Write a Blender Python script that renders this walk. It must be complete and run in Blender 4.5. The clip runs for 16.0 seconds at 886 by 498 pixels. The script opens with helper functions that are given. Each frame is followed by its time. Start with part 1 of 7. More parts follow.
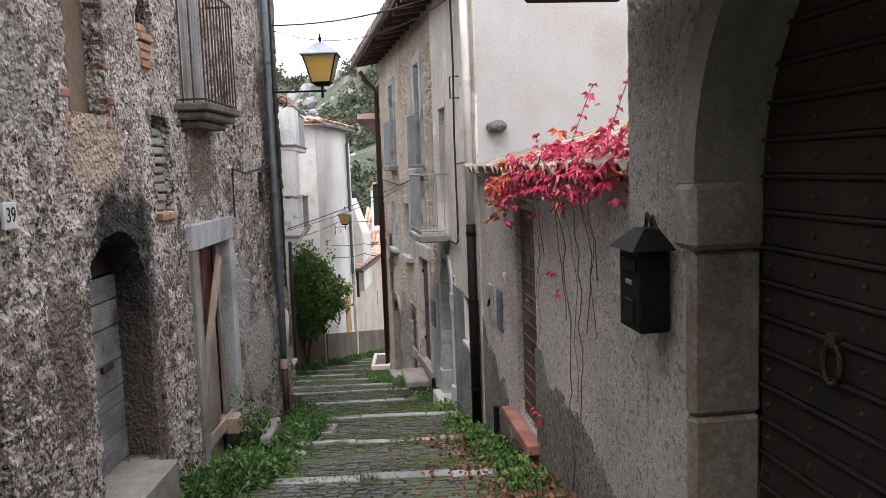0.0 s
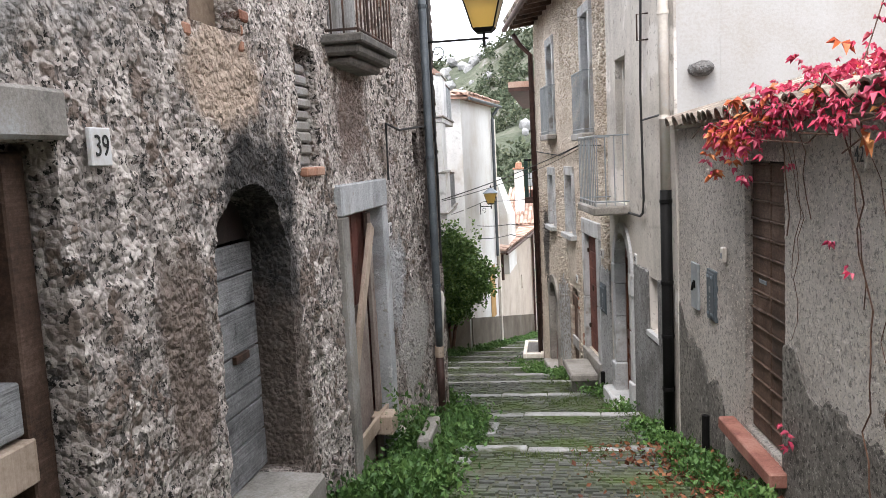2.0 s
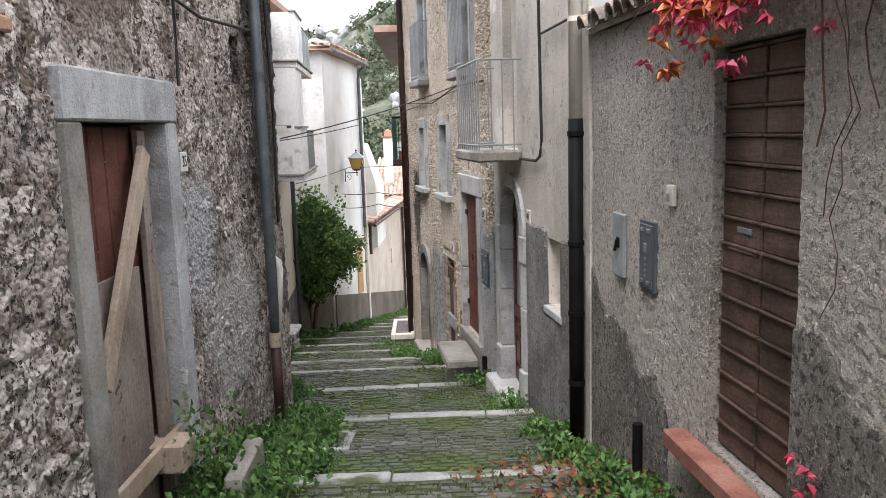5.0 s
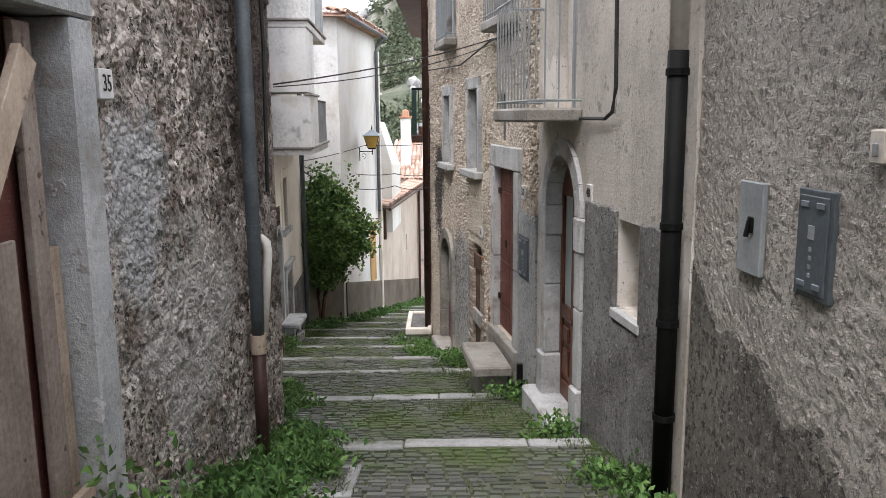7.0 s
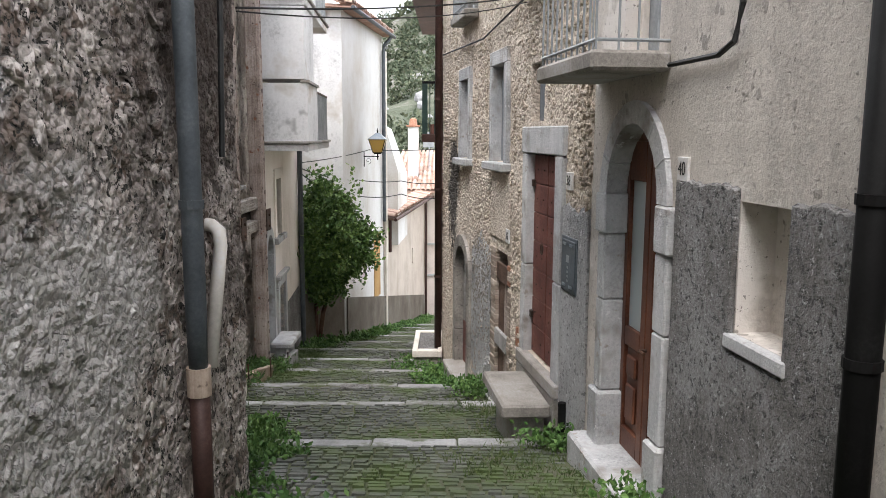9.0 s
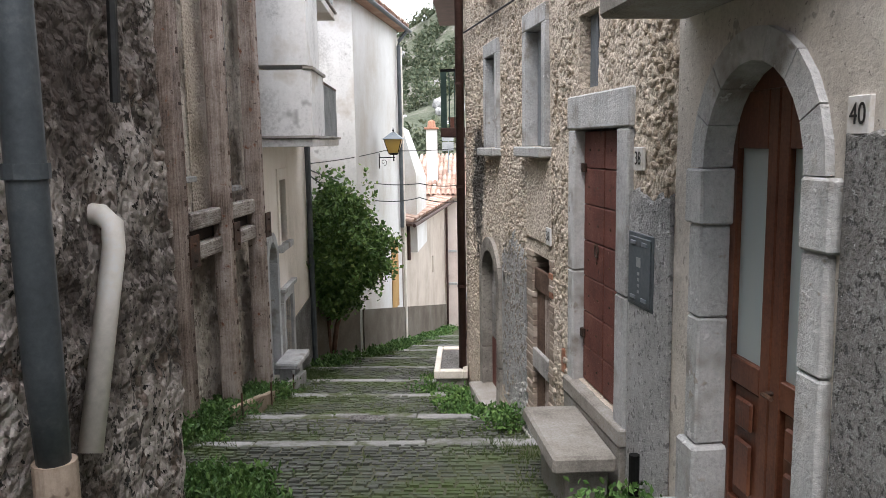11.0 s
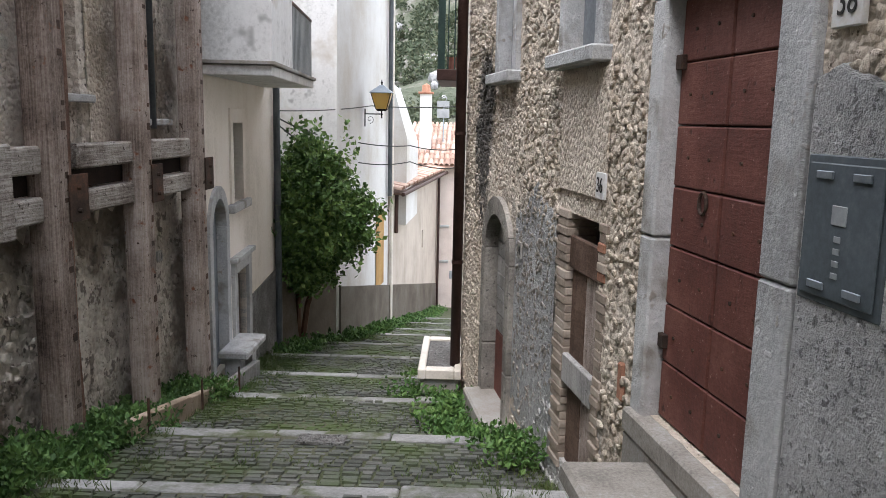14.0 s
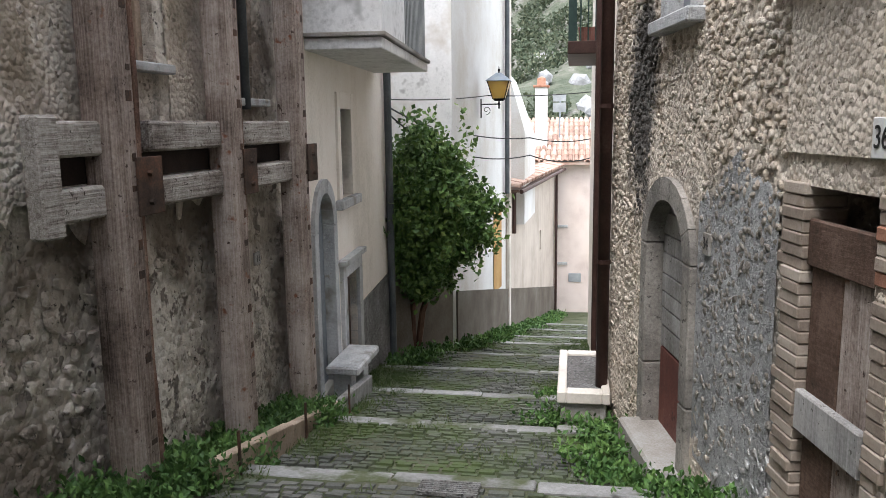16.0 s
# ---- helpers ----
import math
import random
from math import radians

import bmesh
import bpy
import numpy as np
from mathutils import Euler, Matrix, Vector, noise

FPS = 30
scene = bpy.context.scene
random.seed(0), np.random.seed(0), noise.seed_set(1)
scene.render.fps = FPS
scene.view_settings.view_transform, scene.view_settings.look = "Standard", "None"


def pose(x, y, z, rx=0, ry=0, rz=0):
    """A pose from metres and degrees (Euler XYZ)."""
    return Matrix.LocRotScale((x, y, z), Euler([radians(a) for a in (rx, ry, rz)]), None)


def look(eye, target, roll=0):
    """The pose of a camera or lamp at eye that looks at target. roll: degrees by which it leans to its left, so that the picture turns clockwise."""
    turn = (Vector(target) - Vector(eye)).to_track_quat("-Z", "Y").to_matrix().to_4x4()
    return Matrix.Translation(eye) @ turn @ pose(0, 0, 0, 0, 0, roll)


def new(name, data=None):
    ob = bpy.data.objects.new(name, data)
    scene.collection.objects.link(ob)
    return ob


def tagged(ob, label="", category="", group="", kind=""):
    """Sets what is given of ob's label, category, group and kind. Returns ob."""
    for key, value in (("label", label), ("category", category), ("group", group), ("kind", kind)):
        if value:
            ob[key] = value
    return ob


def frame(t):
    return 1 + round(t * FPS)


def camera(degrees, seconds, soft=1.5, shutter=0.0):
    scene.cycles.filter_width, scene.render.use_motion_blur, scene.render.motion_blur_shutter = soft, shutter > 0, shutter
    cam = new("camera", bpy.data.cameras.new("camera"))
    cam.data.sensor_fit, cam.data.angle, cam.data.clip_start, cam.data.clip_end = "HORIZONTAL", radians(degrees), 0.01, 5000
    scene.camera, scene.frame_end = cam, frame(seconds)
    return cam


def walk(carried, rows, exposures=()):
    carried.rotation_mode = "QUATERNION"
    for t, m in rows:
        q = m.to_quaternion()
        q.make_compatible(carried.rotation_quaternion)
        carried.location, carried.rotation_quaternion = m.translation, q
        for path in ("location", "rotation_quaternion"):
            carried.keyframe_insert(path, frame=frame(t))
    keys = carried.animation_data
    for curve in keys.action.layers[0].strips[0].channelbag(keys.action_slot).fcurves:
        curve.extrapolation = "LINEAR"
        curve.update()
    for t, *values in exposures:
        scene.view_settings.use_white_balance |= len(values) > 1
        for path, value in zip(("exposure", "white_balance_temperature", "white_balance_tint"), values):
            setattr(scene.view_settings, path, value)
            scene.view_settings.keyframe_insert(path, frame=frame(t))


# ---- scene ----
cam = camera(59.2, 16.0, soft=0.75)
METRES, EYE, TILT, LEAN, TURN = 13.5, 1.5, 0.0, 0.0, -1.4
ROWS = [
    (0.0, 0.0, 0.0, 0.0, -0.22, -6.09, 2.05),
    (0.5, -0.0103, 0.0271, -0.0053, 2.78, -6.62, 1.25),
    (1.0, -0.019, 0.0535, -0.0091, 6.01, -6.86, 1.59),
    (1.5, -0.0305, 0.0811, -0.0157, 10.34, -6.62, 2.6),
    (2.0, -0.0406, 0.1121, -0.0218, 9.74, -6.79, 2.87),
    (2.5, -0.0453, 0.1433, -0.0273, 7.0, -6.76, 2.51),
    (3.0, -0.0469, 0.1724, -0.0328, 2.62, -6.95, 2.13),
    (3.5, -0.0443, 0.2007, -0.0386, 2.06, -7.16, 2.92),
    (4.0, -0.0438, 0.2292, -0.0453, 1.05, -7.55, 2.67),
    (6.5, -0.0599, 0.3817, -0.0797, 1.02, -10.22, 0.76),
    (7.0, -0.0633, 0.4166, -0.0843, 1.57, -9.7, 0.49),
    (7.5, -0.0688, 0.4479, -0.0937, 1.89, -8.39, 1.13),
    (8.0, -0.0691, 0.4827, -0.1011, 2.65, -7.7, 0.68),
    (8.5, -0.0734, 0.5155, -0.1104, 2.69, -8.09, 0.27),
    (9.0, -0.0786, 0.5531, -0.1167, 2.02, -8.4, -0.23),
    (11.5, -0.0876, 0.7015, -0.1427, 3.71, -7.74, 0.9),
    (12.0, -0.0886, 0.7333, -0.1509, 4.32, -7.91, 0.32),
    (12.5, -0.0888, 0.7664, -0.1622, 4.22, -8.74, -0.57),
    (13.0, -0.0919, 0.7984, -0.1672, 3.94, -9.9, -0.93),
    (13.5, -0.0928, 0.8333, -0.17, 3.12, -9.58, -0.57),
    (14.0, -0.0988, 0.8597, -0.1746, 2.98, -9.37, -1.18),
    (14.5, -0.1043, 0.8879, -0.1788, 4.41, -8.69, -0.04),
    (15.0, -0.1109, 0.9127, -0.1864, 8.33, -8.16, 0.07),
    (15.5, -0.1214, 0.9393, -0.1929, 9.02, -8.84, 0.52),
    (16.0, -0.1272, 0.963, -0.1956, 10.83, -9.17, 0.78),
]
walk(cam, [(t, pose(0, 0, EYE, TILT, LEAN, TURN) @ pose(METRES * x, METRES * y, METRES * z, 90 + pitch, roll, yaw)) for t, x, y, z, yaw, pitch, roll in ROWS],
     [(0.0, 1.00, 6500, 16), (0.5, 1.20, 6500, 16), (1.0, 1.32, 6500, 16), (1.5, 1.38, 6500, 14), (2.0, 1.44, 6500, 14), (2.5, 1.18, 6500, 16), (3.5, 1.13, 6500, 16), (4.0, 1.42, 6500, 15), (6.5, 1.35, 6500, 14), (7.5, 1.18, 6500, 15), (8.0, 1.08, 6500, 16), (8.5, 1.20, 6500, 16), (9.0, 1.45, 6500, 14),
      (11.5, 1.35, 6450, 14), (12.0, 1.38, 6400, 13), (12.5, 1.62, 6350, 12), (13.5, 1.50, 6300, 13), (14.5, 1.30, 6300, 15), (15.5, 1.46, 6300, 13), (16.0, 1.46, 6300, 13)])

# ---- light: an overcast afternoon ----
world = bpy.data.worlds.new("overcast_sky")
scene.world = world
world.use_nodes = True
wn, wl = world.node_tree.nodes, world.node_tree.links
sky = wn.new("ShaderNodeTexSky")
sky.sky_type, sky.sun_disc = "NISHITA", False
sky.sun_elevation, sky.sun_rotation = radians(58), radians(200)
cloud = wn.new("ShaderNodeMix")
cloud.data_type = "RGBA"
cloud.inputs[0].default_value = 0.93
wl.new(sky.outputs[0], cloud.inputs[6])
cloud.inputs[7].default_value = (8.7, 9.1, 9.5, 1)
wl.new(cloud.outputs[2], wn["Background"].inputs[0])
wn["Background"].inputs[1].default_value = 0.15
sun = new("sun", bpy.data.lights.new("sun", "SUN"))
sun.data.energy, sun.data.angle, sun.data.color = 1.3, radians(25), (1.0, 0.96, 0.9)
sun.matrix_world = look((0, 0, 20), (2.8, 9.95, 0))

# ---- materials ----
def mat(name, stops, scale=3.0, grain=45.0, rough=0.85, bump=0.4, cell=0.0, cell_mix=0.35, metal=0.0, relief=0.02, streak=0.0, island=0.0, spot=None, stains=(), pits=None, spec=0.35, fibre=0.0, along="z"):
    """A weathered surface: colours spread by large noise, broken up by grain, cells, streaks and spots."""
    m = bpy.data.materials.new(name)
    m.use_nodes = True
    n, l = m.node_tree.nodes, m.node_tree.links
    b = n["Principled BSDF"]
    co = n.new("ShaderNodeTexCoord")

    def tex(kind, sc, **kw):
        t = n.new(kind)
        t.inputs["Scale"].default_value = sc
        for k, v in kw.items():
            t.inputs[k].default_value = v
        l.new(co.outputs["Object"], t.inputs["Vector"])
        return t

    def math(op, a, c):
        x = n.new("ShaderNodeMath")
        x.operation = op
        for i, v in enumerate((a, c)):
            if isinstance(v, (int, float)):
                x.inputs[i].default_value = v
            else:
                l.new(v, x.inputs[i])
        return x.outputs[0]

    big = tex("ShaderNodeTexNoise", scale, Detail=6.0, Roughness=0.65)
    fine = tex("ShaderNodeTexNoise", grain, Detail=4.0, Roughness=0.7)
    f = math("ADD", math("MULTIPLY", big.outputs[0], 1.5), math("MULTIPLY", fine.outputs[0], 0.8))
    f = math("SUBTRACT", f, 0.65)
    height = fine.outputs[0]
    if cell:
        v = tex("ShaderNodeTexVoronoi", cell, Randomness=1.0)
        sep = n.new("ShaderNodeSeparateColor")
        l.new(v.outputs["Color"], sep.inputs[0])
        f = math("ADD", math("MULTIPLY", f, 1 - cell_mix), math("MULTIPLY", sep.outputs[0], cell_mix))
        height = math("SUBTRACT", math("MULTIPLY", height, 0.6), math("MULTIPLY", v.outputs["Distance"], 0.9))
    if island:
        g = n.new("ShaderNodeNewGeometry")
        o = n.new("ShaderNodeObjectInfo")
        r = math("FRACT", math("ADD", g.outputs["Random Per Island"], o.outputs["Random"]), 0)
        f = math("ADD", math("MULTIPLY", f, 1 - island), math("MULTIPLY", r, island))
    if streak:
        mp = n.new("ShaderNodeMapping")
        mp.inputs["Scale"].default_value = (6, 6, 0.35)
        l.new(co.outputs["Object"], mp.inputs[0])
        st = n.new("ShaderNodeTexNoise")
        st.inputs["Scale"].default_value, st.inputs["Detail"].default_value = 1.0, 4.0
        l.new(mp.outputs[0], st.inputs["Vector"])
        f = math("ADD", f, math("MULTIPLY", math("SUBTRACT", st.outputs[0], 0.5), streak))
    if fibre:
        mp = n.new("ShaderNodeMapping")
        mp.inputs["Scale"].default_value = (75, 75, 1.6) if along == "z" else (75, 1.6, 75)
        l.new(co.outputs["Object"], mp.inputs[0])
        fb = n.new("ShaderNodeTexNoise")
        fb.inputs["Scale"].default_value, fb.inputs["Detail"].default_value, fb.inputs["Roughness"].default_value = 1.0, 5.0, 0.7
        l.new(mp.outputs[0], fb.inputs["Vector"])
        f = math("ADD", f, math("MULTIPLY", math("SUBTRACT", fb.outputs[0], 0.5), fibre))
        height = math("ADD", math("MULTIPLY", height, 0.5), math("MULTIPLY", fb.outputs[0], 1.2))
    ramp = n.new("ShaderNodeValToRGB")
    e = ramp.color_ramp.elements
    while len(e) < len(stops):
        e.new(0.5)
    for i, (p, c) in enumerate(stops):
        e[i].position, e[i].color = p, (*c, 1)
    l.new(f, ramp.inputs[0])
    colour = ramp.outputs[0]
    if spot:
        c, sc, lo, hi = spot
        sp = tex("ShaderNodeTexNoise", sc, Detail=5.0, Roughness=0.6)
        mr = n.new("ShaderNodeMapRange")
        mr.inputs[1].default_value, mr.inputs[2].default_value = lo, hi
        l.new(sp.outputs[0], mr.inputs[0])
        mx = n.new("ShaderNodeMix")
        mx.data_type = "RGBA"
        l.new(mr.outputs[0], mx.inputs[0])
        l.new(colour, mx.inputs[6])
        mx.inputs[7].default_value = (*c, 1)
        colour = mx.outputs[2]
    # Patches of another tone; dark ones also paint shade of small hollows into colour.
    for mask_scale, lo, hi, c in (pits or ()):
        pt_ = tex("ShaderNodeTexNoise", mask_scale, Detail=3.0, Roughness=0.75)
        mr = n.new("ShaderNodeMapRange")
        mr.inputs[1].default_value, mr.inputs[2].default_value = lo, hi
        l.new(pt_.outputs[0], mr.inputs[0])
        mx = n.new("ShaderNodeMix")
        mx.data_type = "RGBA"
        l.new(mr.outputs[0], mx.inputs[0])
        l.new(colour, mx.inputs[6])
        mx.inputs[7].default_value = (*c, 1)
        colour = mx.outputs[2]
        height = math("ADD", height, math("MULTIPLY", mr.outputs[0], -0.5 if sum(c) < 0.5 else 0.3))
    for centre, size, c in stains:
        away = n.new("ShaderNodeVectorMath")
        away.operation = "SUBTRACT"
        l.new(co.outputs["Object"], away.inputs[0])
        away.inputs[1].default_value = centre
        shrink = n.new("ShaderNodeVectorMath")
        shrink.operation = "DIVIDE"
        l.new(away.outputs[0], shrink.inputs[0])
        shrink.inputs[1].default_value = size
        ln = n.new("ShaderNodeVectorMath")
        ln.operation = "LENGTH"
        l.new(shrink.outputs[0], ln.inputs[0])
        edge = math("ADD", ln.outputs["Value"], math("MULTIPLY", math("SUBTRACT", big.outputs[0], 0.5), 2.2))
        mr = n.new("ShaderNodeMapRange")
        mr.inputs[1].default_value, mr.inputs[2].default_value, mr.inputs[3].default_value, mr.inputs[4].default_value = 0.65, 1.05, 0.9, 0.0
        l.new(edge, mr.inputs[0])
        mx = n.new("ShaderNodeMix")
        mx.data_type = "RGBA"
        l.new(mr.outputs[0], mx.inputs[0])
        l.new(colour, mx.inputs[6])
        mx.inputs[7].default_value = (*c, 1)
        colour = mx.outputs[2]
    l.new(colour, b.inputs["Base Color"])
    b.inputs["Roughness"].default_value, b.inputs["Metallic"].default_value = rough, metal
    b.inputs["Specular IOR Level"].default_value = spec
    bp = n.new("ShaderNodeBump")
    bp.inputs["Strength"].default_value, bp.inputs["Distance"].default_value = bump, relief
    l.new(height, bp.inputs["Height"])
    l.new(bp.outputs[0], b.inputs["Normal"])
    return m


def grey(v, t=(1, 1, 1)):
    return (v * t[0], v * t[1], v * t[2])


WARM, COOL, TAN = (1.08, 1.0, 0.9), (0.95, 1.0, 1.04), (1.2, 1.0, 0.78)
SMOKE = [((-0.83, 19.85, -1.0), (0.5, 0.5, 0.95), grey(0.045)), ((-0.4, 17.9, -2.4), (0.8, 1.7, 1.0), grey(0.23, WARM)), ((-0.3, 17.0, -3.3), (0.7, 1.0, 0.6), grey(0.5))]
PINKISH = (1.14, 1.0, 0.9)
M_RUBBLE = mat("old rubble plaster", [(0.16, grey(0.16, PINKISH)), (0.38, grey(0.33, PINKISH)), (0.6, grey(0.46, PINKISH)), (0.84, grey(0.6, (1.1, 1, 0.92)))], 1.6, 42, 0.95, 1.0, cell=30, cell_mix=0.2, relief=0.035, streak=0.25,
    spot=((0.22, 0.172, 0.143), 0.9, 0.54, 0.62), pits=[(3.4, 0.54, 0.57, grey(0.56, (1.12, 1, 0.91))), (4.6, 0.565, 0.6, (0.22, 0.17, 0.14)), (9, 0.575, 0.61, grey(0.13, PINKISH)), (21, 0.575, 0.62, grey(0.045, WARM))],
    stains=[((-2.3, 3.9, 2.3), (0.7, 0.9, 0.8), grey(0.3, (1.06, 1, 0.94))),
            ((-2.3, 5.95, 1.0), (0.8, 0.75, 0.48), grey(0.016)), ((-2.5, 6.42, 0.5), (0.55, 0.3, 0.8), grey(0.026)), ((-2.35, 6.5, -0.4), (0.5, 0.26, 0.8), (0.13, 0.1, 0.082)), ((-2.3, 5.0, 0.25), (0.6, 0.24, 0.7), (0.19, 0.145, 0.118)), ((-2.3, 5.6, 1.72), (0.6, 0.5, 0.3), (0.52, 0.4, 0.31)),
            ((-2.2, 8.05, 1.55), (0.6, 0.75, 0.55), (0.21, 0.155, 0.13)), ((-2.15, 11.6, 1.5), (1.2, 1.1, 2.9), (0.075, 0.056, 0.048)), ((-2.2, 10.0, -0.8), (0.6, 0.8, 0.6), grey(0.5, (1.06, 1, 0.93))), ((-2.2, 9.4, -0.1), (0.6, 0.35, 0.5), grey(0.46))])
# The dark pits here put the hollows' micro-shadow into the colour.
M_ROUGHCAST = mat("rough-cast render", [(0.2, grey(0.46, (1.1, 1, 0.91))), (0.5, grey(0.64, (1.09, 1, 0.92))), (0.8, grey(0.76, (1.08, 1, 0.93)))], 0.9, 60, 0.95, 1.0, relief=0.06, streak=0.3, spot=(grey(0.42, (1.12, 1, 0.9)), 0.7, 0.54, 0.7), pits=[(24, 0.53, 0.61, grey(0.33, WARM)), (34, 0.56, 0.62, grey(0.8, WARM)), (46, 0.6, 0.66, grey(0.2, WARM))])
M_DADO = mat("grey rough dado", [(0.2, grey(0.09, (1.04, 1, 0.95))), (0.5, grey(0.18, (1.04, 1, 0.96))), (0.8, grey(0.33))], 1.3, 45, 0.95, 1.0, relief=0.03, streak=0.3, pits=[(22, 0.53, 0.64, grey(0.1)), (30, 0.6, 0.68, grey(0.42))])
M_CEMENT = mat("grey cement render", [(0.2, grey(0.3)), (0.5, grey(0.46)), (0.8, grey(0.6))], 1.5, 45, 0.95, 1.0, relief=0.05, pits=[(20, 0.55, 0.63, grey(0.24)), (13, 0.6, 0.68, grey(0.66))])
M_LANEWALL = mat("cream lane plaster", [(0.2, (0.36, 0.31, 0.26)), (0.5, (0.46, 0.4, 0.345)), (0.8, (0.53, 0.47, 0.41))], 0.7, 30, 0.9, 0.2, relief=0.01, streak=0.5)
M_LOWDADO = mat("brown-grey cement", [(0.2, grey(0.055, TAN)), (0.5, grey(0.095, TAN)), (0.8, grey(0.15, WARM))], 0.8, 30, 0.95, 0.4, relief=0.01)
M_EXPOSED = mat("exposed warm roughcast", [(0.2, grey(0.12, WARM)), (0.5, grey(0.21, WARM)), (0.8, grey(0.34, WARM))], 1.2, 45, 0.95, 1.0, relief=0.05, streak=0.3, pits=[(20, 0.52, 0.6, grey(0.09, WARM)), (26, 0.57, 0.63, grey(0.4, WARM))])
M_GREYPLASTER = mat("grey plaster", [(0.2, grey(0.33, WARM)), (0.5, grey(0.48, WARM)), (0.85, grey(0.6, WARM))], 0.8, 35, 0.92, 0.6, streak=0.5, relief=0.014, spot=(grey(0.66, (1.06, 1, 0.93)), 0.9, 0.57, 0.61), pits=[(5, 0.62, 0.66, grey(0.3, WARM)), (26, 0.63, 0.68, grey(0.24, WARM))])
M_FLANK = mat("greyed white render", [(0.2, grey(0.35, WARM)), (0.5, grey(0.43, (1.02, 1, 0.98))), (0.8, grey(0.48))], 0.5, 30, 0.9, 0.25, streak=0.2, relief=0.01)
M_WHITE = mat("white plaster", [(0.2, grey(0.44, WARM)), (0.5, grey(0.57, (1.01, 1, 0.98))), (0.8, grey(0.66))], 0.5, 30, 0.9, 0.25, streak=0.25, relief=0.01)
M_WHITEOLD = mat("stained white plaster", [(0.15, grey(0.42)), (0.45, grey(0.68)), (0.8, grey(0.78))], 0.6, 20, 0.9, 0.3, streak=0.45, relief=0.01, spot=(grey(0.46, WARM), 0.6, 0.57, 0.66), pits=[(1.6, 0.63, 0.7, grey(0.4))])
M_CREAM = mat("cream plaster", [(0.2, (0.62, 0.57, 0.5)), (0.5, (0.78, 0.72, 0.65)), (0.8, (0.83, 0.78, 0.72))], 0.7, 30, 0.9, 0.3, streak=0.35, relief=0.01)
M_PINK = mat("pale pink plaster", [(0.2, (0.52, 0.43, 0.39)), (0.5, (0.66, 0.57, 0.52)), (0.8, (0.72, 0.63, 0.58))], 0.7, 30, 0.9, 0.2, relief=0.01)
M_PROPPED = mat("stained ochre plaster", [(0.15, grey(0.22, WARM)), (0.4, grey(0.46, (1.12, 1, 0.86))), (0.6, grey(0.6, (1.1, 1, 0.88))), (0.85, grey(0.7, (1.06, 1, 0.91)))], 0.8, 30, 0.95, 1.0, cell=14, cell_mix=0.12, streak=0.7, relief=0.035, spot=(grey(0.19, (1.2, 1, 0.82)), 0.7, 0.48, 0.58), pits=[(5, 0.57, 0.62, grey(0.2, (1.15, 1, 0.86))), (14, 0.63, 0.69, grey(0.12, WARM))])
M_MORTAR = mat("pale lime mortar", [(0.2, grey(0.32, TAN)), (0.5, grey(0.52, (1.15, 1, 0.84))), (0.8, grey(0.66, (1.12, 1, 0.86)))], 2.0, 50, 0.95, 1.0, cell=30, cell_mix=0.2, relief=0.02, pits=[(22, 0.6, 0.68, grey(0.17, TAN))], stains=SMOKE)
M_RUBSTONE = mat("rubble stone", [(0.12, grey(0.2, TAN)), (0.35, grey(0.38, TAN)), (0.6, grey(0.52, (1.14, 1, 0.84))), (0.88, grey(0.66, (1.1, 1, 0.87)))], 1.2, 46, 0.92, 1.0, island=0.22, relief=0.02, pits=[(26, 0.6, 0.68, grey(0.2, TAN))], stains=SMOKE)
M_SURROUND = mat("pale limestone", [(0.15, grey(0.25)), (0.45, grey(0.42, (0.98, 1, 1.01))), (0.8, grey(0.56))], 1.2, 40, 0.85, 0.8, streak=0.6, relief=0.014, spot=(grey(0.24, WARM), 2.5, 0.54, 0.66), pits=[(6, 0.63, 0.69, grey(0.3, WARM)), (8, 0.64, 0.69, grey(0.56))])
M_CONCRETE = mat("worn concrete", [(0.2, grey(0.15, WARM)), (0.5, grey(0.27, WARM)), (0.8, grey(0.38))], 1.8, 60, 0.9, 0.5, relief=0.008)
M_GROUND = mat("mossy earth and mortar", [(0.2, (0.03, 0.04, 0.018)), (0.45, (0.07, 0.085, 0.04)), (0.65, (0.1, 0.1, 0.07)), (0.9, (0.17, 0.16, 0.12))], 1.1, 30, 0.95, 0.8, relief=0.03)
M_SETT = mat("worn grey sett", [(0.2, (0.04, 0.044, 0.037)), (0.5, (0.084, 0.089, 0.08)), (0.8, (0.16, 0.16, 0.15))], 1.0, 50, 0.7, 0.5, island=0.3, relief=0.008, spot=((0.07, 0.1, 0.033), 0.9, 0.45, 0.62))
M_NOSING = mat("pale step edging stone", [(0.2, grey(0.14, (0.97, 1, 0.93))), (0.5, grey(0.26)), (0.8, grey(0.41))], 2.0, 40, 0.85, 0.6, relief=0.01, island=0.25, spot=((0.08, 0.095, 0.045), 2.2, 0.5, 0.62))
M_BEAM = mat("weathered grey-brown beam", [(0.12, (0.06, 0.048, 0.04)), (0.38, (0.2, 0.17, 0.15)), (0.6, (0.36, 0.33, 0.3)), (0.85, (0.54, 0.51, 0.48))], 1.8, 40, 0.9, 0.9, island=0.15, relief=0.012, fibre=1.2, along="y", pits=[(16, 0.62, 0.68, (0.06, 0.045, 0.036))])
M_WOODGREY = mat("weathered grey timber", [(0.2, grey(0.12, WARM)), (0.5, grey(0.25, (1.03, 1, 0.97))), (0.8, grey(0.42, (1.03, 1, 0.97)))], 2.0, 40, 0.9, 0.7, streak=0.6, fibre=0.7, island=0.25, relief=0.01, pits=[(16, 0.62, 0.68, grey(0.09, WARM))])
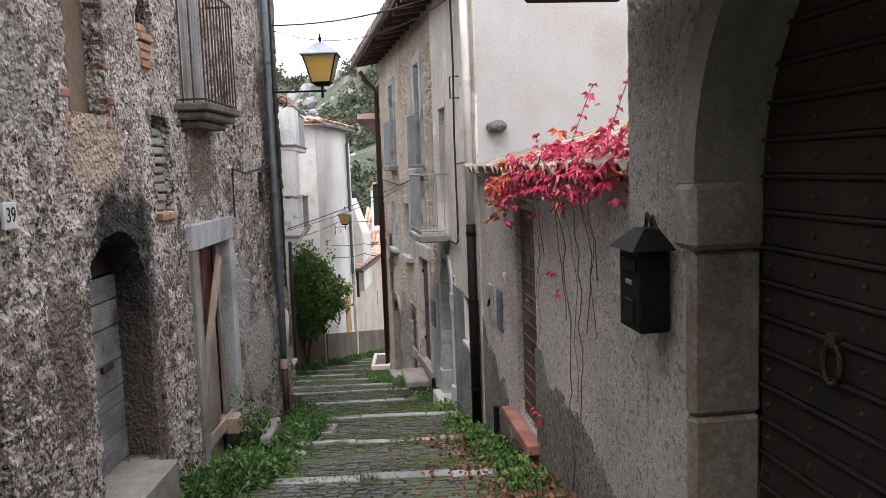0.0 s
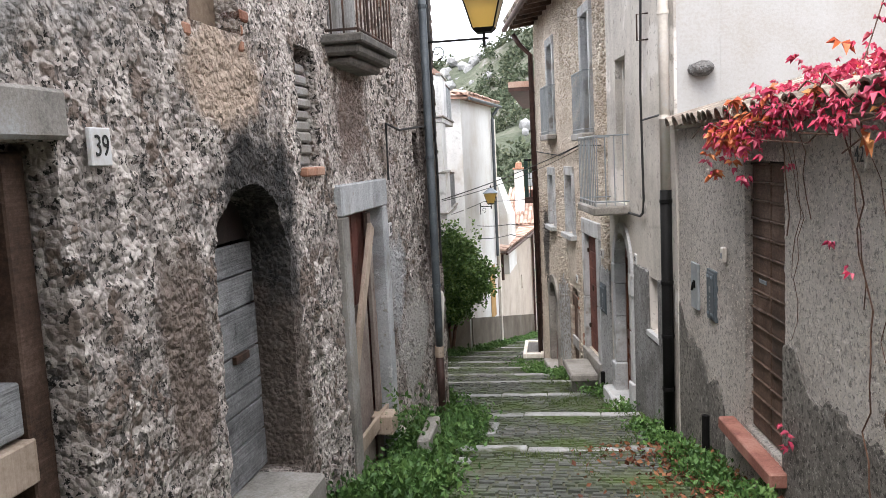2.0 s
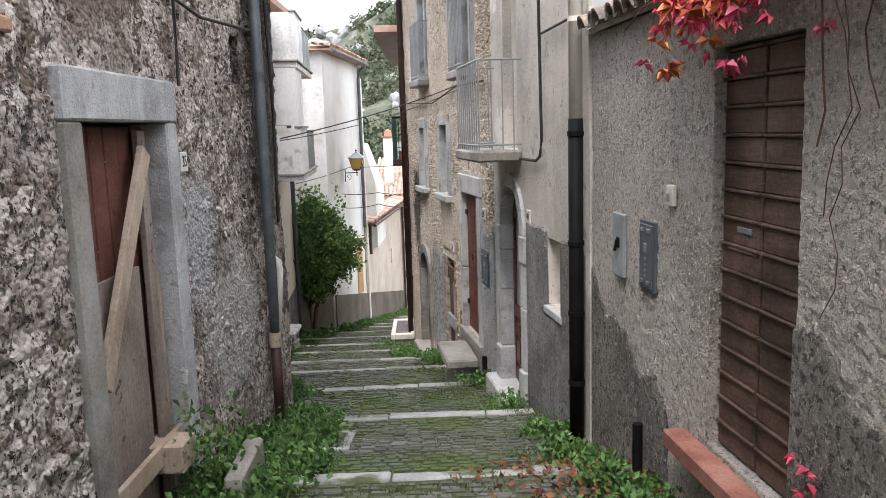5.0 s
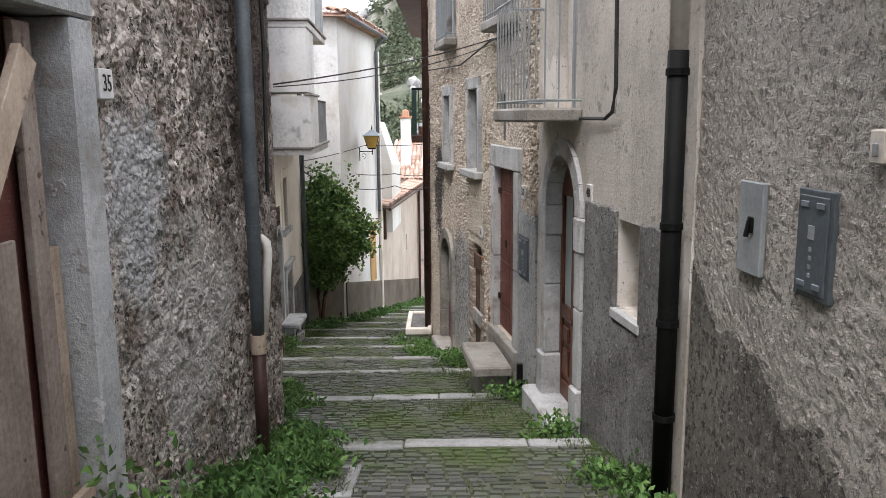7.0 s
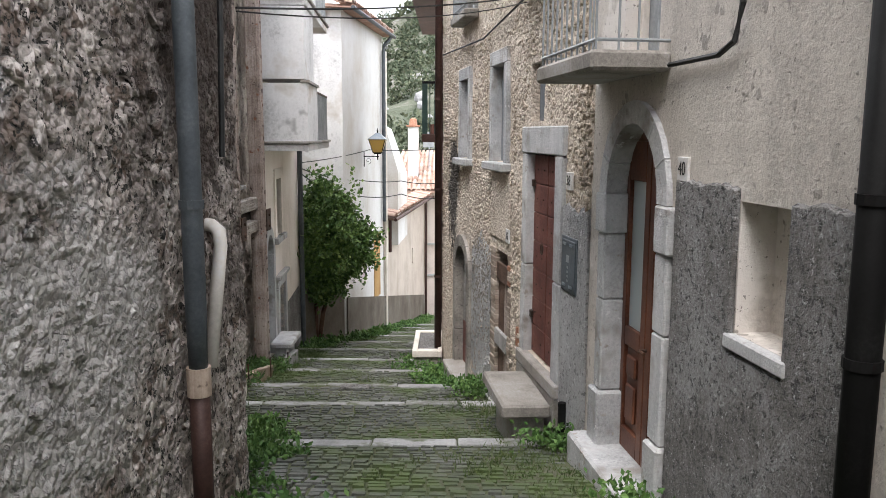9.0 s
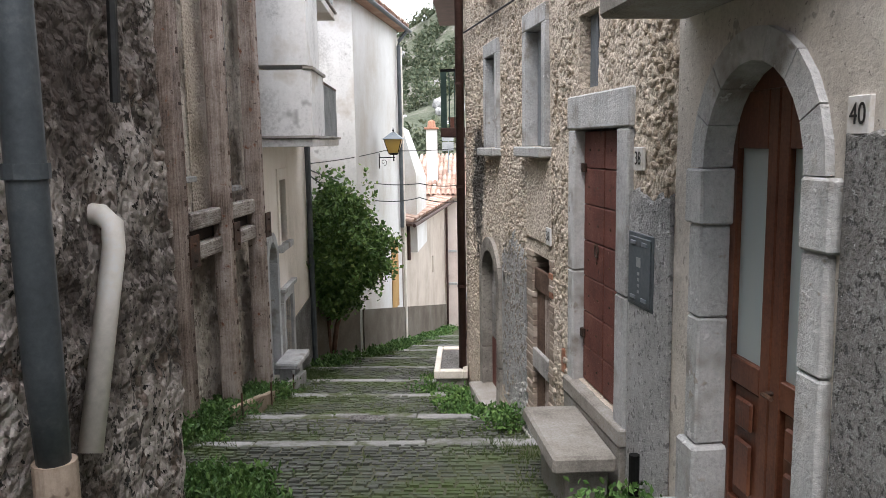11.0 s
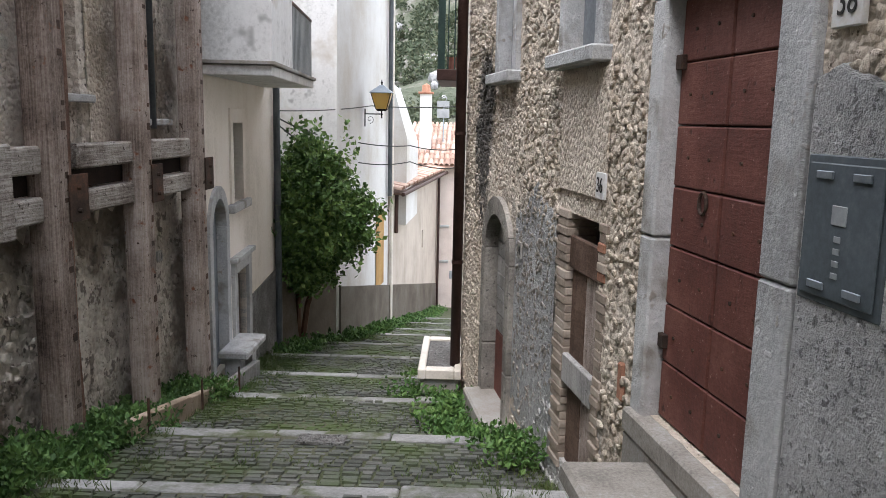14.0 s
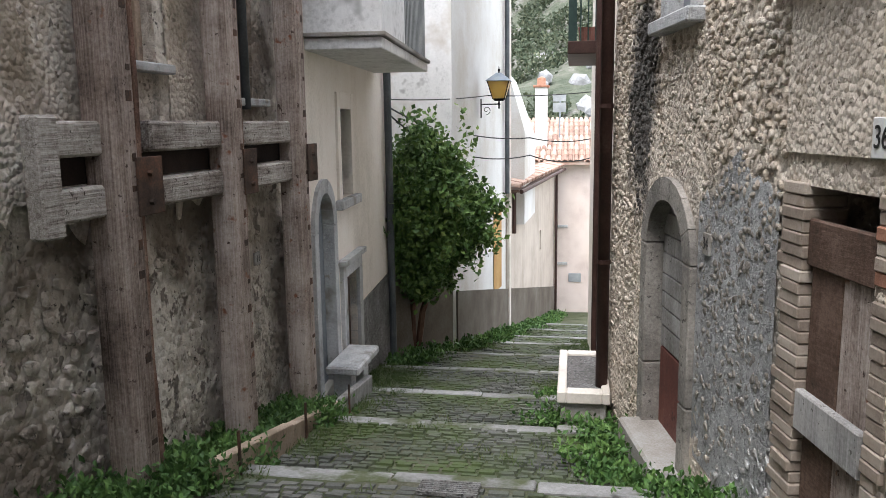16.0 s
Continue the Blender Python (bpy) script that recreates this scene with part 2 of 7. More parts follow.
M_WOODSOOT = mat("sooty grey boards", [(0.2, grey(0.08)), (0.5, grey(0.19)), (0.8, grey(0.34))], 2.0, 40, 0.9, 0.8, fibre=0.9, along="y", island=0.2, relief=0.01, spot=(grey(0.03), 2.6, 0.56, 0.66))
M_WOODBROWN = mat("dark brown timber", [(0.2, (0.035, 0.022, 0.016)), (0.5, (0.085, 0.05, 0.035)), (0.8, (0.16, 0.105, 0.08))], 2.5, 50, 0.7, 0.5, streak=0.4, fibre=0.6, along="y", relief=0.006)
M_PROP = mat("propping timber", [(0.12, (0.06, 0.043, 0.035)), (0.4, (0.22, 0.17, 0.145)), (0.62, (0.36, 0.295, 0.26)), (0.86, (0.52, 0.45, 0.41))], 2.0, 40, 0.85, 0.9, streak=0.8, fibre=1.0, island=0.2, relief=0.012, pits=[(14, 0.63, 0.69, (0.07, 0.045, 0.035)), (5, 0.64, 0.7, (0.22, 0.1, 0.06))])
M_WOODPALE = mat("fresh pale board", [(0.2, (0.26, 0.2, 0.15)), (0.5, (0.4, 0.31, 0.24)), (0.8, (0.5, 0.4, 0.32))], 2.5, 50, 0.85, 0.4, streak=0.4, fibre=0.6, relief=0.005, pits=[(9, 0.62, 0.68, (0.2, 0.15, 0.12))])
M_GATE = mat("near-black stained gate wood", [(0.2, (0.012, 0.009, 0.008)), (0.5, (0.022, 0.015, 0.013)), (0.8, (0.04, 0.026, 0.022))], 2.5, 60, 0.85, 0.3, streak=0.5, relief=0.004)
M_REDDOOR = mat("faded oxide-red door paint", [(0.2, (0.085, 0.03, 0.024)), (0.5, (0.13, 0.046, 0.036)), (0.85, (0.2, 0.085, 0.065))], 2.5, 60, 0.65, 0.5, streak=0.5, relief=0.006, fibre=0.35, along="y", pits=[(38, 0.66, 0.7, (0.3, 0.18, 0.15)), (6, 0.62, 0.68, (0.065, 0.024, 0.02))])
M_VARNISH = mat("varnished brown wood", [(0.2, (0.05, 0.017, 0.01)), (0.5, (0.105, 0.038, 0.022)), (0.8, (0.17, 0.068, 0.038))], 2.0, 50, 0.4, 0.2, streak=0.3, fibre=0.5, relief=0.003)
M_TILE = mat("old roof tile", [(0.15, (0.16, 0.1, 0.075)), (0.45, (0.34, 0.21, 0.16)), (0.65, (0.45, 0.33, 0.27)), (0.9, (0.55, 0.48, 0.42))], 1.5, 35, 0.92, 0.5, island=0.4, relief=0.01)
M_MOSSTILE = mat("lichen-covered roof tile", [(0.15, (0.08, 0.07, 0.06)), (0.45, (0.22, 0.18, 0.15)), (0.7, (0.4, 0.36, 0.3)), (0.9, (0.5, 0.47, 0.42))], 3, 35, 0.95, 0.6, island=0.3, relief=0.015)
M_BRICK = mat("old red brick", [(0.2, (0.2, 0.09, 0.06)), (0.5, (0.34, 0.17, 0.11)), (0.8, (0.46, 0.3, 0.22))], 3, 40, 0.93, 0.6, island=0.35, relief=0.01)
M_PALEBRICK = mat("dusty brick and stone infill", [(0.2, (0.2, 0.16, 0.13)), (0.5, (0.34, 0.28, 0.23)), (0.8, (0.46, 0.4, 0.34))], 3, 40, 0.93, 0.6, island=0.4, relief=0.01)
M_SILLRED = mat("terracotta sill", [(0.2, (0.17, 0.066, 0.05)), (0.5, (0.27, 0.115, 0.088)), (0.8, (0.36, 0.19, 0.15))], 3, 50, 0.7, 0.3, relief=0.004)
M_IRON = mat("rusty iron", [(0.2, (0.03, 0.022, 0.018)), (0.5, (0.07, 0.045, 0.035)), (0.8, (0.16, 0.08, 0.05))], 4, 70, 0.7, 0.4, metal=0.4, relief=0.003)
M_BLACK = mat("black painted metal", [(0.2, grey(0.005)), (0.6, grey(0.009)), (0.9, grey(0.018))], 3, 60, 0.65, 0.15, metal=0.0, spec=0.1, relief=0.002)
M_PIPEGREY = mat("blue-grey painted pipe", [(0.2, (0.05, 0.058, 0.066)), (0.6, (0.085, 0.098, 0.108)), (0.9, (0.14, 0.15, 0.16))], 3, 50, 0.55, 0.2, metal=0.2, relief=0.002)
M_PIPEBROWN = mat("brown cast-iron pipe", [(0.2, (0.03, 0.014, 0.011)), (0.6, (0.06, 0.03, 0.024)), (0.9, (0.1, 0.06, 0.05))], 3, 50, 0.55, 0.2, metal=0.2, relief=0.002)
M_PVC = mat("off-white pipe", [(0.2, grey(0.5, WARM)), (0.6, grey(0.66, WARM)), (0.9, grey(0.72))], 2, 30, 0.5, 0.1, relief=0.002)
M_BOXGREY = mat("grey meter box", [(0.2, (0.2, 0.22, 0.23)), (0.6, (0.3, 0.32, 0.33)), (0.9, (0.38, 0.4, 0.41))], 2, 40, 0.5, 0.1, relief=0.002)
M_BOXBLUE = mat("slate-blue meter door", [(0.2, (0.06, 0.075, 0.085)), (0.6, (0.1, 0.12, 0.135)), (0.9, (0.15, 0.17, 0.19))], 2, 40, 0.5, 0.15, relief=0.002)
M_SHUTTER = mat("blue-grey shutter", [(0.2, (0.11, 0.125, 0.14)), (0.6, (0.19, 0.21, 0.23)), (0.9, (0.27, 0.29, 0.31))], 2, 40, 0.7, 0.2, streak=0.3, relief=0.004)
M_ENAMEL = mat("white enamel plate", [(0.2, grey(0.5, WARM)), (0.6, grey(0.66)), (0.9, grey(0.72))], 6, 40, 0.4, 0.05, relief=0.002)
M_INK = mat("black lettering", [(0.2, grey(0.01)), (0.9, grey(0.02))], 6, 40, 0.5, 0.0)
# Near-black colour stands in for the unlit rooms behind openings.
M_DARK = mat("painted interior dimness", [(0.2, grey(0.03, WARM)), (0.8, grey(0.07, WARM))], 2, 30, 0.95, 0.2)
M_CABLE = mat("black cable sheath", [(0.2, grey(0.015)), (0.8, grey(0.04))], 6, 60, 0.6, 0.1, relief=0.002)
M_ZINC = mat("dull zinc sheet", [(0.2, (0.2, 0.24, 0.28)), (0.6, (0.3, 0.34, 0.38)), (0.9, (0.42, 0.45, 0.48))], 3, 40, 0.45, 0.1, metal=0.6, relief=0.002)
M_LEAF = mat("weed leaf", [(0.15, (0.03, 0.075, 0.02)), (0.5, (0.068, 0.15, 0.036)), (0.85, (0.14, 0.24, 0.065))], 1.2, 9, 0.6, 0.0, island=0.5)
M_BUSH = mat("glossy bush leaf", [(0.12, (0.03, 0.07, 0.018)), (0.42, (0.07, 0.145, 0.034)), (0.72, (0.15, 0.25, 0.06)), (0.94, (0.4, 0.45, 0.15))], 0.8, 9, 0.5, 0.0, island=0.5)
M_GRASS = mat("grass blade", [(0.15, (0.034, 0.064, 0.016)), (0.5, (0.064, 0.105, 0.026)), (0.85, (0.13, 0.15, 0.055))], 1.2, 9, 0.7, 0.0, island=0.4)
M_VINE = mat("red creeper leaf", [(0.1, (0.3, 0.02, 0.06)), (0.4, (0.6, 0.06, 0.14)), (0.7, (0.74, 0.17, 0.25)), (0.97, (0.74, 0.36, 0.3))], 1.5, 12, 0.55, 0.0, island=0.6)
M_VINEORANGE = mat("orange creeper leaf", [(0.1, (0.4, 0.05, 0.03)), (0.5, (0.6, 0.16, 0.06)), (0.9, (0.62, 0.33, 0.12))], 1.5, 12, 0.55, 0.0, island=0.6)
M_STEM = mat("creeper stem", [(0.2, (0.07, 0.035, 0.025)), (0.8, (0.16, 0.09, 0.06))], 5, 50, 0.8, 0.2, relief=0.003)
M_LITTER = mat("fallen leaf", [(0.1, (0.08, 0.026, 0.016)), (0.5, (0.17, 0.065, 0.035)), (0.9, (0.28, 0.13, 0.06))], 2, 12, 0.8, 0.0, island=0.7)
# Distance haze is put into these two hill colours, greyer and lighter.
M_HILL = mat("hazed scrub hillside", [(0.3, (0.06, 0.072, 0.048)), (0.48, (0.09, 0.1, 0.07)), (0.62, (0.14, 0.138, 0.112)), (0.8, (0.27, 0.265, 0.255))], 0.06, 0.5, 0.95, 0.8, relief=1.0)
M_TREES = mat("hazed far foliage", [(0.15, (0.04, 0.056, 0.034)), (0.5, (0.07, 0.09, 0.054)), (0.9, (0.13, 0.135, 0.08))], 0.1, 2, 0.9, 0.0, island=0.5)
M_ROCK = mat("pale limestone rock", [(0.2, grey(0.16)), (0.5, grey(0.27)), (0.8, grey(0.38))], 0.3, 2, 0.95, 0.6, relief=0.3)
M_MEADOW = mat("far valley ground", [(0.3, (0.05, 0.07, 0.025)), (0.7, (0.12, 0.12, 0.06))], 0.05, 1, 0.95, 0.3, relief=0.2)


def glass(name, colour, rough=0.05, through_it=1.0):
    m = bpy.data.materials.new(name)
    m.use_nodes = True
    b = m.node_tree.nodes["Principled BSDF"]
    b.inputs["Base Color"].default_value = (*colour, 1)
    b.inputs["Roughness"].default_value = rough
    b.inputs["Transmission Weight"].default_value = through_it
    return m


M_AMBER = glass("amber lantern glass", (0.78, 0.58, 0.2), 0.35, 0.7)
M_FROST = glass("frosted door glass", (0.62, 0.7, 0.72), 0.45, 0.5)
M_PANE = glass("window pane", (0.8, 0.88, 0.9), 0.05, 0.8)

# ---- building kit ----
def part(name, bm, material, parent=None, label="", smooth=False):
    bmesh.ops.recalc_face_normals(bm, faces=bm.faces) if len(bm.faces) < 3000 else None
    me = bpy.data.meshes.new(name)
    bm.to_mesh(me)
    bm.free()
    me.materials.append(material)
    if smooth:
        me.shade_smooth()
    ob = new(name, me)
    if parent:
        ob.parent = parent
    if label:
        ob["label"] = label
    return ob


def raw(name, verts, faces, material, parent=None, smooth=False):
    me = bpy.data.meshes.new(name)
    me.from_pydata([tuple(map(float, v)) for v in verts], [], faces)
    me.materials.append(material)
    if smooth:
        me.shade_smooth()
    ob = new(name, me)
    if parent:
        ob.parent = parent
    return ob


def thing(name, label, category, group="", kind=""):
    return tagged(new(name), label, category, group, kind)


def hexa(bm, pts, bevel=0.0):
    """A six-sided block from its 8 corners: the bottom ring, then the top ring."""
    v = [bm.verts.new(p) for p in pts]
    fs = [bm.faces.new([v[i] for i in f]) for f in ((3, 2, 1, 0), (4, 5, 6, 7), (0, 1, 5, 4), (1, 2, 6, 5), (2, 3, 7, 6), (3, 0, 4, 7))]
    if bevel:
        es = list({e for f in fs for e in f.edges})
        bmesh.ops.bevel(bm, geom=es, offset=bevel, segments=1, affect="EDGES", clamp_overlap=True)
    return bm


def box(x0, x1, y0, y1, z0, z1, bevel=0.0, bm=None):
    return hexa(bm or bmesh.new(), [(x0, y0, z0), (x1, y0, z0), (x1, y1, z0), (x0, y1, z0), (x0, y0, z1), (x1, y0, z1), (x1, y1, z1), (x0, y1, z1)], bevel)


def tube(path, r, seg=8, bm=None):
    """A round bar along a path of points."""
    bm = bm or bmesh.new()
    pts = [Vector(p) for p in path]
    rings = []
    for i, p in enumerate(pts):
        d = (pts[min(i + 1, len(pts) - 1)] - pts[max(i - 1, 0)]).normalized()
        a = d.cross(Vector((0, 0, 1)) if abs(d.z) < 0.9 else Vector((1, 0, 0))).normalized()
        b = d.cross(a)
        rr = r[i] if isinstance(r, (list, tuple)) else r
        rings.append([bm.verts.new(p + rr * (math.cos(k * math.tau / seg) * a + math.sin(k * math.tau / seg) * b)) for k in range(seg)])
    for q, s in zip(rings, rings[1:]):
        for k in range(seg):
            bm.faces.new((q[k], q[(k + 1) % seg], s[(k + 1) % seg], s[k]))
    bm.faces.new(rings[0][::-1])
    bm.faces.new(rings[-1])
    return bm


class Run:
    """A wall's line on the plan, from p to q; places on it are given by the world's y, metres out into the lane, and z."""

    def __init__(self, p, q, left):
        self.p, d = Vector((*p, 0)), Vector((*q, 0)) - Vector((*p, 0))
        self.u = d.normalized()
        self.n = Vector((self.u.y, -self.u.x, 0)) if left else Vector((-self.u.y, self.u.x, 0))

    def pt(self, y, o, z):
        return self.p + self.u * ((y - self.p.y) / self.u.y) + self.n * o + Vector((0, 0, z))

    def box(self, y0, y1, o0, o1, z0, z1, bevel=0.0, bm=None):
        c = [(y0, o0), (y1, o0), (y1, o1), (y0, o1)]
        return hexa(bm or bmesh.new(), [self.pt(y, o, z) for z in (z0, z1) for y, o in c], bevel)

    def turn(self):
        return math.degrees(math.atan2(self.n.y, self.n.x))


def value_noise(x, y, seed=0):
    xi, yi = np.floor(x).astype(np.int64), np.floor(y).astype(np.int64)
    fx, fy = x - xi, y - yi
    fx, fy = fx * fx * (3 - 2 * fx), fy * fy * (3 - 2 * fy)

    def h(a, b):
        k = (a * 374761393 + b * 668265263 + seed * 974634777) & 0xFFFFFFFF
        k = ((k ^ (k >> 13)) * 1274126177) & 0xFFFFFFFF
        return ((k ^ (k >> 16)) & 0xFFFF) / 65535.0

    return (h(xi, yi) * (1 - fx) + h(xi + 1, yi) * fx) * (1 - fy) + (h(xi, yi + 1) * (1 - fx) + h(xi + 1, yi + 1) * fx) * fy


def fbm(x, y, seed=0, octaves=4):
    return sum(value_noise(x * 2 ** i, y * 2 ** i, seed + i) / 2 ** (i + 1) for i in range(octaves))


def steps_of(lo, hi, step, cuts):
    ks = sorted({lo, hi, *[c for c in cuts if lo < c < hi]})
    return np.concatenate([np.linspace(a, b, max(1, round((b - a) / step)) + 1)[:-1] for a, b in zip(ks, ks[1:])] + [[hi]])


def inside(o, y, z):
    y0, y1, z0, z1 = o[:4]
    if not (y0 < y < y1 and z0 < z < z1):
        return False
    if len(o) > 4:
        r, c, s = (y1 - y0) / 2, (y0 + y1) / 2, o[4]
        if z > s:
            return ((y - c) / r) ** 2 + ((z - s) / (z1 - s)) ** 2 < 1
    return True


def wall(name, run, y0, y1, z0, z1, thick, openings, material, step=0.3, rough=0.0, grain=0.1, fine_to=None, bulge=0.0, seed=1, label="", parent=None):
    """A thick wall with real openings (y0, y1, z0, z1, arch's springing); its face is uneven by rough metres at the size of grain."""
    ys = steps_of(y0, y1, step, [c for o in openings for c in o[:2]])
    zcuts = [c for o in openings for c in o[2:]]
    zs = steps_of(z0, z1, step, zcuts) if fine_to is None else np.concatenate([steps_of(z0, fine_to, step, zcuts)[:-1], steps_of(fine_to, z1, 0.3, zcuts)])
    Y, Z = np.meshgrid(ys, zs, indexing="ij")
    g0 = fbm(Y / grain, Z / grain, seed, 5)
    d = (np.abs(g0 - 0.5) * -2.6 + 0.45 + 0.9 * (fbm(Y / grain * 2.3, Z / grain * 2.3, seed + 3, 3) - 0.5)) * rough + (fbm(Y / 1.7, Z / 1.7, seed + 9, 2) - 0.5) * 2 * bulge
    ny, nz = Y.shape
    for o in openings:
        if len(o) > 4:
            r, c, s0, h0 = (o[1] - o[0]) / 2, (o[0] + o[1]) / 2, o[4], o[3] - o[4]
            rho = np.hypot((Y - c) / r, (Z - s0) / h0)
            near = (Z > s0 + 1e-4) & (np.abs(rho - 1) < 0.72 * step / min(r, h0)) & (rho > 0)
            Y = np.where(near, c + (Y - c) / np.maximum(rho, 1e-6), Y)
            Z = np.where(near, s0 + (Z - s0) / np.maximum(rho, 1e-6), Z)
    u, n, p = run.u, run.n, run.p
    s = (Y - p.y) / u.y

    def places(o):
        return np.stack([p.x + u.x * s + n.x * o, p.y + u.y * s + n.y * o, Z + 0 * s], -1).reshape(-1, 3)

    verts = np.concatenate([places(d), places(-thick + 0 * d)])
    N = ny * nz
    solid = np.ones((ny + 1, nz + 1), bool)
    solid[0, :] = solid[-1, :] = solid[:, 0] = solid[:, -1] = False
    for i in range(ny - 1):
        yc = (ys[i] + ys[i + 1]) / 2
        near = [o for o in openings if o[0] < yc < o[1]]
        if near:
            for j in range(nz - 1):
                if any(inside(o, yc, (zs[j] + zs[j + 1]) / 2) for o in near):
                    solid[i + 1, j + 1] = False
    faces = []
    for i in range(ny - 1):
        for j in range(nz - 1):
            if not solid[i + 1, j + 1]:
                continue
            a, b, c, e = i * nz + j, (i + 1) * nz + j, (i + 1) * nz + j + 1, i * nz + j + 1
            faces.append((a, b, c, e))
            faces.append((N + e, N + c, N + b, N + a))
            if not solid[i, j + 1]:
                faces.append((a, e, N + e, N + a))
            if not solid[i + 2, j + 1]:
                faces.append((b, N + b, N + c, c))
            if not solid[i + 1, j]:
                faces.append((a, N + a, N + b, b))
            if not solid[i + 1, j + 2]:
                faces.append((e, c, N + c, N + e))
    ob = raw(name, verts, faces, material, parent)
    if not parent:
        tagged(ob, label or "wall", "wall", kind="structure")
    return ob


def ring(run, y0, y1, spring, rise, width, o0, o1, n=9, cuts=2, gap=0.006):
    """The stones of an arch over an opening: a list of bmeshes, one a voussoir."""
    c, r = (y0 + y1) / 2, (y1 - y0) / 2
    out = []
    for k in range(n):
        bm = bmesh.new()
        a0, a1 = math.pi * k / n + gap, math.pi * (k + 1) / n - gap
        for a, b in [(a0 + (a1 - a0) * i / cuts, a0 + (a1 - a0) * (i + 1) / cuts) for i in range(cuts)]:
            q = [(c - math.cos(t) * (r + w), spring + math.sin(t) * (rise + w)) for t, w in ((a, 0), (b, 0), (b, width), (a, width))]
            hexa(bm, [run.pt(y, o, z) for o in (o0, o1) for y, z in q])
        out.append(bm)
    return out


def number_plate(text, run, y, z, w, h, colour, ink):
    """A house number on a wall, w wide and h high, centred at y, z."""
    pl = thing("house_number", f"white enamel house number plate reading {text} on the wall", "house number", "house numbers")
    plate = part("plate", run.box(y - w / 2, y + w / 2, 0.0, 0.022, z - h / 2, z + h / 2, 0.004), colour, pl)
    cu = bpy.data.curves.new("digits", "FONT")
    cu.body, cu.size, cu.align_x, cu.align_y, cu.extrude = text, h * 0.8, "CENTER", "CENTER", 0.001
    tmp = bpy.data.objects.new("digits", cu)
    scene.collection.objects.link(tmp)
    me = bpy.data.meshes.new_from_object(tmp.evaluated_get(bpy.context.evaluated_depsgraph_get()))
    bpy.data.objects.remove(tmp)
    me.materials.clear()
    me.materials.append(ink)
    ob = new("number", me)
    ob.parent = plate
    x_axis = Vector((0, 0, 1)).cross(run.n)
    rot = Matrix((x_axis, Vector((0, 0, 1)), run.n)).transposed().to_4x4()
    ob.matrix_basis = Matrix.Translation(run.pt(y, 0.025, z)) @ rot @ Matrix.Diagonal((0.85, 1, 1, 1))
    return pl


def leaf_cloud(name, places, size, material, parent=None, up=0.3, seed=3, long=1.5):
    """Many small folded leaves at the given places: one object."""
    rg = np.random.default_rng(seed)
    P = np.asarray(places, float)
    n = len(P)
    a = rg.normal(size=(n, 3))
    a[:, 2] += up
    a /= np.linalg.norm(a, axis=1)[:, None]
    b = np.cross(a, rg.normal(size=(n, 3)))
    b /= np.linalg.norm(b, axis=1)[:, None]
    c = np.cross(a, b)
    s = (size * rg.uniform(0.6, 1.4, n))[:, None]
    V = np.stack([P, P + s * (0.5 * long * a + 0.42 * b + 0.12 * c), P + s * long * a, P + s * (0.5 * long * a - 0.42 * b + 0.12 * c)], 1).reshape(-1, 3)
    F = [f for i in range(n) for f in ((4 * i, 4 * i + 1, 4 * i + 2), (4 * i, 4 * i + 2, 4 * i + 3))]
    return raw(name, V, F, material, parent)


NOSES = [-4.0, -1.8, 0.4, 2.6, 4.8, 7.03, 9.2, 11.72, 14.06, 16.36, 18.05, 20.05, 22.0, 24.45, 26.9, 29.5, 31.5, 34.1, 37.0]
RISE = 0.13


def nose_z(y):
    return 0.07 - 0.202 * y


def lane_z(y):
    """The lane's height at y: sloping treads with a drop behind each stone edging."""
    if y >= NOSES[-1]:
        return nose_z(NOSES[-1]) - RISE - 0.17 * (min(y, 46) - NOSES[-1])
    for a, b in zip(NOSES, NOSES[1:]):
        if a <= y < b:
            za, zb = nose_z(a) - RISE, nose_z(b)
            return za + (zb - za) * (y - a) / (b - a)
    return nose_z(NOSES[0])

# ---- the lane's walls on the plan ----
LA = Run((-2.31, 4.44), (-2.16, 11.06), True)
RA = Run((0.93, 8.2), (0.75, 10.2), False)
GA = Run((0.7766, 6.847), (0.6263, 8.517), False)
R1 = Run((0.72, 10.2), (0.235, 13.65), False)
R2 = Run((0.235, 13.65), (-1.03, 20.9), False)
LB = Run((-4.50, 12.0), (-4.25, 20.9), True)
LC = Run((-4.15, 20.9), (-4.45, 25.6), True)

# ground of the lane
prof = []
for a, b in zip(NOSES, NOSES[1:]):
    for k in range(8):
        y = a + (b - a) * k / 8
        prof.append((y, lane_z(y)))
    prof.append((b - 1e-3, nose_z(b)))
prof += [(y, lane_z(y)) for y in (37.0, 39, 41, 43, 46, 60)]
prof = [(-12.0, nose_z(-4.0) + 0.3), (-4.002, nose_z(-4.0))] + prof
xs = np.linspace(-9, 9, 61)
gv = [(x, y, z + 0.03 * (value_noise(np.array([x * 1.3]), np.array([y * 1.3]), 4)[0] - 0.5)) for y, z in prof for x in xs]
nx = len(xs)
gf = [(i * nx + j, i * nx + j + 1, (i + 1) * nx + j + 1, (i + 1) * nx + j) for i in range(len(prof) - 1) for j in range(nx - 1)]
ground = tagged(raw("ground", gv, gf, M_GROUND), "mossy earth and mortar of the stepped lane", "ground", kind="structure")

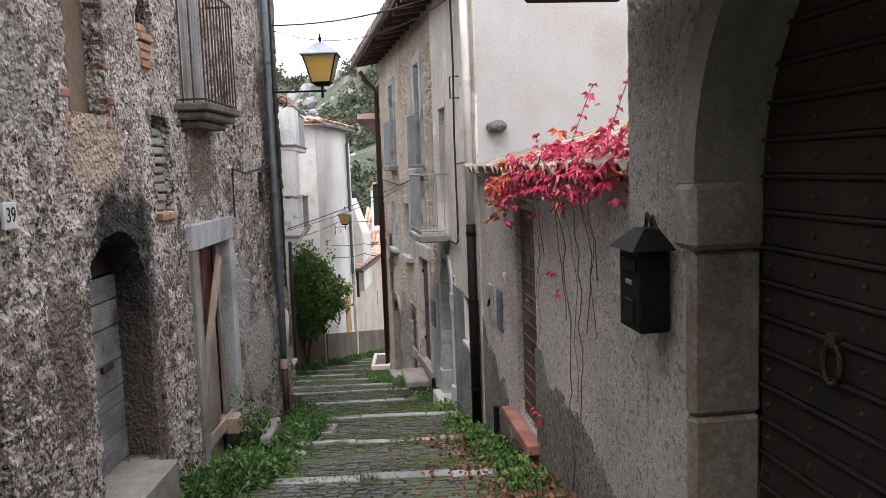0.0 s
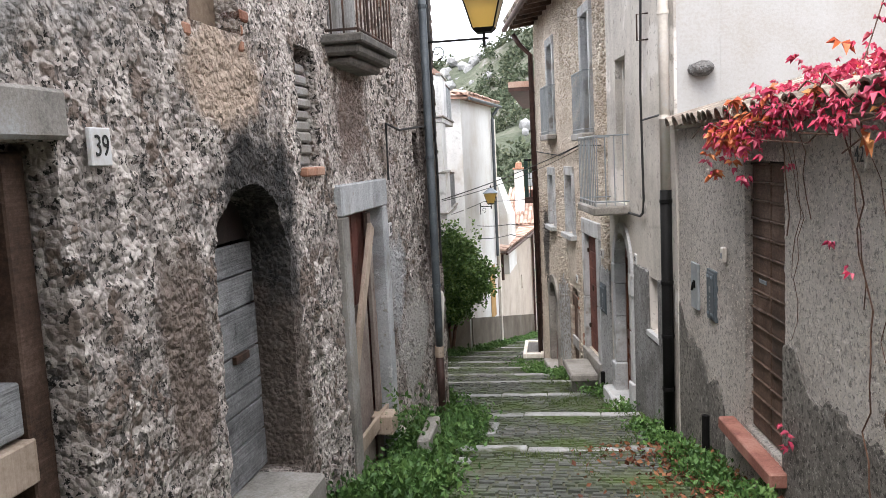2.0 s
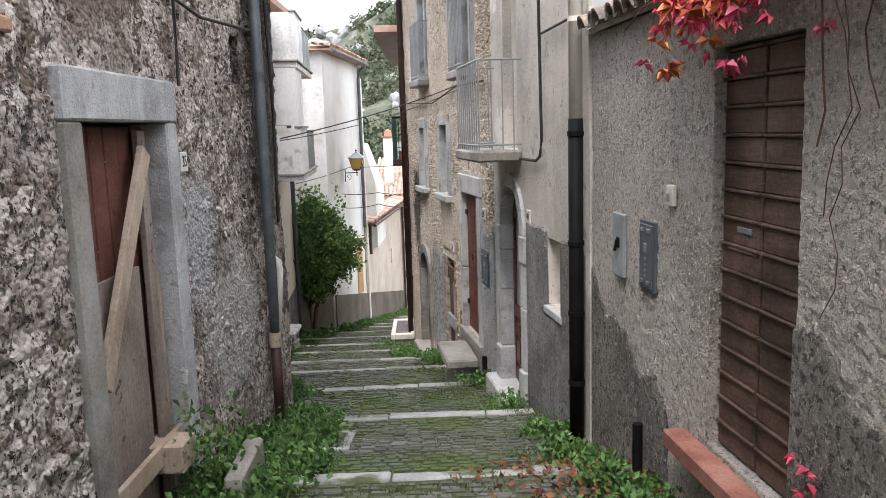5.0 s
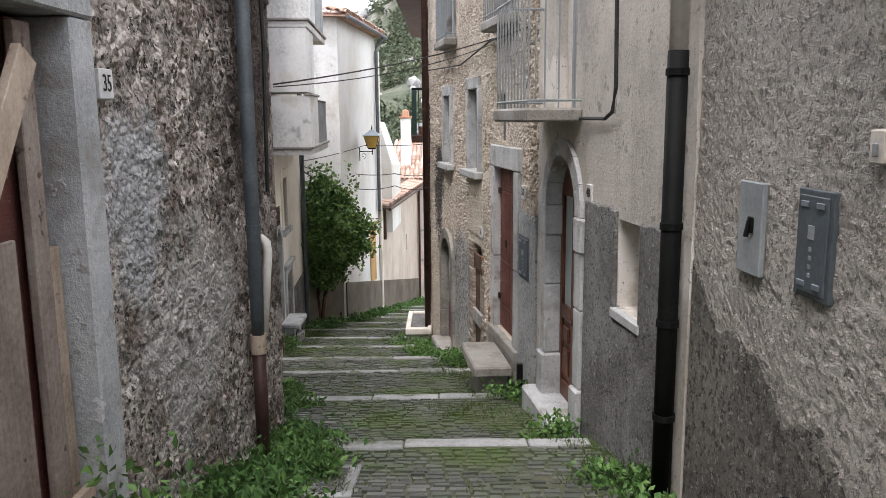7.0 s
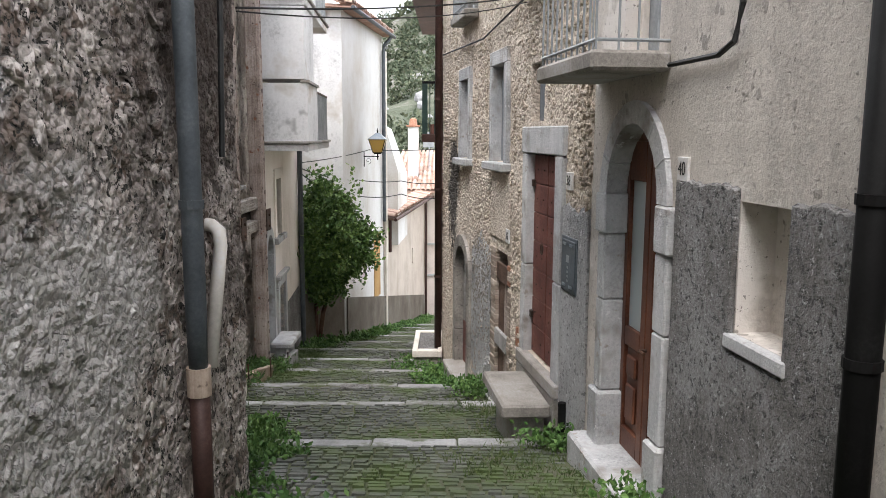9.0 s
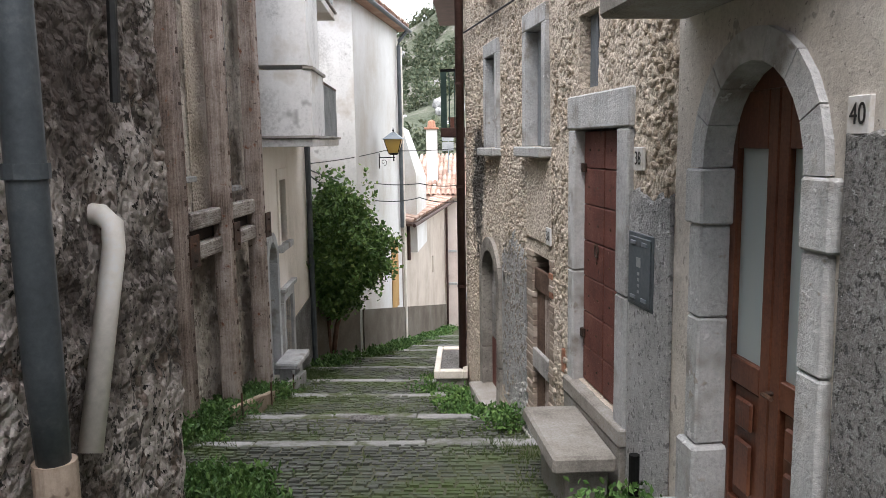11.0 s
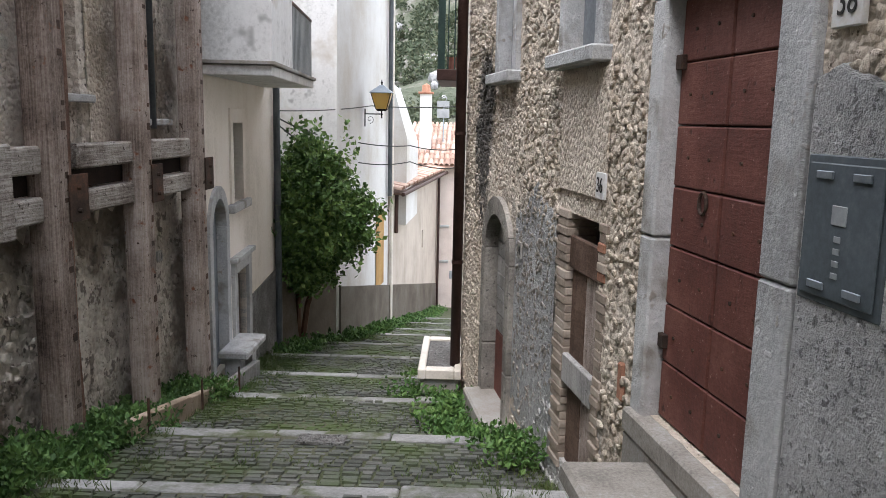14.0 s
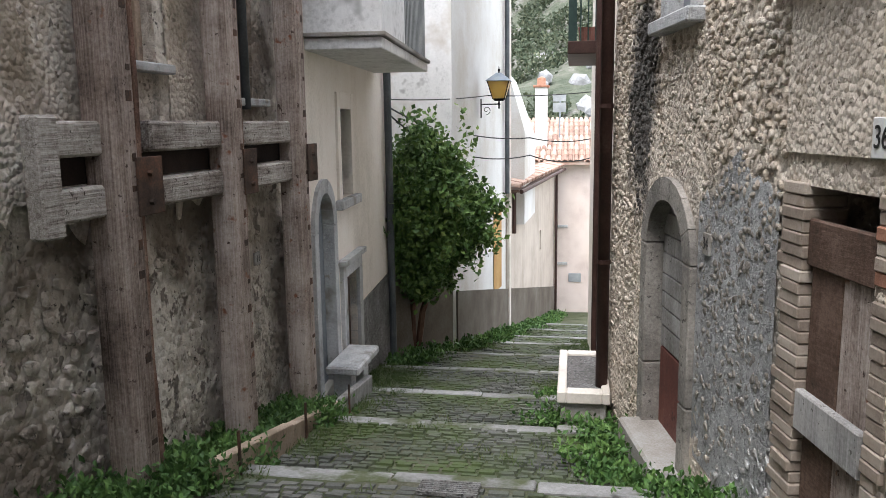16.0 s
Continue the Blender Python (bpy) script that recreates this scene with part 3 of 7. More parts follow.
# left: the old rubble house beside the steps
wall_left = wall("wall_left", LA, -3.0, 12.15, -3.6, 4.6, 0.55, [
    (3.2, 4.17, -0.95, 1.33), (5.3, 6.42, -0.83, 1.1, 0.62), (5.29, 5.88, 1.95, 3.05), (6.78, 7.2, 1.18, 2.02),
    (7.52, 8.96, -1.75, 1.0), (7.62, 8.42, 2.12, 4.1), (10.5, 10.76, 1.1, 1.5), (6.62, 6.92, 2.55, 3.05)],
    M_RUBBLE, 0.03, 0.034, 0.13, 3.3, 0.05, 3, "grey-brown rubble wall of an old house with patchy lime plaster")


def cross_wall(name, x0, x1, y0, y1, z0, z1, material, label):
    bm = box(x0, x1, y0, y1, z0, z1)
    return tagged(part(name, bm, material), label, "wall", kind="structure")


cross_wall("wall_left_end", -7.5, -2.69, 11.6, 12.13, -4.2, 4.6, M_RUBBLE, "end wall of the old rubble house")
cross_wall("wall_left_back", -7.9, -7.5, -3.0, 12.13, -4.2, 4.6, M_RUBBLE, "back wall of the old rubble house")
cross_wall("wall_start_left", -7.5, -2.95, -3.4, -3.0, -2, 4.6, M_RUBBLE, "rubble wall closing the old house")

# left: the propped house, set back
wall_propped = wall("wall_propped", LB, 12.13, 20.9, -5.6, 3.3, 0.5, [(17.55, 18.3, -0.7, 0.65), (19.45, 19.95, -0.9, 0.6)], M_PROPPED, 0.05, 0.024, 0.2, 1.4, 0.06, 5, "stained ochre plaster wall of the propped house")
cross_wall("wall_propped_back", -8.6, -8.2, 12.13, 21, -5.6, 3.3, M_PROPPED, "back wall of the propped house")

# left: cream house with the balcony
wall_cream = wall("wall_cream", LC, 20.9, 25.6, -6.2, 3.6, 0.5, [(22.35, 22.95, -2.05, -0.95), (22.35, 23.1, -4.75, -3.05), (21.02, 21.88, -4.2, -1.82, -2.3)], M_CREAM, 0.08, 0.004, 0.2, None, 0.01, 6, "cream plaster wall of the balcony house")
cross_wall("wall_cream_end", -9.0, -4.96, 25.1, 25.6, -6.2, 3.6, M_CREAM, "cream end wall of the balcony house")

# right: low rough-cast house with door 42, then the taller gatehouse
wall_right = wall("wall_right_low", RA, 3.9, 10.2, -3.2, 1.36, 0.45, [(7.2, 8.03, -1.12, 1.05)], M_ROUGHCAST, 0.026, 0.013, 0.05, None, 0.02, 11, "grey rough-cast wall of a low lean-to house")
wall_gate = wall("wall_gatehouse", GA, -3.0, 3.925, -1.6, 4.4, 0.6, [(0.9, 3.206, -1.6, 2.535, 1.383)], M_ROUGHCAST, 0.035, 0.011, 0.06, 2.7, 0.02, 12, "grey rough-cast wall of the gatehouse with an arched gateway")
cross_wall("wall_gatehouse_side", 1.62, 7.5, 3.38, 3.91, -1.6, 4.4, M_ROUGHCAST, "side wall of the gatehouse")
cross_wall("wall_gatehouse_back", 7.5, 7.9, -3.0, 10.2, -3.2, 4.4, M_ROUGHCAST, "back wall of the gatehouse")
cross_wall("wall_gatehouse_inner", 3.6, 3.9, -3.0, 3.38, -1.6, 4.4, M_DARK, "near-black inner wall standing in for the dim gatehouse interior")
cross_wall("wall_start", -2.95, 8.0, -3.4, -3.0, -2, 4.4, M_ROUGHCAST, "wall closing the lane at the top")

# right: the tall house
wall_r1 = wall("wall_plastered", R1, 10.2, 13.65, -4.4, 4.35, 0.5, [(12.2, 13.35, -2.45, 0.04, -0.52), (10.88, 11.36, -1.07, -0.4), (12.45, 13.05, 0.42, 2.42)], M_GREYPLASTER, 0.05, 0.004, 0.15, None, 0.02, 13, "grey plastered front of the tall house")
wall_r2 = wall("wall_stone", R2, 13.65, 20.9, -5.6, 4.35, 0.55, [
    (14.35, 15.55, -2.32, -0.1), (16.28, 17.0, -3.2, -1.45), (18.42, 19.48, -3.9, -1.63, -2.1),
    (16.38, 17.12, -0.4, 0.8), (18.48, 19.17, -0.42, 0.76), (15.0, 15.45, 0.05, 0.62), (14.65, 15.37, 1.47, 3.5), (18.13, 18.92, 1.55, 3.48)],
    M_MORTAR, 0.05, 0.016, 0.1, None, 0.03, 14, "rubble-stone front of the tall house in pale mortar")
cross_wall("wall_white", 1.2, 7.5, 10.2, 10.7, -3.2, 5.2, M_FLANK, "white plastered flank of the tall house")
cross_wall("wall_white_corner", 0.745, 1.2, 10.205, 10.6, 1.3, 4.6, M_FLANK, "white plastered corner of the tall house")
cross_wall("wall_r2_end", -0.42, 7.5, 20.4, 20.88, -5.6, 4.35, M_MORTAR, "far end wall of the tall house")
cross_wall("wall_tall_back", 7.5, 7.9, 10.2, 20.9, -5.6, 4.35, M_MORTAR, "back wall of the tall house")

# far: red-brown house behind the corner, white house, long cream wall, end house
cross_wall("wall_corner_house", -1.03, 6.0, 22.6, 31.0, -9.0, 2.9, M_CREAM, "cream wall of a house past the corner")

# plain roofs that close the houses
for nm, x0, x1, y0, y1, z0 in (("roof_left", -7.9, -2.2, -3.4, 12.2, 4.6), ("roof_gatehouse", 0.95, 7.9, -3.4, 3.95, 4.4), ("roof_corner_house", -1.75, 6.0, 22.4, 31.0, 2.9), ("roof_cream", -9.0, -4.0, 20.9, 25.8, 3.6)):
    tagged(part(nm, box(x0, x1, y0, y1, z0, z0 + 0.15), M_TILE), "old clay tile roof", "roof", kind="structure")
cross_wall("wall_propped_gable", -8.2, -4.72, 20.6, 20.89, -5.6, 3.3, M_PROPPED, "end wall of the propped house")

# ---- cream house: balconies, door, window ----
def prism(poly, y0, y1):
    """A slab with the outline poly in x, z between two y."""
    bm = bmesh.new()
    a = [bm.verts.new((x, y0, z)) for x, z in poly]
    b = [bm.verts.new((x, y1, z)) for x, z in poly]
    bm.faces.new(a)
    bm.faces.new(b[::-1])
    for i in range(len(poly)):
        j = (i + 1) % len(poly)
        bm.faces.new((a[i], b[i], b[j], a[j]))
    return bm


def slab(pts, z0, z1s):
    """An upright block on the plan outline pts, with its own top height at each corner."""
    bm = bmesh.new()
    a = [bm.verts.new((x, y, z0)) for x, y in pts]
    b = [bm.verts.new((x, y, z)) for (x, y), z in zip(pts, z1s)]
    bm.faces.new(a)
    bm.faces.new(b)
    for i in range(len(pts)):
        j = (i + 1) % len(pts)
        bm.faces.new((a[i], a[j], b[j], b[i]))
    return bm


for k, zb in enumerate((-0.38, 2.05)):
    b = thing("balcony_cream", "white plastered balcony with a solid parapet and a slatted metal railing", "balcony", "balconies of the cream house")
    part("slab", LC.box(20.95, 24.75, 0.0, 0.82, zb, zb + 0.12, 0.01), M_WHITEOLD, b)
    part("slab_edge", LC.box(20.9, 24.8, 0.0, 0.86, zb + 0.125, zb + 0.17, 0.008), M_CONCRETE, b)
    part("parapet", LC.box(20.95, 21.05, 0.0, 0.82, zb + 0.17, zb + 1.15), M_WHITEOLD, b)
    part("parapet", LC.box(21.05, 22.5, 0.74, 0.82, zb + 0.17, zb + 1.15), M_WHITEOLD, b)
    part("coping", LC.box(20.92, 22.52, 0.70, 0.86, zb + 1.152, zb + 1.2, 0.006), M_CONCRETE, b)
    part("rail", LC.box(22.5, 24.72, 0.76, 0.8, zb + 1.06, zb + 1.1), M_IRON, b)
    part("rail", LC.box(24.68, 24.72, 0.0, 0.76, zb + 1.06, zb + 1.1), M_IRON, b)
    for i in range(18):
        y = 22.56 + 0.126 * i
        part("bar", LC.box(y, y + 0.05, 0.77, 0.79, zb + 0.17, zb + 1.06), M_BOXGREY, b)
    for i in range(5):
        part("bar", LC.box(24.69, 24.71, 0.08 + 0.14 * i, 0.13 + 0.14 * i, zb + 0.17, zb + 1.06), M_BOXGREY, b)
part_loggia = tagged(part("loggia_panel", LC.box(20.95, 22.3, 0.0, 0.78, 0.84, 2.04), M_WHITEOLD), "white plastered bay between the two balconies", "bay", kind="structure")
d = thing("window_cream", "narrow dark window with a pale stone surround", "window", kind="structure")
part("pane", LC.box(22.37, 22.93, -0.12, -0.1, -2.05, -0.95), M_PANE, d)
part("back_panel", LC.box(22.35, 22.95, -0.48, -0.4, -2.05, -0.95), M_DARK, d)
for y0, y1, z0, z1 in ((22.2, 22.35, -2.05, -0.75), (22.95, 23.1, -2.05, -0.75), (22.35, 22.95, -0.95, -0.75)):
    part("surround", LC.box(y0, y1, -0.2, 0.03, z0, z1, 0.006), M_CREAM, d)
part("sill", LC.box(22.1, 23.2, -0.2, 0.09, -2.17, -2.055, 0.01), M_SURROUND, d)
d = thing("door_cream", "dark door with a moulded pale stone surround", "door", kind="structure")
part("leaf", LC.box(22.35, 23.1, -0.13, -0.1, -5.0, -3.05), M_WOODBROWN, d)
for y0, y1, z0, z1, o in ((22.17, 22.35, -5.2, -3.05, 0.05), (23.1, 23.28, -5.2, -3.05, 0.05), (22.17, 23.28, -3.045, -2.88, 0.05), (22.1, 23.35, -2.875, -2.8, 0.1)):
    part("surround", LC.box(y0, y1, -0.25, o, z0, z1, 0.006), M_SURROUND, d)
d = thing("door_arch_cream", "blue-grey door under a pale stone arch", "door", kind="structure")
part("leaf", LC.box(21.1, 21.8, -0.14, -0.1, -4.8, -1.83), M_SHUTTER, d)
for bm in ring(LC, 21.1, 21.8, -2.3, 0.4, 0.16, -0.2, 0.04, 7):
    part("voussoir", bm, M_SURROUND, d)
for y0, y1 in ((20.94, 21.1), (21.8, 21.96)):
    part("jamb", LC.box(y0, y1, -0.2, 0.04, -5.0, -2.305, 0.006), M_SURROUND, d)
tagged(part("dado_cream", LC.box(23.3, 25.6, 0.002, 0.03, -6.2, -3.6), M_DADO), "grey cement dado of the cream house", "dado", kind="structure")
t = thing("downpipe_cream", "grey-brown downpipe at the corner of the cream house", "pipe")
part("pipe", tube([LC.pt(25.45, 0.08, 3.4), LC.pt(25.45, 0.08, -5.4)], 0.06, 10), M_PIPEGREY, t)

# ---- white house at the bend ----
CW = Run((-3.75, 28.3), (-2.15, 44.0), True)
WH = thing("white_house", "tall white plastered house with a tiled roof at the bend", "house")
# Separate whites put the shaded and the bright face into the colour.
part("wall_shaded", slab([(-9.5, 26.3), (-3.752, 28.3), (-3.4, 33.0), (-9.5, 34)], -9, [3.1] * 4), M_WHITEOLD, WH, "shaded white wall, tone set by its colour")
part("wall_bright", slab([(-3.75, 28.3), (-3.19, 33.9), (-3.6, 33.95), (-4.1, 28.75)], -9, [3.09] * 4), M_WHITE, WH, "bright white wall, tone set by its colour")
part("roof", hexa(bmesh.new(), [(-9.6, 25.95, 3.1), (-3.45, 28.0, 3.1), (-2.85, 34.2, 3.1), (-9.6, 34.2, 3.1), (-9.6, 26.1, 3.2), (-3.47, 28.15, 3.2), (-5.6, 34.2, 4.1), (-9.6, 34.2, 4.6)]), M_TILE, WH)


def cover_tile(a, b, r, seg=6):
    """A half-round clay tile from a to b."""
    a, b = Vector(a), Vector(b)
    d = (b - a).normalized()
    s = d.cross(Vector((0, 0, 1))).normalized()
    u = s.cross(d)
    bm = bmesh.new()
    rows = []
    for p, rr in ((a, r), (b, r * 0.82)):
        for k, rad in ((0, rr), (1, rr - 0.018)):
            rows.append([bm.verts.new(p + s * rad * math.cos(math.pi * i / seg) + u * rad * math.sin(math.pi * i / seg)) for i in range(seg + 1)])
    o0, i0, o1, i1 = rows
    for i in range(seg):
        bm.faces.new((o0[i], o0[i + 1], o1[i + 1], o1[i]))
        bm.faces.new((i0[i + 1], i0[i], i1[i], i1[i + 1]))
        bm.faces.new((o0[i + 1], o0[i], i0[i], i0[i + 1]))
        bm.faces.new((o1[i], o1[i + 1], i1[i + 1], i1[i]))
    for i in (0, seg):
        bm.faces.new((o0[i], i0[i], i1[i], o1[i]))
    return bm


rg = random.Random(8)
for k in range(26):
    f = k / 25
    x, y = -9.4 + 5.95 * f, 25.98 + 2.0 * f
    part("roof_tile", cover_tile((x, y, 3.2 + rg.uniform(0, 0.03)), (x - 0.2, y + 0.55, 3.34), 0.11), M_TILE, WH)
for k in range(26):
    f = k / 25
    x, y = -3.42 + 0.56 * f, 28.05 + 6.1 * f
    part("roof_tile", cover_tile((x, y, 3.2 + rg.uniform(0, 0.03)), (x - 0.55, y + 0.1, 3.36), 0.11), M_TILE, WH)
part("gutter", tube([(-3.4, 28.0, 3.1), (-2.8, 34.2, 3.1)], 0.06, 8), M_PIPEGREY, WH)
part("downpipe", tube([(-2.85, 33.6, 3.05), (-3.1, 33.6, 2.75), (-3.12, 33.6, 2.6), (-3.12, 33.6, -3.0)], 0.06, 8), M_PIPEGREY, WH)
part("downpipe", tube([CW.pt(33.85, 0.1, 2.6), CW.pt(33.85, 0.1, -3.0)], 0.05, 8), M_PVC, WH, "white waste pipe")
part("terrace_parapet", slab([(-3.2, 35.0), (-2.75, 35.0), (-2.6, 38.0), (-3.2, 38.0)], -4, [0.2, -1.4, -1.6, 0.1]), M_WHITE, WH)

# long cream wall with a grey dado along the lower steps
wall("wall_long_cream", CW, 34.0, 44.0, -11, -3.0, 0.4, [(40.2, 40.6, -5.6, -4.9)], M_LANEWALL, 0.5, 0.004, 0.3, None, 0.02, 21, "cream plaster wall along the lower steps")
lw = thing("dado_long", "sloping grey cement dado on the cream wall", "dado", kind="structure")
for a, b in ((28.4, 33.9), (33.95, 44.0)):
    q = [(a, -11.0), (b, -11.0), (b, nose_z(b) + 1.15), (a, nose_z(a) + 1.15)]
    part("dado", hexa(bmesh.new(), [CW.pt(y, o, z) for o in (0.015, 0.05) for y, z in q]), M_LOWDADO, lw)
eave = thing("eave_long", "tiled eave and gutter over the cream wall", "eave", kind="structure")
part("boarding", CW.box(33.9, 44.0, -0.4, 0.35, -3.0, -2.93), M_WOODBROWN, eave)
for k in range(34):
    y = 33.95 + 0.3 * k
    a = CW.pt(y, 0.38, -2.86)
    part("roof_tile", cover_tile(a, CW.pt(y, -0.3, -2.72), 0.12), M_TILE, eave)
part("gutter", tube([CW.pt(33.9, 0.42, -2.98), CW.pt(44.0, 0.42, -2.98)], 0.06, 8), M_PIPEBROWN, eave)
t = thing("rain_pipe", "rusty brown rain pipe on the cream wall", "pipe")
part("pipe", tube([CW.pt(34.6, 0.1, -3.0), CW.pt(34.6, 0.1, -4.2)], 0.06, 8), M_PIPEBROWN, t)
part("pipe", tube([CW.pt(34.0, 0.07, -3.0), CW.pt(34.0, 0.07, -6.9)], 0.05, 8), M_PVC, t, "white pipe")
tagged(part("wall_stain", CW.box(32.2, 33.2, 0.006, 0.016, -5.4, -3.3), mat("ochre bare plaster", [(0.2, (0.3, 0.17, 0.06)), (0.6, (0.42, 0.26, 0.1)), (0.9, (0.5, 0.35, 0.17))], 1.2, 20, 0.95, 0.3)), "patch of bare ochre plaster", "plaster patch", kind="structure")

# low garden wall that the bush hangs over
tagged(part("wall_garden", slab([(-4.95, 25.6), (-4.55, 25.6), (-3.77, 28.25), (-4.1, 28.25)], -8, [-3.7, -3.7, -4.0, -4.0]), M_LOWDADO), "dark brown garden wall under the bush", "wall", kind="structure")

# house that closes the view
EH = thing("end_house", "pale pink house with a clay tile roof below the steps", "house")
part("wall", slab([(-3.4, 44.2), (6, 44.2), (6, 51), (-3.4, 51)], -12, [-2.75] * 4), M_PINK, EH)
part("roof", hexa(bmesh.new(), [(-3.6, 43.8, -2.8), (6, 43.8, -2.8), (6, 50.5, -1.15), (-3.6, 50.5, -1.15), (-3.6, 43.8, -2.7), (6, 43.8, -2.7), (6, 50.5, -1.05), (-3.6, 50.5, -1.05)]), M_TILE, EH)
for i in range(26):
    x = -3.5 + 0.22 * i
    for j in range(9):
        f0, f1 = j / 9, (j + 1.15) / 9
        part("roof_tile", cover_tile((x, 43.75 + 6.7 * f0, -2.69 + 1.65 * f0), (x, 43.75 + 6.7 * f1, -2.69 + 1.65 * f1), 0.1, 4), M_TILE, EH)
part("chimney", box(-3.0, -2.5, 45.8, 46.3, -2.4, 0.25), M_WHITE, EH)
part("chimney_cap", box(-3.08, -2.42, 45.72, 46.38, 0.25, 0.34, 0.02), M_BRICK, EH)
part("chimney_pot", tube([(-2.75, 46.05, 0.34), (-2.75, 46.05, 0.62), (-2.75, 46.05, 0.7)], [0.2, 0.17, 0.02], 8), M_BRICK, EH)
part("downpipe", tube([(-2.05, 44.1, -2.8), (-2.05, 44.1, -8.8)], 0.05, 8), M_PIPEBROWN, EH)
part("vent", box(-1.55, -1.05, 44.15, 44.19, -7.5, -7.15, 0.01), M_BOXGREY, EH)
part("ledge", box(-2.0, -1.6, 44.1, 44.19, -5.3, -5.2, 0.01), M_SURROUND, EH)
part("ledge", box(-2.0, -1.6, 44.1, 44.19, -6.8, -6.7, 0.01), M_SURROUND, EH)
t = thing("roof_aerial", "white television aerial panels on a pole", "aerial")
part("pole", tube([(-2.0, 47.0, -2.2), (-2.0, 47.0, -0.2)], 0.03, 6), M_ZINC, t)
part("panel", box(-2.3, -1.75, 46.95, 47.0, -0.75, -0.35), M_BOXGREY, t)
part("panel", box(-2.3, -1.75, 46.95, 47.0, -0.3, -0.0), M_BOXGREY, t)

# corner house on the right: balcony and pipes
b = thing("balcony_green", "small balcony with a dark green railing and a red-brown soffit", "balcony")
part("slab", box(-1.5, -1.03, 23.9, 26.3, -0.25, -0.08, 0.01), M_PIPEBROWN, b)
part("rail", box(-1.49, -1.03, 23.92, 23.95, 0.95, 1.0), M_BLACK, b)
part("rail", box(-1.49, -1.45, 23.95, 26.28, 0.95, 1.0), M_BLACK, b)
M_GREEN = mat("dark green paint", [(0.2, (0.012, 0.03, 0.026)), (0.8, (0.03, 0.06, 0.05))], 3, 40, 0.5, 0.1, relief=0.002)
part("side_panel", box(-1.49, -1.38, 23.91, 23.94, -0.08, 0.95), M_GREEN, b)
for k in range(16):
    part("bar", box(-1.48, -1.46, 24.05 + 0.14 * k, 24.07 + 0.14 * k, -0.08, 0.95), M_GREEN, b)
for k in range(3):
    part("bar", box(-1.34 + 0.1 * k, -1.32 + 0.1 * k, 23.92, 23.94, -0.08, 0.95), M_GREEN, b)
for x in (-1.28, -1.15):
    t = thing("flower_pot", "terracotta pot on the balcony", "pot")
    part("pot", tube([(x, 24.2, -0.08), (x, 24.2, 0.1), (x, 24.2, 0.12)], [0.06, 0.085, 0.09], 10), M_SILLRED, t)
t = thing("downpipe_red", "red-brown downpipe on the corner house", "pipe")
part("pipe", tube([(-1.1, 22.9, 2.8), (-1.1, 22.9, -4.9)], 0.055, 10), M_PIPEBROWN, t)
part("soffit", box(-1.75, -1.04, 22.4, 31.0, 2.8, 2.895), M_PIPEBROWN, t, "red-brown eave boarding")

# ---- hillside, valley, distance ----
n1, n2 = 90, 60
hv, hf = [], []
for j in range(n2):
    for i in range(n1):
        x = -150 + 300 * i / (n1 - 1)
        f = j / (n2 - 1)
        y = 90 + 190 * f
        ridge = 26 + 20 / (1 + math.exp(-(x + 12) / 9)) + 12 / (1 + math.exp(-(x - 20) / 12))
        z = -14 + (ridge + 14) * min(1.0, f * 1.25) ** 1.15
        q = float(fbm(np.array([x / 17]), np.array([y / 17]), 31, 5)[0]) - 0.5
        hv.append((x, y, z + 11 * q * min(1, f * 3)))
for j in range(n2 - 1):
    for i in range(n1 - 1):
        hf.append((j * n1 + i, j * n1 + i + 1, (j + 1) * n1 + i + 1, (j + 1) * n1 + i))
tagged(raw("backdrop_hill", hv, hf, M_HILL), "steep scrub-covered limestone hillside behind the village", "hill", kind="structure")
rgn = np.random.default_rng(5)
crowns, rocks = [], []
for _ in range(3600):
    i, j = rgn.integers(20, n1 - 20), int(n2 * rgn.uniform(0.02, 0.8))
    p = np.array(hv[j * n1 + i]) + rgn.uniform(-1.5, 1.5, 3)
    if value_noise(np.array([p[0] / 13]), np.array([p[1] / 13]), 77)[0] > 0.36:
        r = rgn.uniform(0.7, 2.0)
        c = rgn.normal(size=(60, 3))
        c /= np.linalg.norm(c, axis=1)[:, None]
        crowns.append(p + np.array([0, 0, r * 0.8]) + c * r * rgn.uniform(0.6, 1.0, (60, 1)) * np.array([1, 1, 1.15]))
    elif rgn.uniform() < 0.35:
        rocks.append((p, rgn.uniform(0.8, 2.6)))
tagged(leaf_cloud("hill_trees", np.concatenate(crowns), 0.55, M_TREES, seed=6), "dense trees and scrub on the hillside", "trees", kind="stuff")
bm = bmesh.new()
for p, s in rocks:
    m = Matrix.Translation(p) @ Euler(tuple(rgn.uniform(0, 3, 3))).to_matrix().to_4x4() @ Matrix.Diagonal((s, s * 0.7, s * 0.8, 1))
    bmesh.ops.create_icosphere(bm, subdivisions=1, radius=1.0, matrix=m)
tagged(part("hill_rocks", bm, M_ROCK), "pale limestone outcrops on the hillside", "rocks", kind="stuff")
tagged(raw("ground_valley", [(-1500, -1500, -14.5), (1500, -1500, -14.5), (1500, 1500, -14.5), (-1500, 1500, -14.5)], [(0, 1, 2, 3)], M_MEADOW), "valley ground reaching the horizon", "ground", kind="structure")

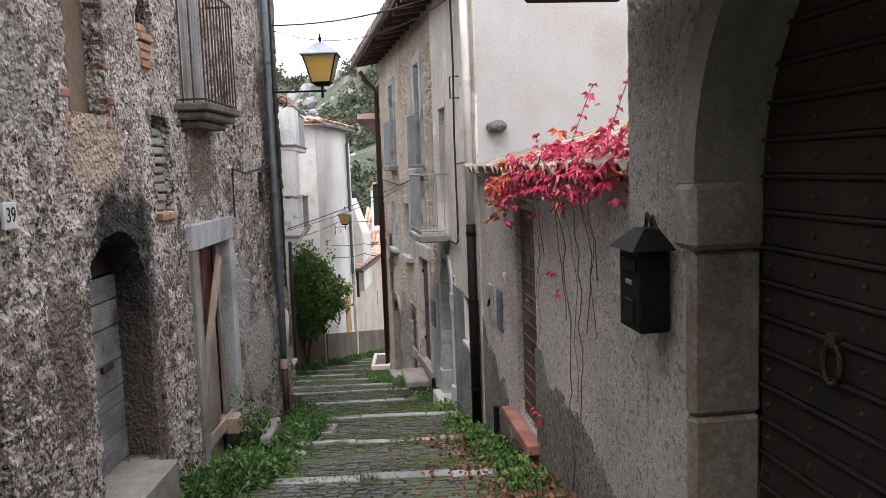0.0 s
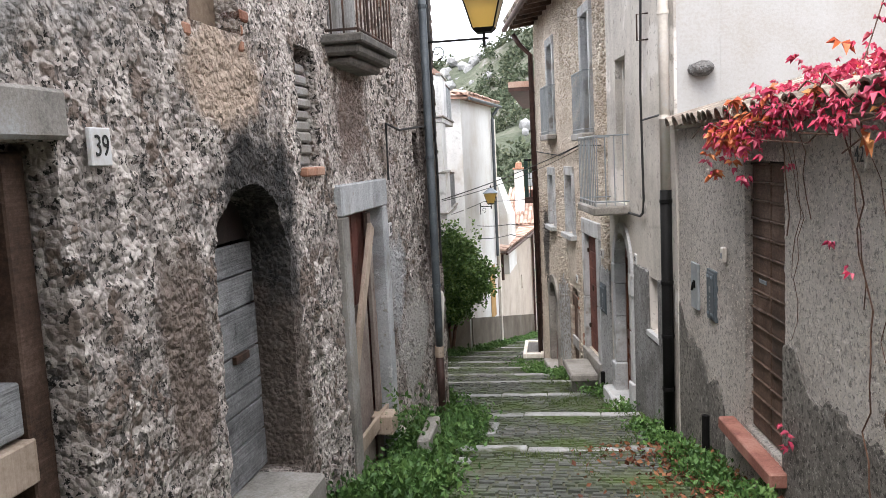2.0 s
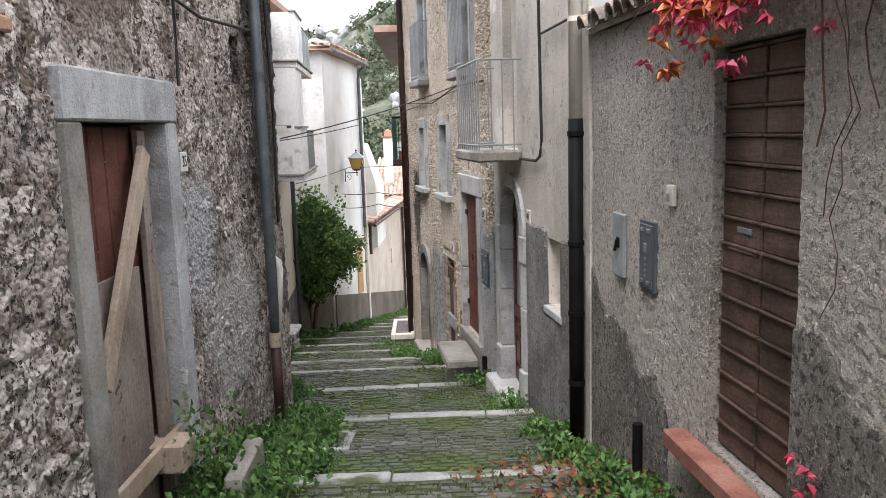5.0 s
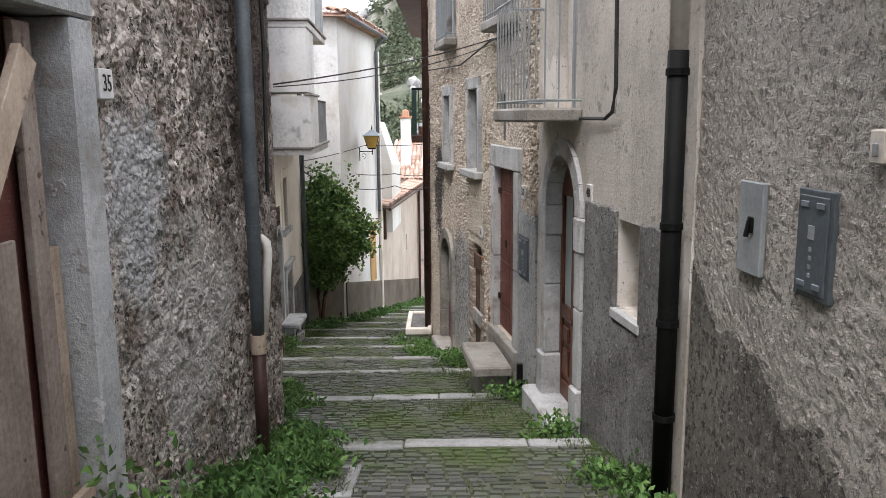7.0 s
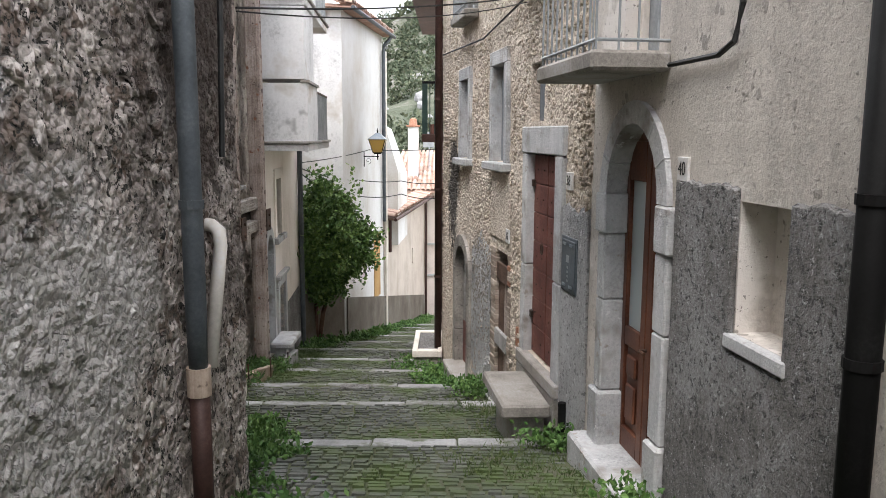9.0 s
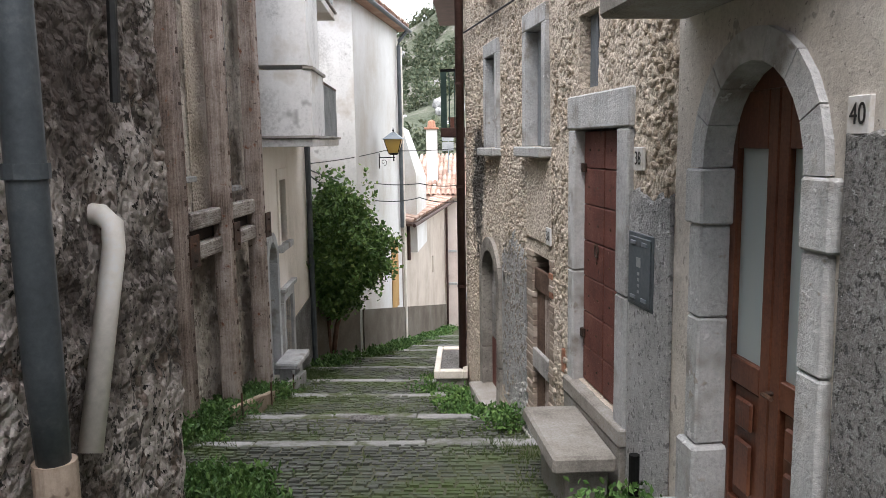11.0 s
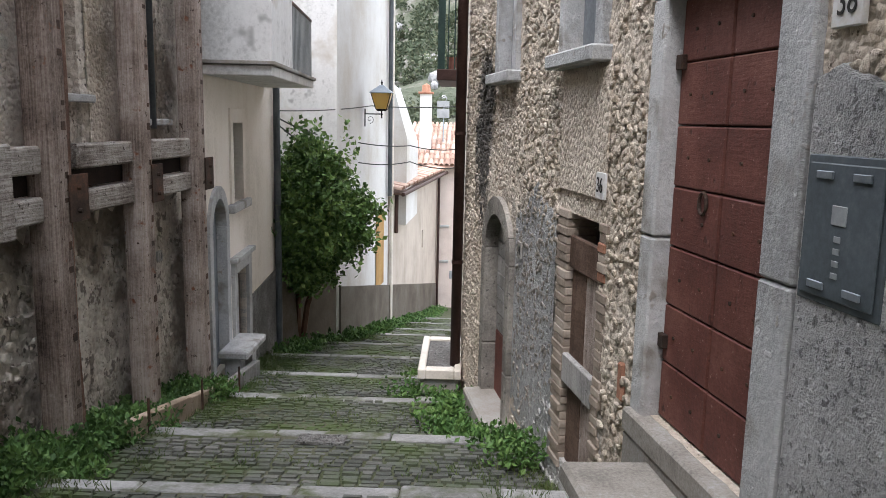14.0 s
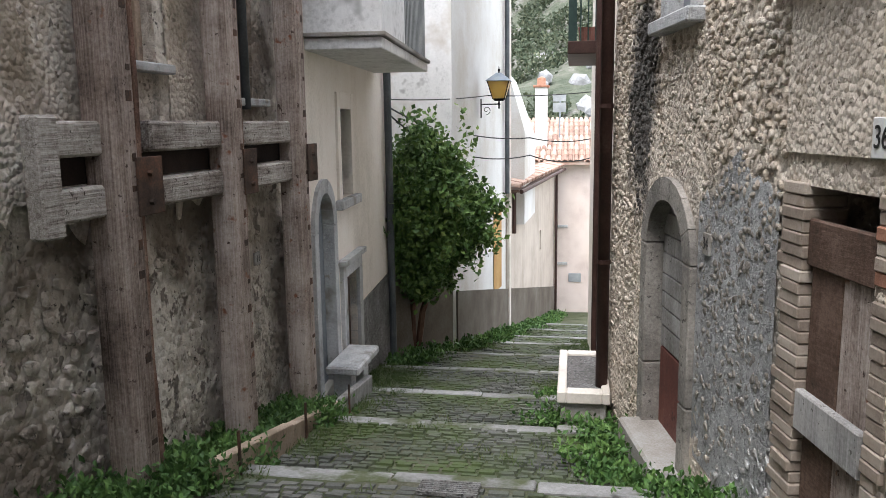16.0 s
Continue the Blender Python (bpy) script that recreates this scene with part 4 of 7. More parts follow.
# ---- left house: doors, windows, balcony, pipes ----
def boards_across(name, run, y0, y1, o, z0, z1, n, material, parent, thick=0.03, gap=0.006, seed=0):
    """Horizontal boards, one mesh each."""
    rg = random.Random(seed)
    cuts = [z0 + (z1 - z0) * (k + (rg.uniform(-0.2, 0.2) if 0 < k < n else 0)) / n for k in range(n + 1)]
    for a, b in zip(cuts, cuts[1:]):
        e = rg.uniform(-0.004, 0.004)
        part(name, run.box(y0, y1, o + e, o + thick + e, a + gap, b - gap, 0.004), material, parent)


def boards_up(name, run, y0, y1, o, z0, z1, n, material, parent, thick=0.03, gap=0.005, seed=0):
    """Upright boards, one mesh each."""
    rg = random.Random(seed)
    for k in range(n):
        a, b = y0 + (y1 - y0) * k / n, y0 + (y1 - y0) * (k + 1) / n
        e = rg.uniform(-0.004, 0.004)
        part(name, run.box(a + gap, b - gap, o + e, o + thick + e, z0 + rg.uniform(0, 0.01), z1, 0.004), material, parent)


def lean_board(run, ya, za, yb, zb, w, o, t):
    """A board nailed at a slant from (ya, za) to (yb, zb)."""
    d = Vector((yb - ya, zb - za)).normalized()
    s = Vector((-d.y, d.x)) * w / 2
    q = [(ya - s.x, za - s.y), (yb - s.x, zb - s.y), (yb + s.x, zb + s.y), (ya + s.x, za + s.y)]
    return hexa(bmesh.new(), [run.pt(y, o + k, z) for k in (0, t) for y, z in q], 0.004)


d = thing("door_39", "old wooden door, dark upper panel over pale rails and grey planks, shut", "door", kind="structure")
part("back_panel", LA.box(3.2, 4.17, -0.4, -0.3, -0.95, 1.33), M_DARK, d)
part("upper_panel", LA.box(3.22, 4.02, -0.27, -0.22, 0.5, 1.05, 0.006), M_WOODBROWN, d)
part("frame_post", LA.box(4.03, 4.16, -0.3, -0.14, -0.93, 1.3, 0.008), M_WOODBROWN, d)
part("rail", LA.box(3.22, 4.02, -0.25, -0.15, 0.27, 0.47, 0.008), M_WOODSOOT, d, "weathered grey rail with a ring")
part("rail", LA.box(3.22, 4.05, -0.24, -0.13, 0.08, 0.25, 0.008), M_WOODPALE, d, "pale new board nailed across")
boards_up("plank", LA, 3.22, 4.02, -0.27, -0.93, 0.07, 6, M_WOODSOOT, d)
ringbm = bmesh.new()
tube([LA.pt(3.68 + 0.04 * math.cos(a), -0.14, 0.38 + 0.05 * math.sin(a)) for a in [k * math.tau / 12 for k in range(13)]], 0.008, 6, ringbm)
part("ring_handle", ringbm, M_IRON, d, "iron ring")
tagged(part("lintel", LA.box(2.9, 4.22, -0.5, 0.02, 1.335, 1.52, 0.015), M_CONCRETE), "rough concrete lintel over the old door", "lintel", kind="structure")

d = thing("door_arched_left", "grey boarded door deep in a soot-black arch", "door", kind="structure")
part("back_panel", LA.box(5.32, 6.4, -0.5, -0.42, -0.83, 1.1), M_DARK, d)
boards_across("board", LA, 5.31, 6.41, -0.33, -0.82, 0.72, 7, M_WOODSOOT, d, 0.05, 0.007, 2)
part("latch", LA.box(6.0, 6.2, -0.28, -0.25, -0.02, 0.03, 0.004), M_IRON, d)
part("head_board", LA.box(5.31, 6.41, -0.36, -0.3, 0.74, 1.1), M_GATE, d, "soot-black top boards")
tagged(part("doorstep", LA.box(5.25, 6.3, -0.41, 0.17, -1.25, -0.826, 0.02), M_CONCRETE), "worn pale stone doorstep", "doorstep", kind="structure")

d = thing("window_blocked", "old window blocked with brown plaster and edged in broken brick", "window", kind="structure")
part("fill", LA.box(5.29, 5.9, -0.24, -0.15, 1.95, 3.05), mat("brown dried plaster", [(0.2, (0.12, 0.085, 0.06)), (0.5, (0.19, 0.14, 0.1)), (0.8, (0.26, 0.2, 0.15))], 1.5, 30, 0.95, 0.4, relief=0.01), d)
part("frame", LA.box(5.29, 5.37, -0.16, -0.04, 1.95, 3.05, 0.01), M_WOODBROWN, d)
rg = random.Random(4)
for k in range(14):
    z = 1.86 + 0.085 * k
    if k in (3, 4, 6, 8, 9):
        continue
    w = rg.uniform(0.03, 0.11)
    part("brick", LA.box(5.88, 5.88 + w, -0.14, -0.005 + rg.uniform(0, 0.02), z, z + 0.065, 0.012), M_BRICK, d)
    if k % 2 == 0 or k > 9:
        part("brick", LA.box(5.29 - rg.uniform(0.05, 0.13), 5.29, -0.14, -0.005 + rg.uniform(0, 0.02), z, z + 0.065, 0.012), M_BRICK, d)

d = thing("window_slit", "tall slit window filled with stacked rough stones", "window", kind="structure")
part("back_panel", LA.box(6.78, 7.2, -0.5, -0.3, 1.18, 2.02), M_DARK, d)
for k in range(9):
    z = 1.19 + 0.083 * k
    part("stone", LA.box(6.86 + rg.uniform(0, 0.03), 7.19, -0.3, -0.08 + rg.uniform(-0.03, 0.03), z, z + 0.07 + rg.uniform(-0.008, 0.008), 0.014), M_CONCRETE, d)
part("post", LA.box(6.785, 6.84, -0.3, -0.1, 1.18, 2.0, 0.006), M_WOODGREY, d)
for k in range(2):
    part("sill_brick", LA.box(6.78 + 0.2 * k, 6.96 + 0.2 * k, -0.2, 0.025, 1.11, 1.175, 0.01), M_BRICK, d)

d = thing("window_hole", "small broken opening lined with brick", "window", kind="structure")
part("back_panel", LA.box(6.62, 6.92, -0.5, -0.25, 2.55, 3.05), M_DARK, d)
for k in range(5):
    part("brick", LA.box(6.62, 6.8 + rg.uniform(0, 0.1), -0.2, -0.02 + rg.uniform(0, 0.04), 2.4 + 0.075 * k, 2.46 + 0.075 * k, 0.008), M_BRICK, d)
d = thing("window_small", "narrow dark slot in the rubble wall", "window", kind="structure")
part("back_panel", LA.box(10.5, 10.76, -0.5, -0.22, 1.1, 1.5), M_DARK, d)

# little balcony
b = thing("balcony_left", "small stone balcony with rusty bars and grey shutters behind", "balcony")
M_DARKSTONE = mat("grimy dark stone", [(0.2, grey(0.06, WARM)), (0.5, grey(0.12, WARM)), (0.8, grey(0.22, WARM))], 2, 40, 0.9, 0.5, relief=0.01)
part("slab", LA.box(7.42, 8.58, -0.05, 0.3, 2.1, 2.17, 0.012), M_DARKSTONE, b)
part("slab_moulding", LA.box(7.47, 8.53, -0.04, 0.25, 2.02, 2.1, 0.02), M_DARKSTONE, b)
part("slab_moulding", LA.box(7.55, 8.45, -0.04, 0.17, 1.95, 2.02, 0.02), M_DARKSTONE, b)
for y in [7.45 + 0.11 * k for k in range(11)]:
    part("bar", tube([LA.pt(y, 0.26, 2.17), LA.pt(y, 0.26, 3.25)], 0.008, 6), M_IRON, b)
for o in (0.05, 0.15):
    for y in (7.45, 8.55):
        part("bar", tube([LA.pt(y, o, 2.17), LA.pt(y, o, 3.25)], 0.008, 6), M_IRON, b)
for z in (2.2, 3.25):
    part("rail", tube([LA.pt(7.45, 0.0, z), LA.pt(7.45, 0.26, z), LA.pt(8.55, 0.26, z), LA.pt(8.55, 0.0, z)], 0.011, 6), M_IRON, b)
d = thing("door_balcony_left", "grey slatted balcony shutters, shut", "shutter", kind="structure")
part("back_panel", LA.box(7.62, 8.42, -0.4, -0.3, 2.12, 4.1), M_DARK, d)
boards_up("slat", LA, 7.63, 8.41, -0.05, 2.18, 4.08, 8, M_WOODGREY, d)

# boarded door 35 in its plain surround
d = thing("door_35", "boarded-up doorway with slanting pale boards nailed over dark wood", "door", kind="structure")
part("lintel", LA.box(7.5, 8.98, -0.3, 0.035, 0.765, 1.02, 0.012), M_SURROUND, d, "pale painted concrete lintel")
part("jamb", LA.box(7.5, 7.67, -0.3, 0.03, -1.8, 0.76, 0.012), M_CONCRETE, d, "worn concrete jamb")
part("jamb", LA.box(8.8, 8.98, -0.3, 0.03, -1.8, 0.76, 0.012), M_SURROUND, d, "pale painted concrete jamb")
part("back_panel", LA.box(7.675, 8.795, -0.4, -0.2, -1.75, 0.76), M_DARK, d)
boards_up("plank", LA, 7.68, 8.79, -0.16, -1.7, 0.74, 6, M_REDDOOR, d)
M_PLY = mat("faded plywood", [(0.2, (0.14, 0.105, 0.09)), (0.5, (0.24, 0.19, 0.165)), (0.8, (0.34, 0.285, 0.25))], 1.5, 40, 0.9, 0.5, fibre=0.6, relief=0.005, pits=[(7, 0.62, 0.68, (0.1, 0.07, 0.055))])
part("board", LA.box(7.7, 8.5, -0.125, -0.1, -1.62, -0.08, 0.004), M_PLY, d, "faded plywood sheet")
part("board", LA.box(8.665, 8.785, -0.125, -0.09, -1.3, -0.15, 0.004), M_WOODPALE, d, "brown nailed board")
part("board", lean_board(LA, 7.76, -0.6, 8.56, 0.6, 0.12, -0.055, 0.04), M_WOODPALE, d, "slanting pale board")
part("board", LA.box(8.55, 8.66, -0.098, -0.06, -1.7, 0.72, 0.004), M_PLY, d, "upright grey board")
part("board", LA.box(7.72, 8.76, -0.05, -0.015, -1.3, -1.17, 0.004), M_WOODPALE, d, "pale bottom rail")
part("block", LA.box(8.4, 8.64, -0.2, 0.1, -1.36, -1.18, 0.008), M_WOODPALE, d, "sawn timber block")

number_plate("39", LA, 4.4, 1.31, 0.135, 0.15, M_ENAMEL, M_INK)
number_plate("35", LA, 9.09, 0.51, 0.13, 0.13, M_ENAMEL, M_INK)


def downpipe(name, label, pts, r, material, clips=(), parent=None):
    t = thing(name, label, "pipe")
    part("pipe", tube(pts, r, 12), material, t, smooth=True)
    for p in clips:
        part("clip", tube([Vector(p) - Vector((0, 0, 0.02)), Vector(p) + Vector((0, 0, 0.02))], (max(r) if isinstance(r, list) else r) + 0.008, 12), material, t)
    return t


downpipe("downpipe_left", "blue-grey painted metal downpipe fixed to the rubble wall", [LA.pt(11.05, 0.09, 4.55), LA.pt(11.05, 0.09, -0.9), LA.pt(11.08, 0.08, -1.28)], [0.05, 0.05, 0.042], M_PIPEGREY, [LA.pt(11.05, 0.09, z) for z in (3.0, 1.2, -0.4)])
t = downpipe("cast_iron_pipe", "brown cast-iron foot of a downpipe with a tan collar", [LA.pt(11.08, 0.08, -1.22), LA.pt(11.08, 0.08, -2.4)], 0.05, M_PIPEBROWN)
part("collar", tube([LA.pt(11.08, 0.08, -1.32), LA.pt(11.08, 0.08, -1.18)], 0.058, 12), M_WOODPALE, t, "tan collar")
downpipe("waste_pipe", "white plastic waste pipe bending out of the wall", [LA.pt(11.6, -0.1, -0.55), LA.pt(11.59, 0.0, -0.56), LA.pt(11.57, 0.045, -0.59), LA.pt(11.54, 0.06, -0.66), LA.pt(11.3, 0.06, -1.25)], 0.036, M_PVC)


def cable(name, label, pts, r=0.007, sag=0.0, n=14, material=None):
    out = []
    for a, b in zip(pts, pts[1:]):
        a, b = Vector(a), Vector(b)
        for k in range(n if sag else 1):
            f = k / (n if sag else 1)
            out.append(a.lerp(b, f) - Vector((0, 0, sag * 4 * f * (1 - f))))
    out.append(Vector(pts[-1]))
    return tagged(part(name, tube(out, r, 6), material or M_CABLE), label, "cable", "overhead cables" if name == "overhead_cable" else "")


cable("wall_cable", "black cable clipped along the rubble wall", [LA.pt(9.05, 0.04, 1.0), LA.pt(9.07, 0.04, 1.55), LA.pt(9.6, 0.05, 1.5), LA.pt(11.05, 0.05, 1.58)], 0.012)
cable("wall_cable", "black cable bundle hanging down the wall corner", [LA.pt(11.6, 0.06, 4.5), LA.pt(11.55, 0.06, 2.7), LA.pt(11.7, 0.06, 0.9), LA.pt(11.62, 0.06, -0.2)], 0.016)


def lantern(at, arm, label):
    """A four-sided street lantern standing on the end of a wall bracket."""
    x, y, z = at
    t = thing("street_lantern", label, "street lamp", "street lanterns")

    def frustum(r0, z0, r1, z1):
        return hexa(bmesh.new(), [(x + sx * r, y + sy * r, zz) for r, zz in ((r0, z0), (r1, z1)) for sx, sy in ((-1, -1), (1, -1), (1, 1), (-1, 1))])

    cap = part("cap", frustum(0.265, z + 0.27, 0.05, z + 0.44), M_ZINC, t, "dull zinc cap")
    cap_rim = part("cap_rim", box(x - 0.27, x + 0.27, y - 0.27, y + 0.27, z + 0.25, z + 0.27, 0.004), M_ZINC, t)
    part("finial", tube([(x, y, z + 0.43), (x, y, z + 0.47), (x, y, z + 0.5), (x, y, z + 0.53), (x, y, z + 0.58)], [0.03, 0.015, 0.03, 0.012, 0.005], 8), M_BLACK, cap, "black finial")
    r0, r1, zb, zt = 0.13, 0.235, z - 0.12, z + 0.25
    for sx, sy in ((-1, 0), (1, 0), (0, -1), (0, 1)):
        def corner(r, s, zz):
            return (x + sx * r + (s * r if sx == 0 else 0), y + sy * r + (s * r if sy == 0 else 0), zz)
        bm = bmesh.new()
        q = [corner(r0, -1, zb), corner(r0, 1, zb), corner(r1, 1, zt), corner(r1, -1, zt)]
        nrm = Vector((sx, sy, 0)) * 0.004
        hexa(bm, [Vector(p) - nrm for p in q] + [Vector(p) + nrm for p in q])
        part("glass_pane", bm, M_AMBER, t, "amber glass pane")
    for sx in (-1, 1):
        for sy in (-1, 1):
            part("corner_bar", tube([(x + sx * r0, y + sy * r0, zb), (x + sx * r1, y + sy * r1, zt)], 0.012, 5), M_BLACK, t)
    part("base", frustum(0.09, zb - 0.05, 0.14, zb), M_BLACK, t)
    part("stem", tube([(x, y, zb - 0.22), (x, y, zb - 0.05)], 0.018, 8), M_BLACK, t)
    part("bracket_arm", tube([arm, (x + (x - arm[0]) * 0.08, y, zb - 0.12)], 0.014, 8), M_BLACK, t)
    sgn = 1 if x > arm[0] else -1
    part("scroll", tube([Vector((arm[0] + sgn * (0.12 + 0.1 * math.sin(a) * (1 - a / 9)), y + (arm[1] - y) * 0.8, arm[2] - 0.13 - 0.1 * math.cos(a) * (1 - a / 9))) for a in [0.5 * k for k in range(16)]], 0.008, 6), M_BLACK, t)
    part("wall_plate", box(arm[0] - 0.012, arm[0] + 0.012, arm[1] - 0.03, arm[1] + 0.03, arm[2] - 0.3, arm[2] + 0.12, 0.004), M_BLACK, t)
    return t


lantern((-1.38, 11.5, 2.88), (-2.1, 11.5, 2.64), "black iron street lantern with amber glass on a wall bracket")
lantern((-3.05, 30.6, -0.5), (-3.45, 30.6, -0.74), "small street lantern with amber glass beyond the bush")

# loose stones by the left wall
t = tagged(part("kerb_stone", hexa(bmesh.new(), [(-1.95, 8.5, -1.95), (-1.79, 8.48, -1.95), (-1.77, 9.05, -1.95), (-1.93, 9.07, -1.95), (-1.93, 8.54, -1.46), (-1.8, 8.52, -1.44), (-1.76, 8.98, -1.36), (-1.9, 9.0, -1.38)], 0.02), M_CONCRETE), "upright grey kerb stone among weeds", "stone")
for x, y, s in ((-1.75, 8.3, 0.16), (-1.5, 8.55, 0.09), (-2.05, 6.75, 0.11), (-1.95, 6.95, 0.07)):
    bm = bmesh.new()
    bmesh.ops.create_icosphere(bm, subdivisions=2, radius=1.0)
    for v in bm.verts:
        k = 1 + 0.25 * (noise.noise(v.co * 1.7 + Vector((x * 9, y, 0))))
        v.co = Vector((x, y, lane_z(y) + s * 0.25)) + Vector((v.co.x * s * k, v.co.y * s * 0.8 * k, v.co.z * s * 0.5 * k))
    tagged(part("loose_stone", bm, M_NOSING), "rounded loose stone on the lane's edge", "stone")

# ---- propped house ----
M_LOG = mat("red-brown barked log", [(0.2, (0.06, 0.035, 0.025)), (0.5, (0.15, 0.08, 0.055)), (0.8, (0.3, 0.2, 0.15))], 2.0, 40, 0.9, 0.9, streak=1.0, relief=0.015, pits=[(12, 0.6, 0.68, (0.04, 0.025, 0.02))])
W = thing("timber_prop", "heavy timber propping frame bolted against the stained wall", "prop")
for y0, y1, y2 in ((17.22, 17.47, 17.64), (18.72, 18.94, 19.07), (20.1, 20.34, 20.48)):
    part("post", LB.box(y0, y1, 0.12, 0.33, -5.2, 3.1, 0.02), M_PROP, W)
    part("post", tube([LB.pt((y1 + y2) / 2 + 0.01 + 0.012 * math.sin(2.1 * k + y0), 0.2, -5.2 + 0.86 * k) for k in range(10)], [0.075 + 0.012 * math.sin(k * 1.7 + y0) for k in range(10)], 10), M_LOG, W, "round barked log")
    # Dark patches on the face stand in for shaded holes in the post.
    for k in range(26):
        z = -4.0 + 0.27 * k + 0.05 * math.sin(3.1 * k + y0)
        part("notch", LB.box(y1 - 0.075 - 0.02 * (k % 2), y1 - 0.035, 0.326, 0.333, z, z + 0.035 + 0.015 * (k % 3), 0.002), M_IRON, W)
    plate = part("plate", LB.box(y1 - 0.06, y2 + 0.05, 0.335, 0.35, -1.68, -1.32, 0.003), M_IRON, W, "rusty steel plate")
    for zz in (-1.6, -1.42):
        part("bolt", tube([LB.pt(y1 + 0.06, 0.345, zz), LB.pt(y1 + 0.06, 0.38, zz)], 0.02, 6), M_IRON, plate)
for z0, z1 in ((-1.3, -1.1), (-1.66, -1.47)):
    for a, b in ((16.79, 17.55), (17.75, 18.72), (18.95, 20.45)):
        part("whaling_beam", LB.box(a, b, 0.13, 0.25, z0, z1, 0.018), M_BEAM, W, "weathered grey horizontal beam")
part("end_block", LB.box(16.62, 16.785, 0.2, 0.31, -1.72, -1.07, 0.015), M_BEAM, W)
# Near-black strip paints the shaded recess between the two beams.
part("backing_board", LB.box(16.79, 20.45, 0.1, 0.128, -1.465, -1.305), M_GATE, W, "near-black strip for the shaded gap between the beams")

for y0, y1, z0, z1 in ((17.55, 18.3, -0.7, 0.65), (19.45, 19.95, -0.9, 0.6)):
    d = thing("window_propped", "shuttered window with brown frame and pale sill", "window", kind="structure")
    part("back_panel", LB.box(y0, y1, -0.45, -0.3, z0, z1), M_DARK, d)
    part("frame", LB.box(y0, y0 + 0.07, -0.2, -0.1, z0, z1, 0.005), M_WOODPALE, d)
    part("frame", LB.box(y1 - 0.07, y1, -0.2, -0.1, z0, z1, 0.005), M_WOODPALE, d)
    part("frame", LB.box(y0 + 0.07, y1 - 0.07, -0.2, -0.1, z1 - 0.07, z1, 0.005), M_WOODPALE, d)
    boards_up("slat", LB, y0 + 0.07, y1 - 0.07, -0.17, z0, z1 - 0.07, 5, M_WOODPALE, d)
    part("sill", LB.box(y0 - 0.1, y1 + 0.1, -0.3, 0.09, z0 - 0.07, z0 - 0.002, 0.01), M_SURROUND, d, "pale stone sill")
downpipe("downpipe_propped", "thin dark downpipe on the propped house", [LB.pt(19.55, 0.08, 3.2), LB.pt(19.55, 0.08, -1.0)], 0.04, M_PIPEGREY)
cable("wall_cable", "thin cable on the propped wall", [LB.pt(20.75, 0.05, 3.0), LB.pt(20.72, 0.05, -3.4)], 0.012)
number_plate("11", LB, 19.75, -2.35, 0.12, 0.12, M_CONCRETE, M_INK)

roof = thing("roof_propped", "tiled eave of the propped house with a metal gutter", "roof", kind="structure")
part("deck", hexa(bmesh.new(), [(-4.3, 12.2, 3.31), (-3.95, 20.9, 3.31), (-8.6, 20.9, 4.4), (-8.6, 12.2, 4.4), (-4.3, 12.2, 3.38), (-3.95, 20.9, 3.38), (-8.6, 20.9, 4.5), (-8.6, 12.2, 4.5)]), M_WOODBROWN, roof)
part("gutter", tube([(-4.25, 12.2, 3.3), (-3.9, 20.9, 3.3)], 0.07, 10), M_PIPEGREY, roof)

t = thing("timber_edging", "rotten timber boards edging the planted strip with iron pegs", "edging")
for k in range(3):
    y0, y1 = 17.6 + 1.42 * k, 18.98 + 1.42 * k
    x0, x1 = -3.72 - 0.03 * k, -3.74 - 0.03 * k
    z0, z1 = lane_z(y0) + 0.12, lane_z(y1) + 0.14
    part("board", hexa(bmesh.new(), [(x0 - 0.03, y0, z0 - 0.2), (x0 + 0.03, y0, z0 - 0.2), (x1 + 0.03, y1, z1 - 0.2), (x1 - 0.03, y1, z1 - 0.2), (x0 - 0.05, y0, z0 + 0.08), (x0 + 0.04, y0, z0 + 0.08), (x1 + 0.04, y1, z1 + 0.08), (x1 - 0.05, y1, z1 + 0.08)], 0.01), M_WOODPALE if k < 2 else M_WOODGREY, t)
    part("peg", tube([(x0 + 0.06, y0 + 0.25, z0 - 0.2), (x0 + 0.06, y0 + 0.25, z0 + 0.18)], 0.012, 6), M_IRON, t)
t = thing("stone_bench", "small white stone bench slab by the doorway", "bench")
part("seat", box(-4.18, -3.78, 21.3, 22.25, -3.98, -3.88, 0.02), M_SURROUND, t)
part("support", box(-4.12, -3.9, 21.4, 21.6, -4.7, -3.98, 0.01), M_SURROUND, t)
part("support", box(-4.12, -3.9, 21.95, 22.15, -4.9, -3.98, 0.01), M_SURROUND, t)

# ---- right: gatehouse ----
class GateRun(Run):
    """The gatehouse's front: the low house's measures scaled five sixths about the first camera point, fitting its
    view.
    """
    K, FIRST_EYE_Z = 0.835, 1.5

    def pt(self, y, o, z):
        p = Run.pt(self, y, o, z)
        return Vector((p.x * self.K, p.y * self.K, self.FIRST_EYE_Z + (p.z - self.FIRST_EYE_Z) * self.K))


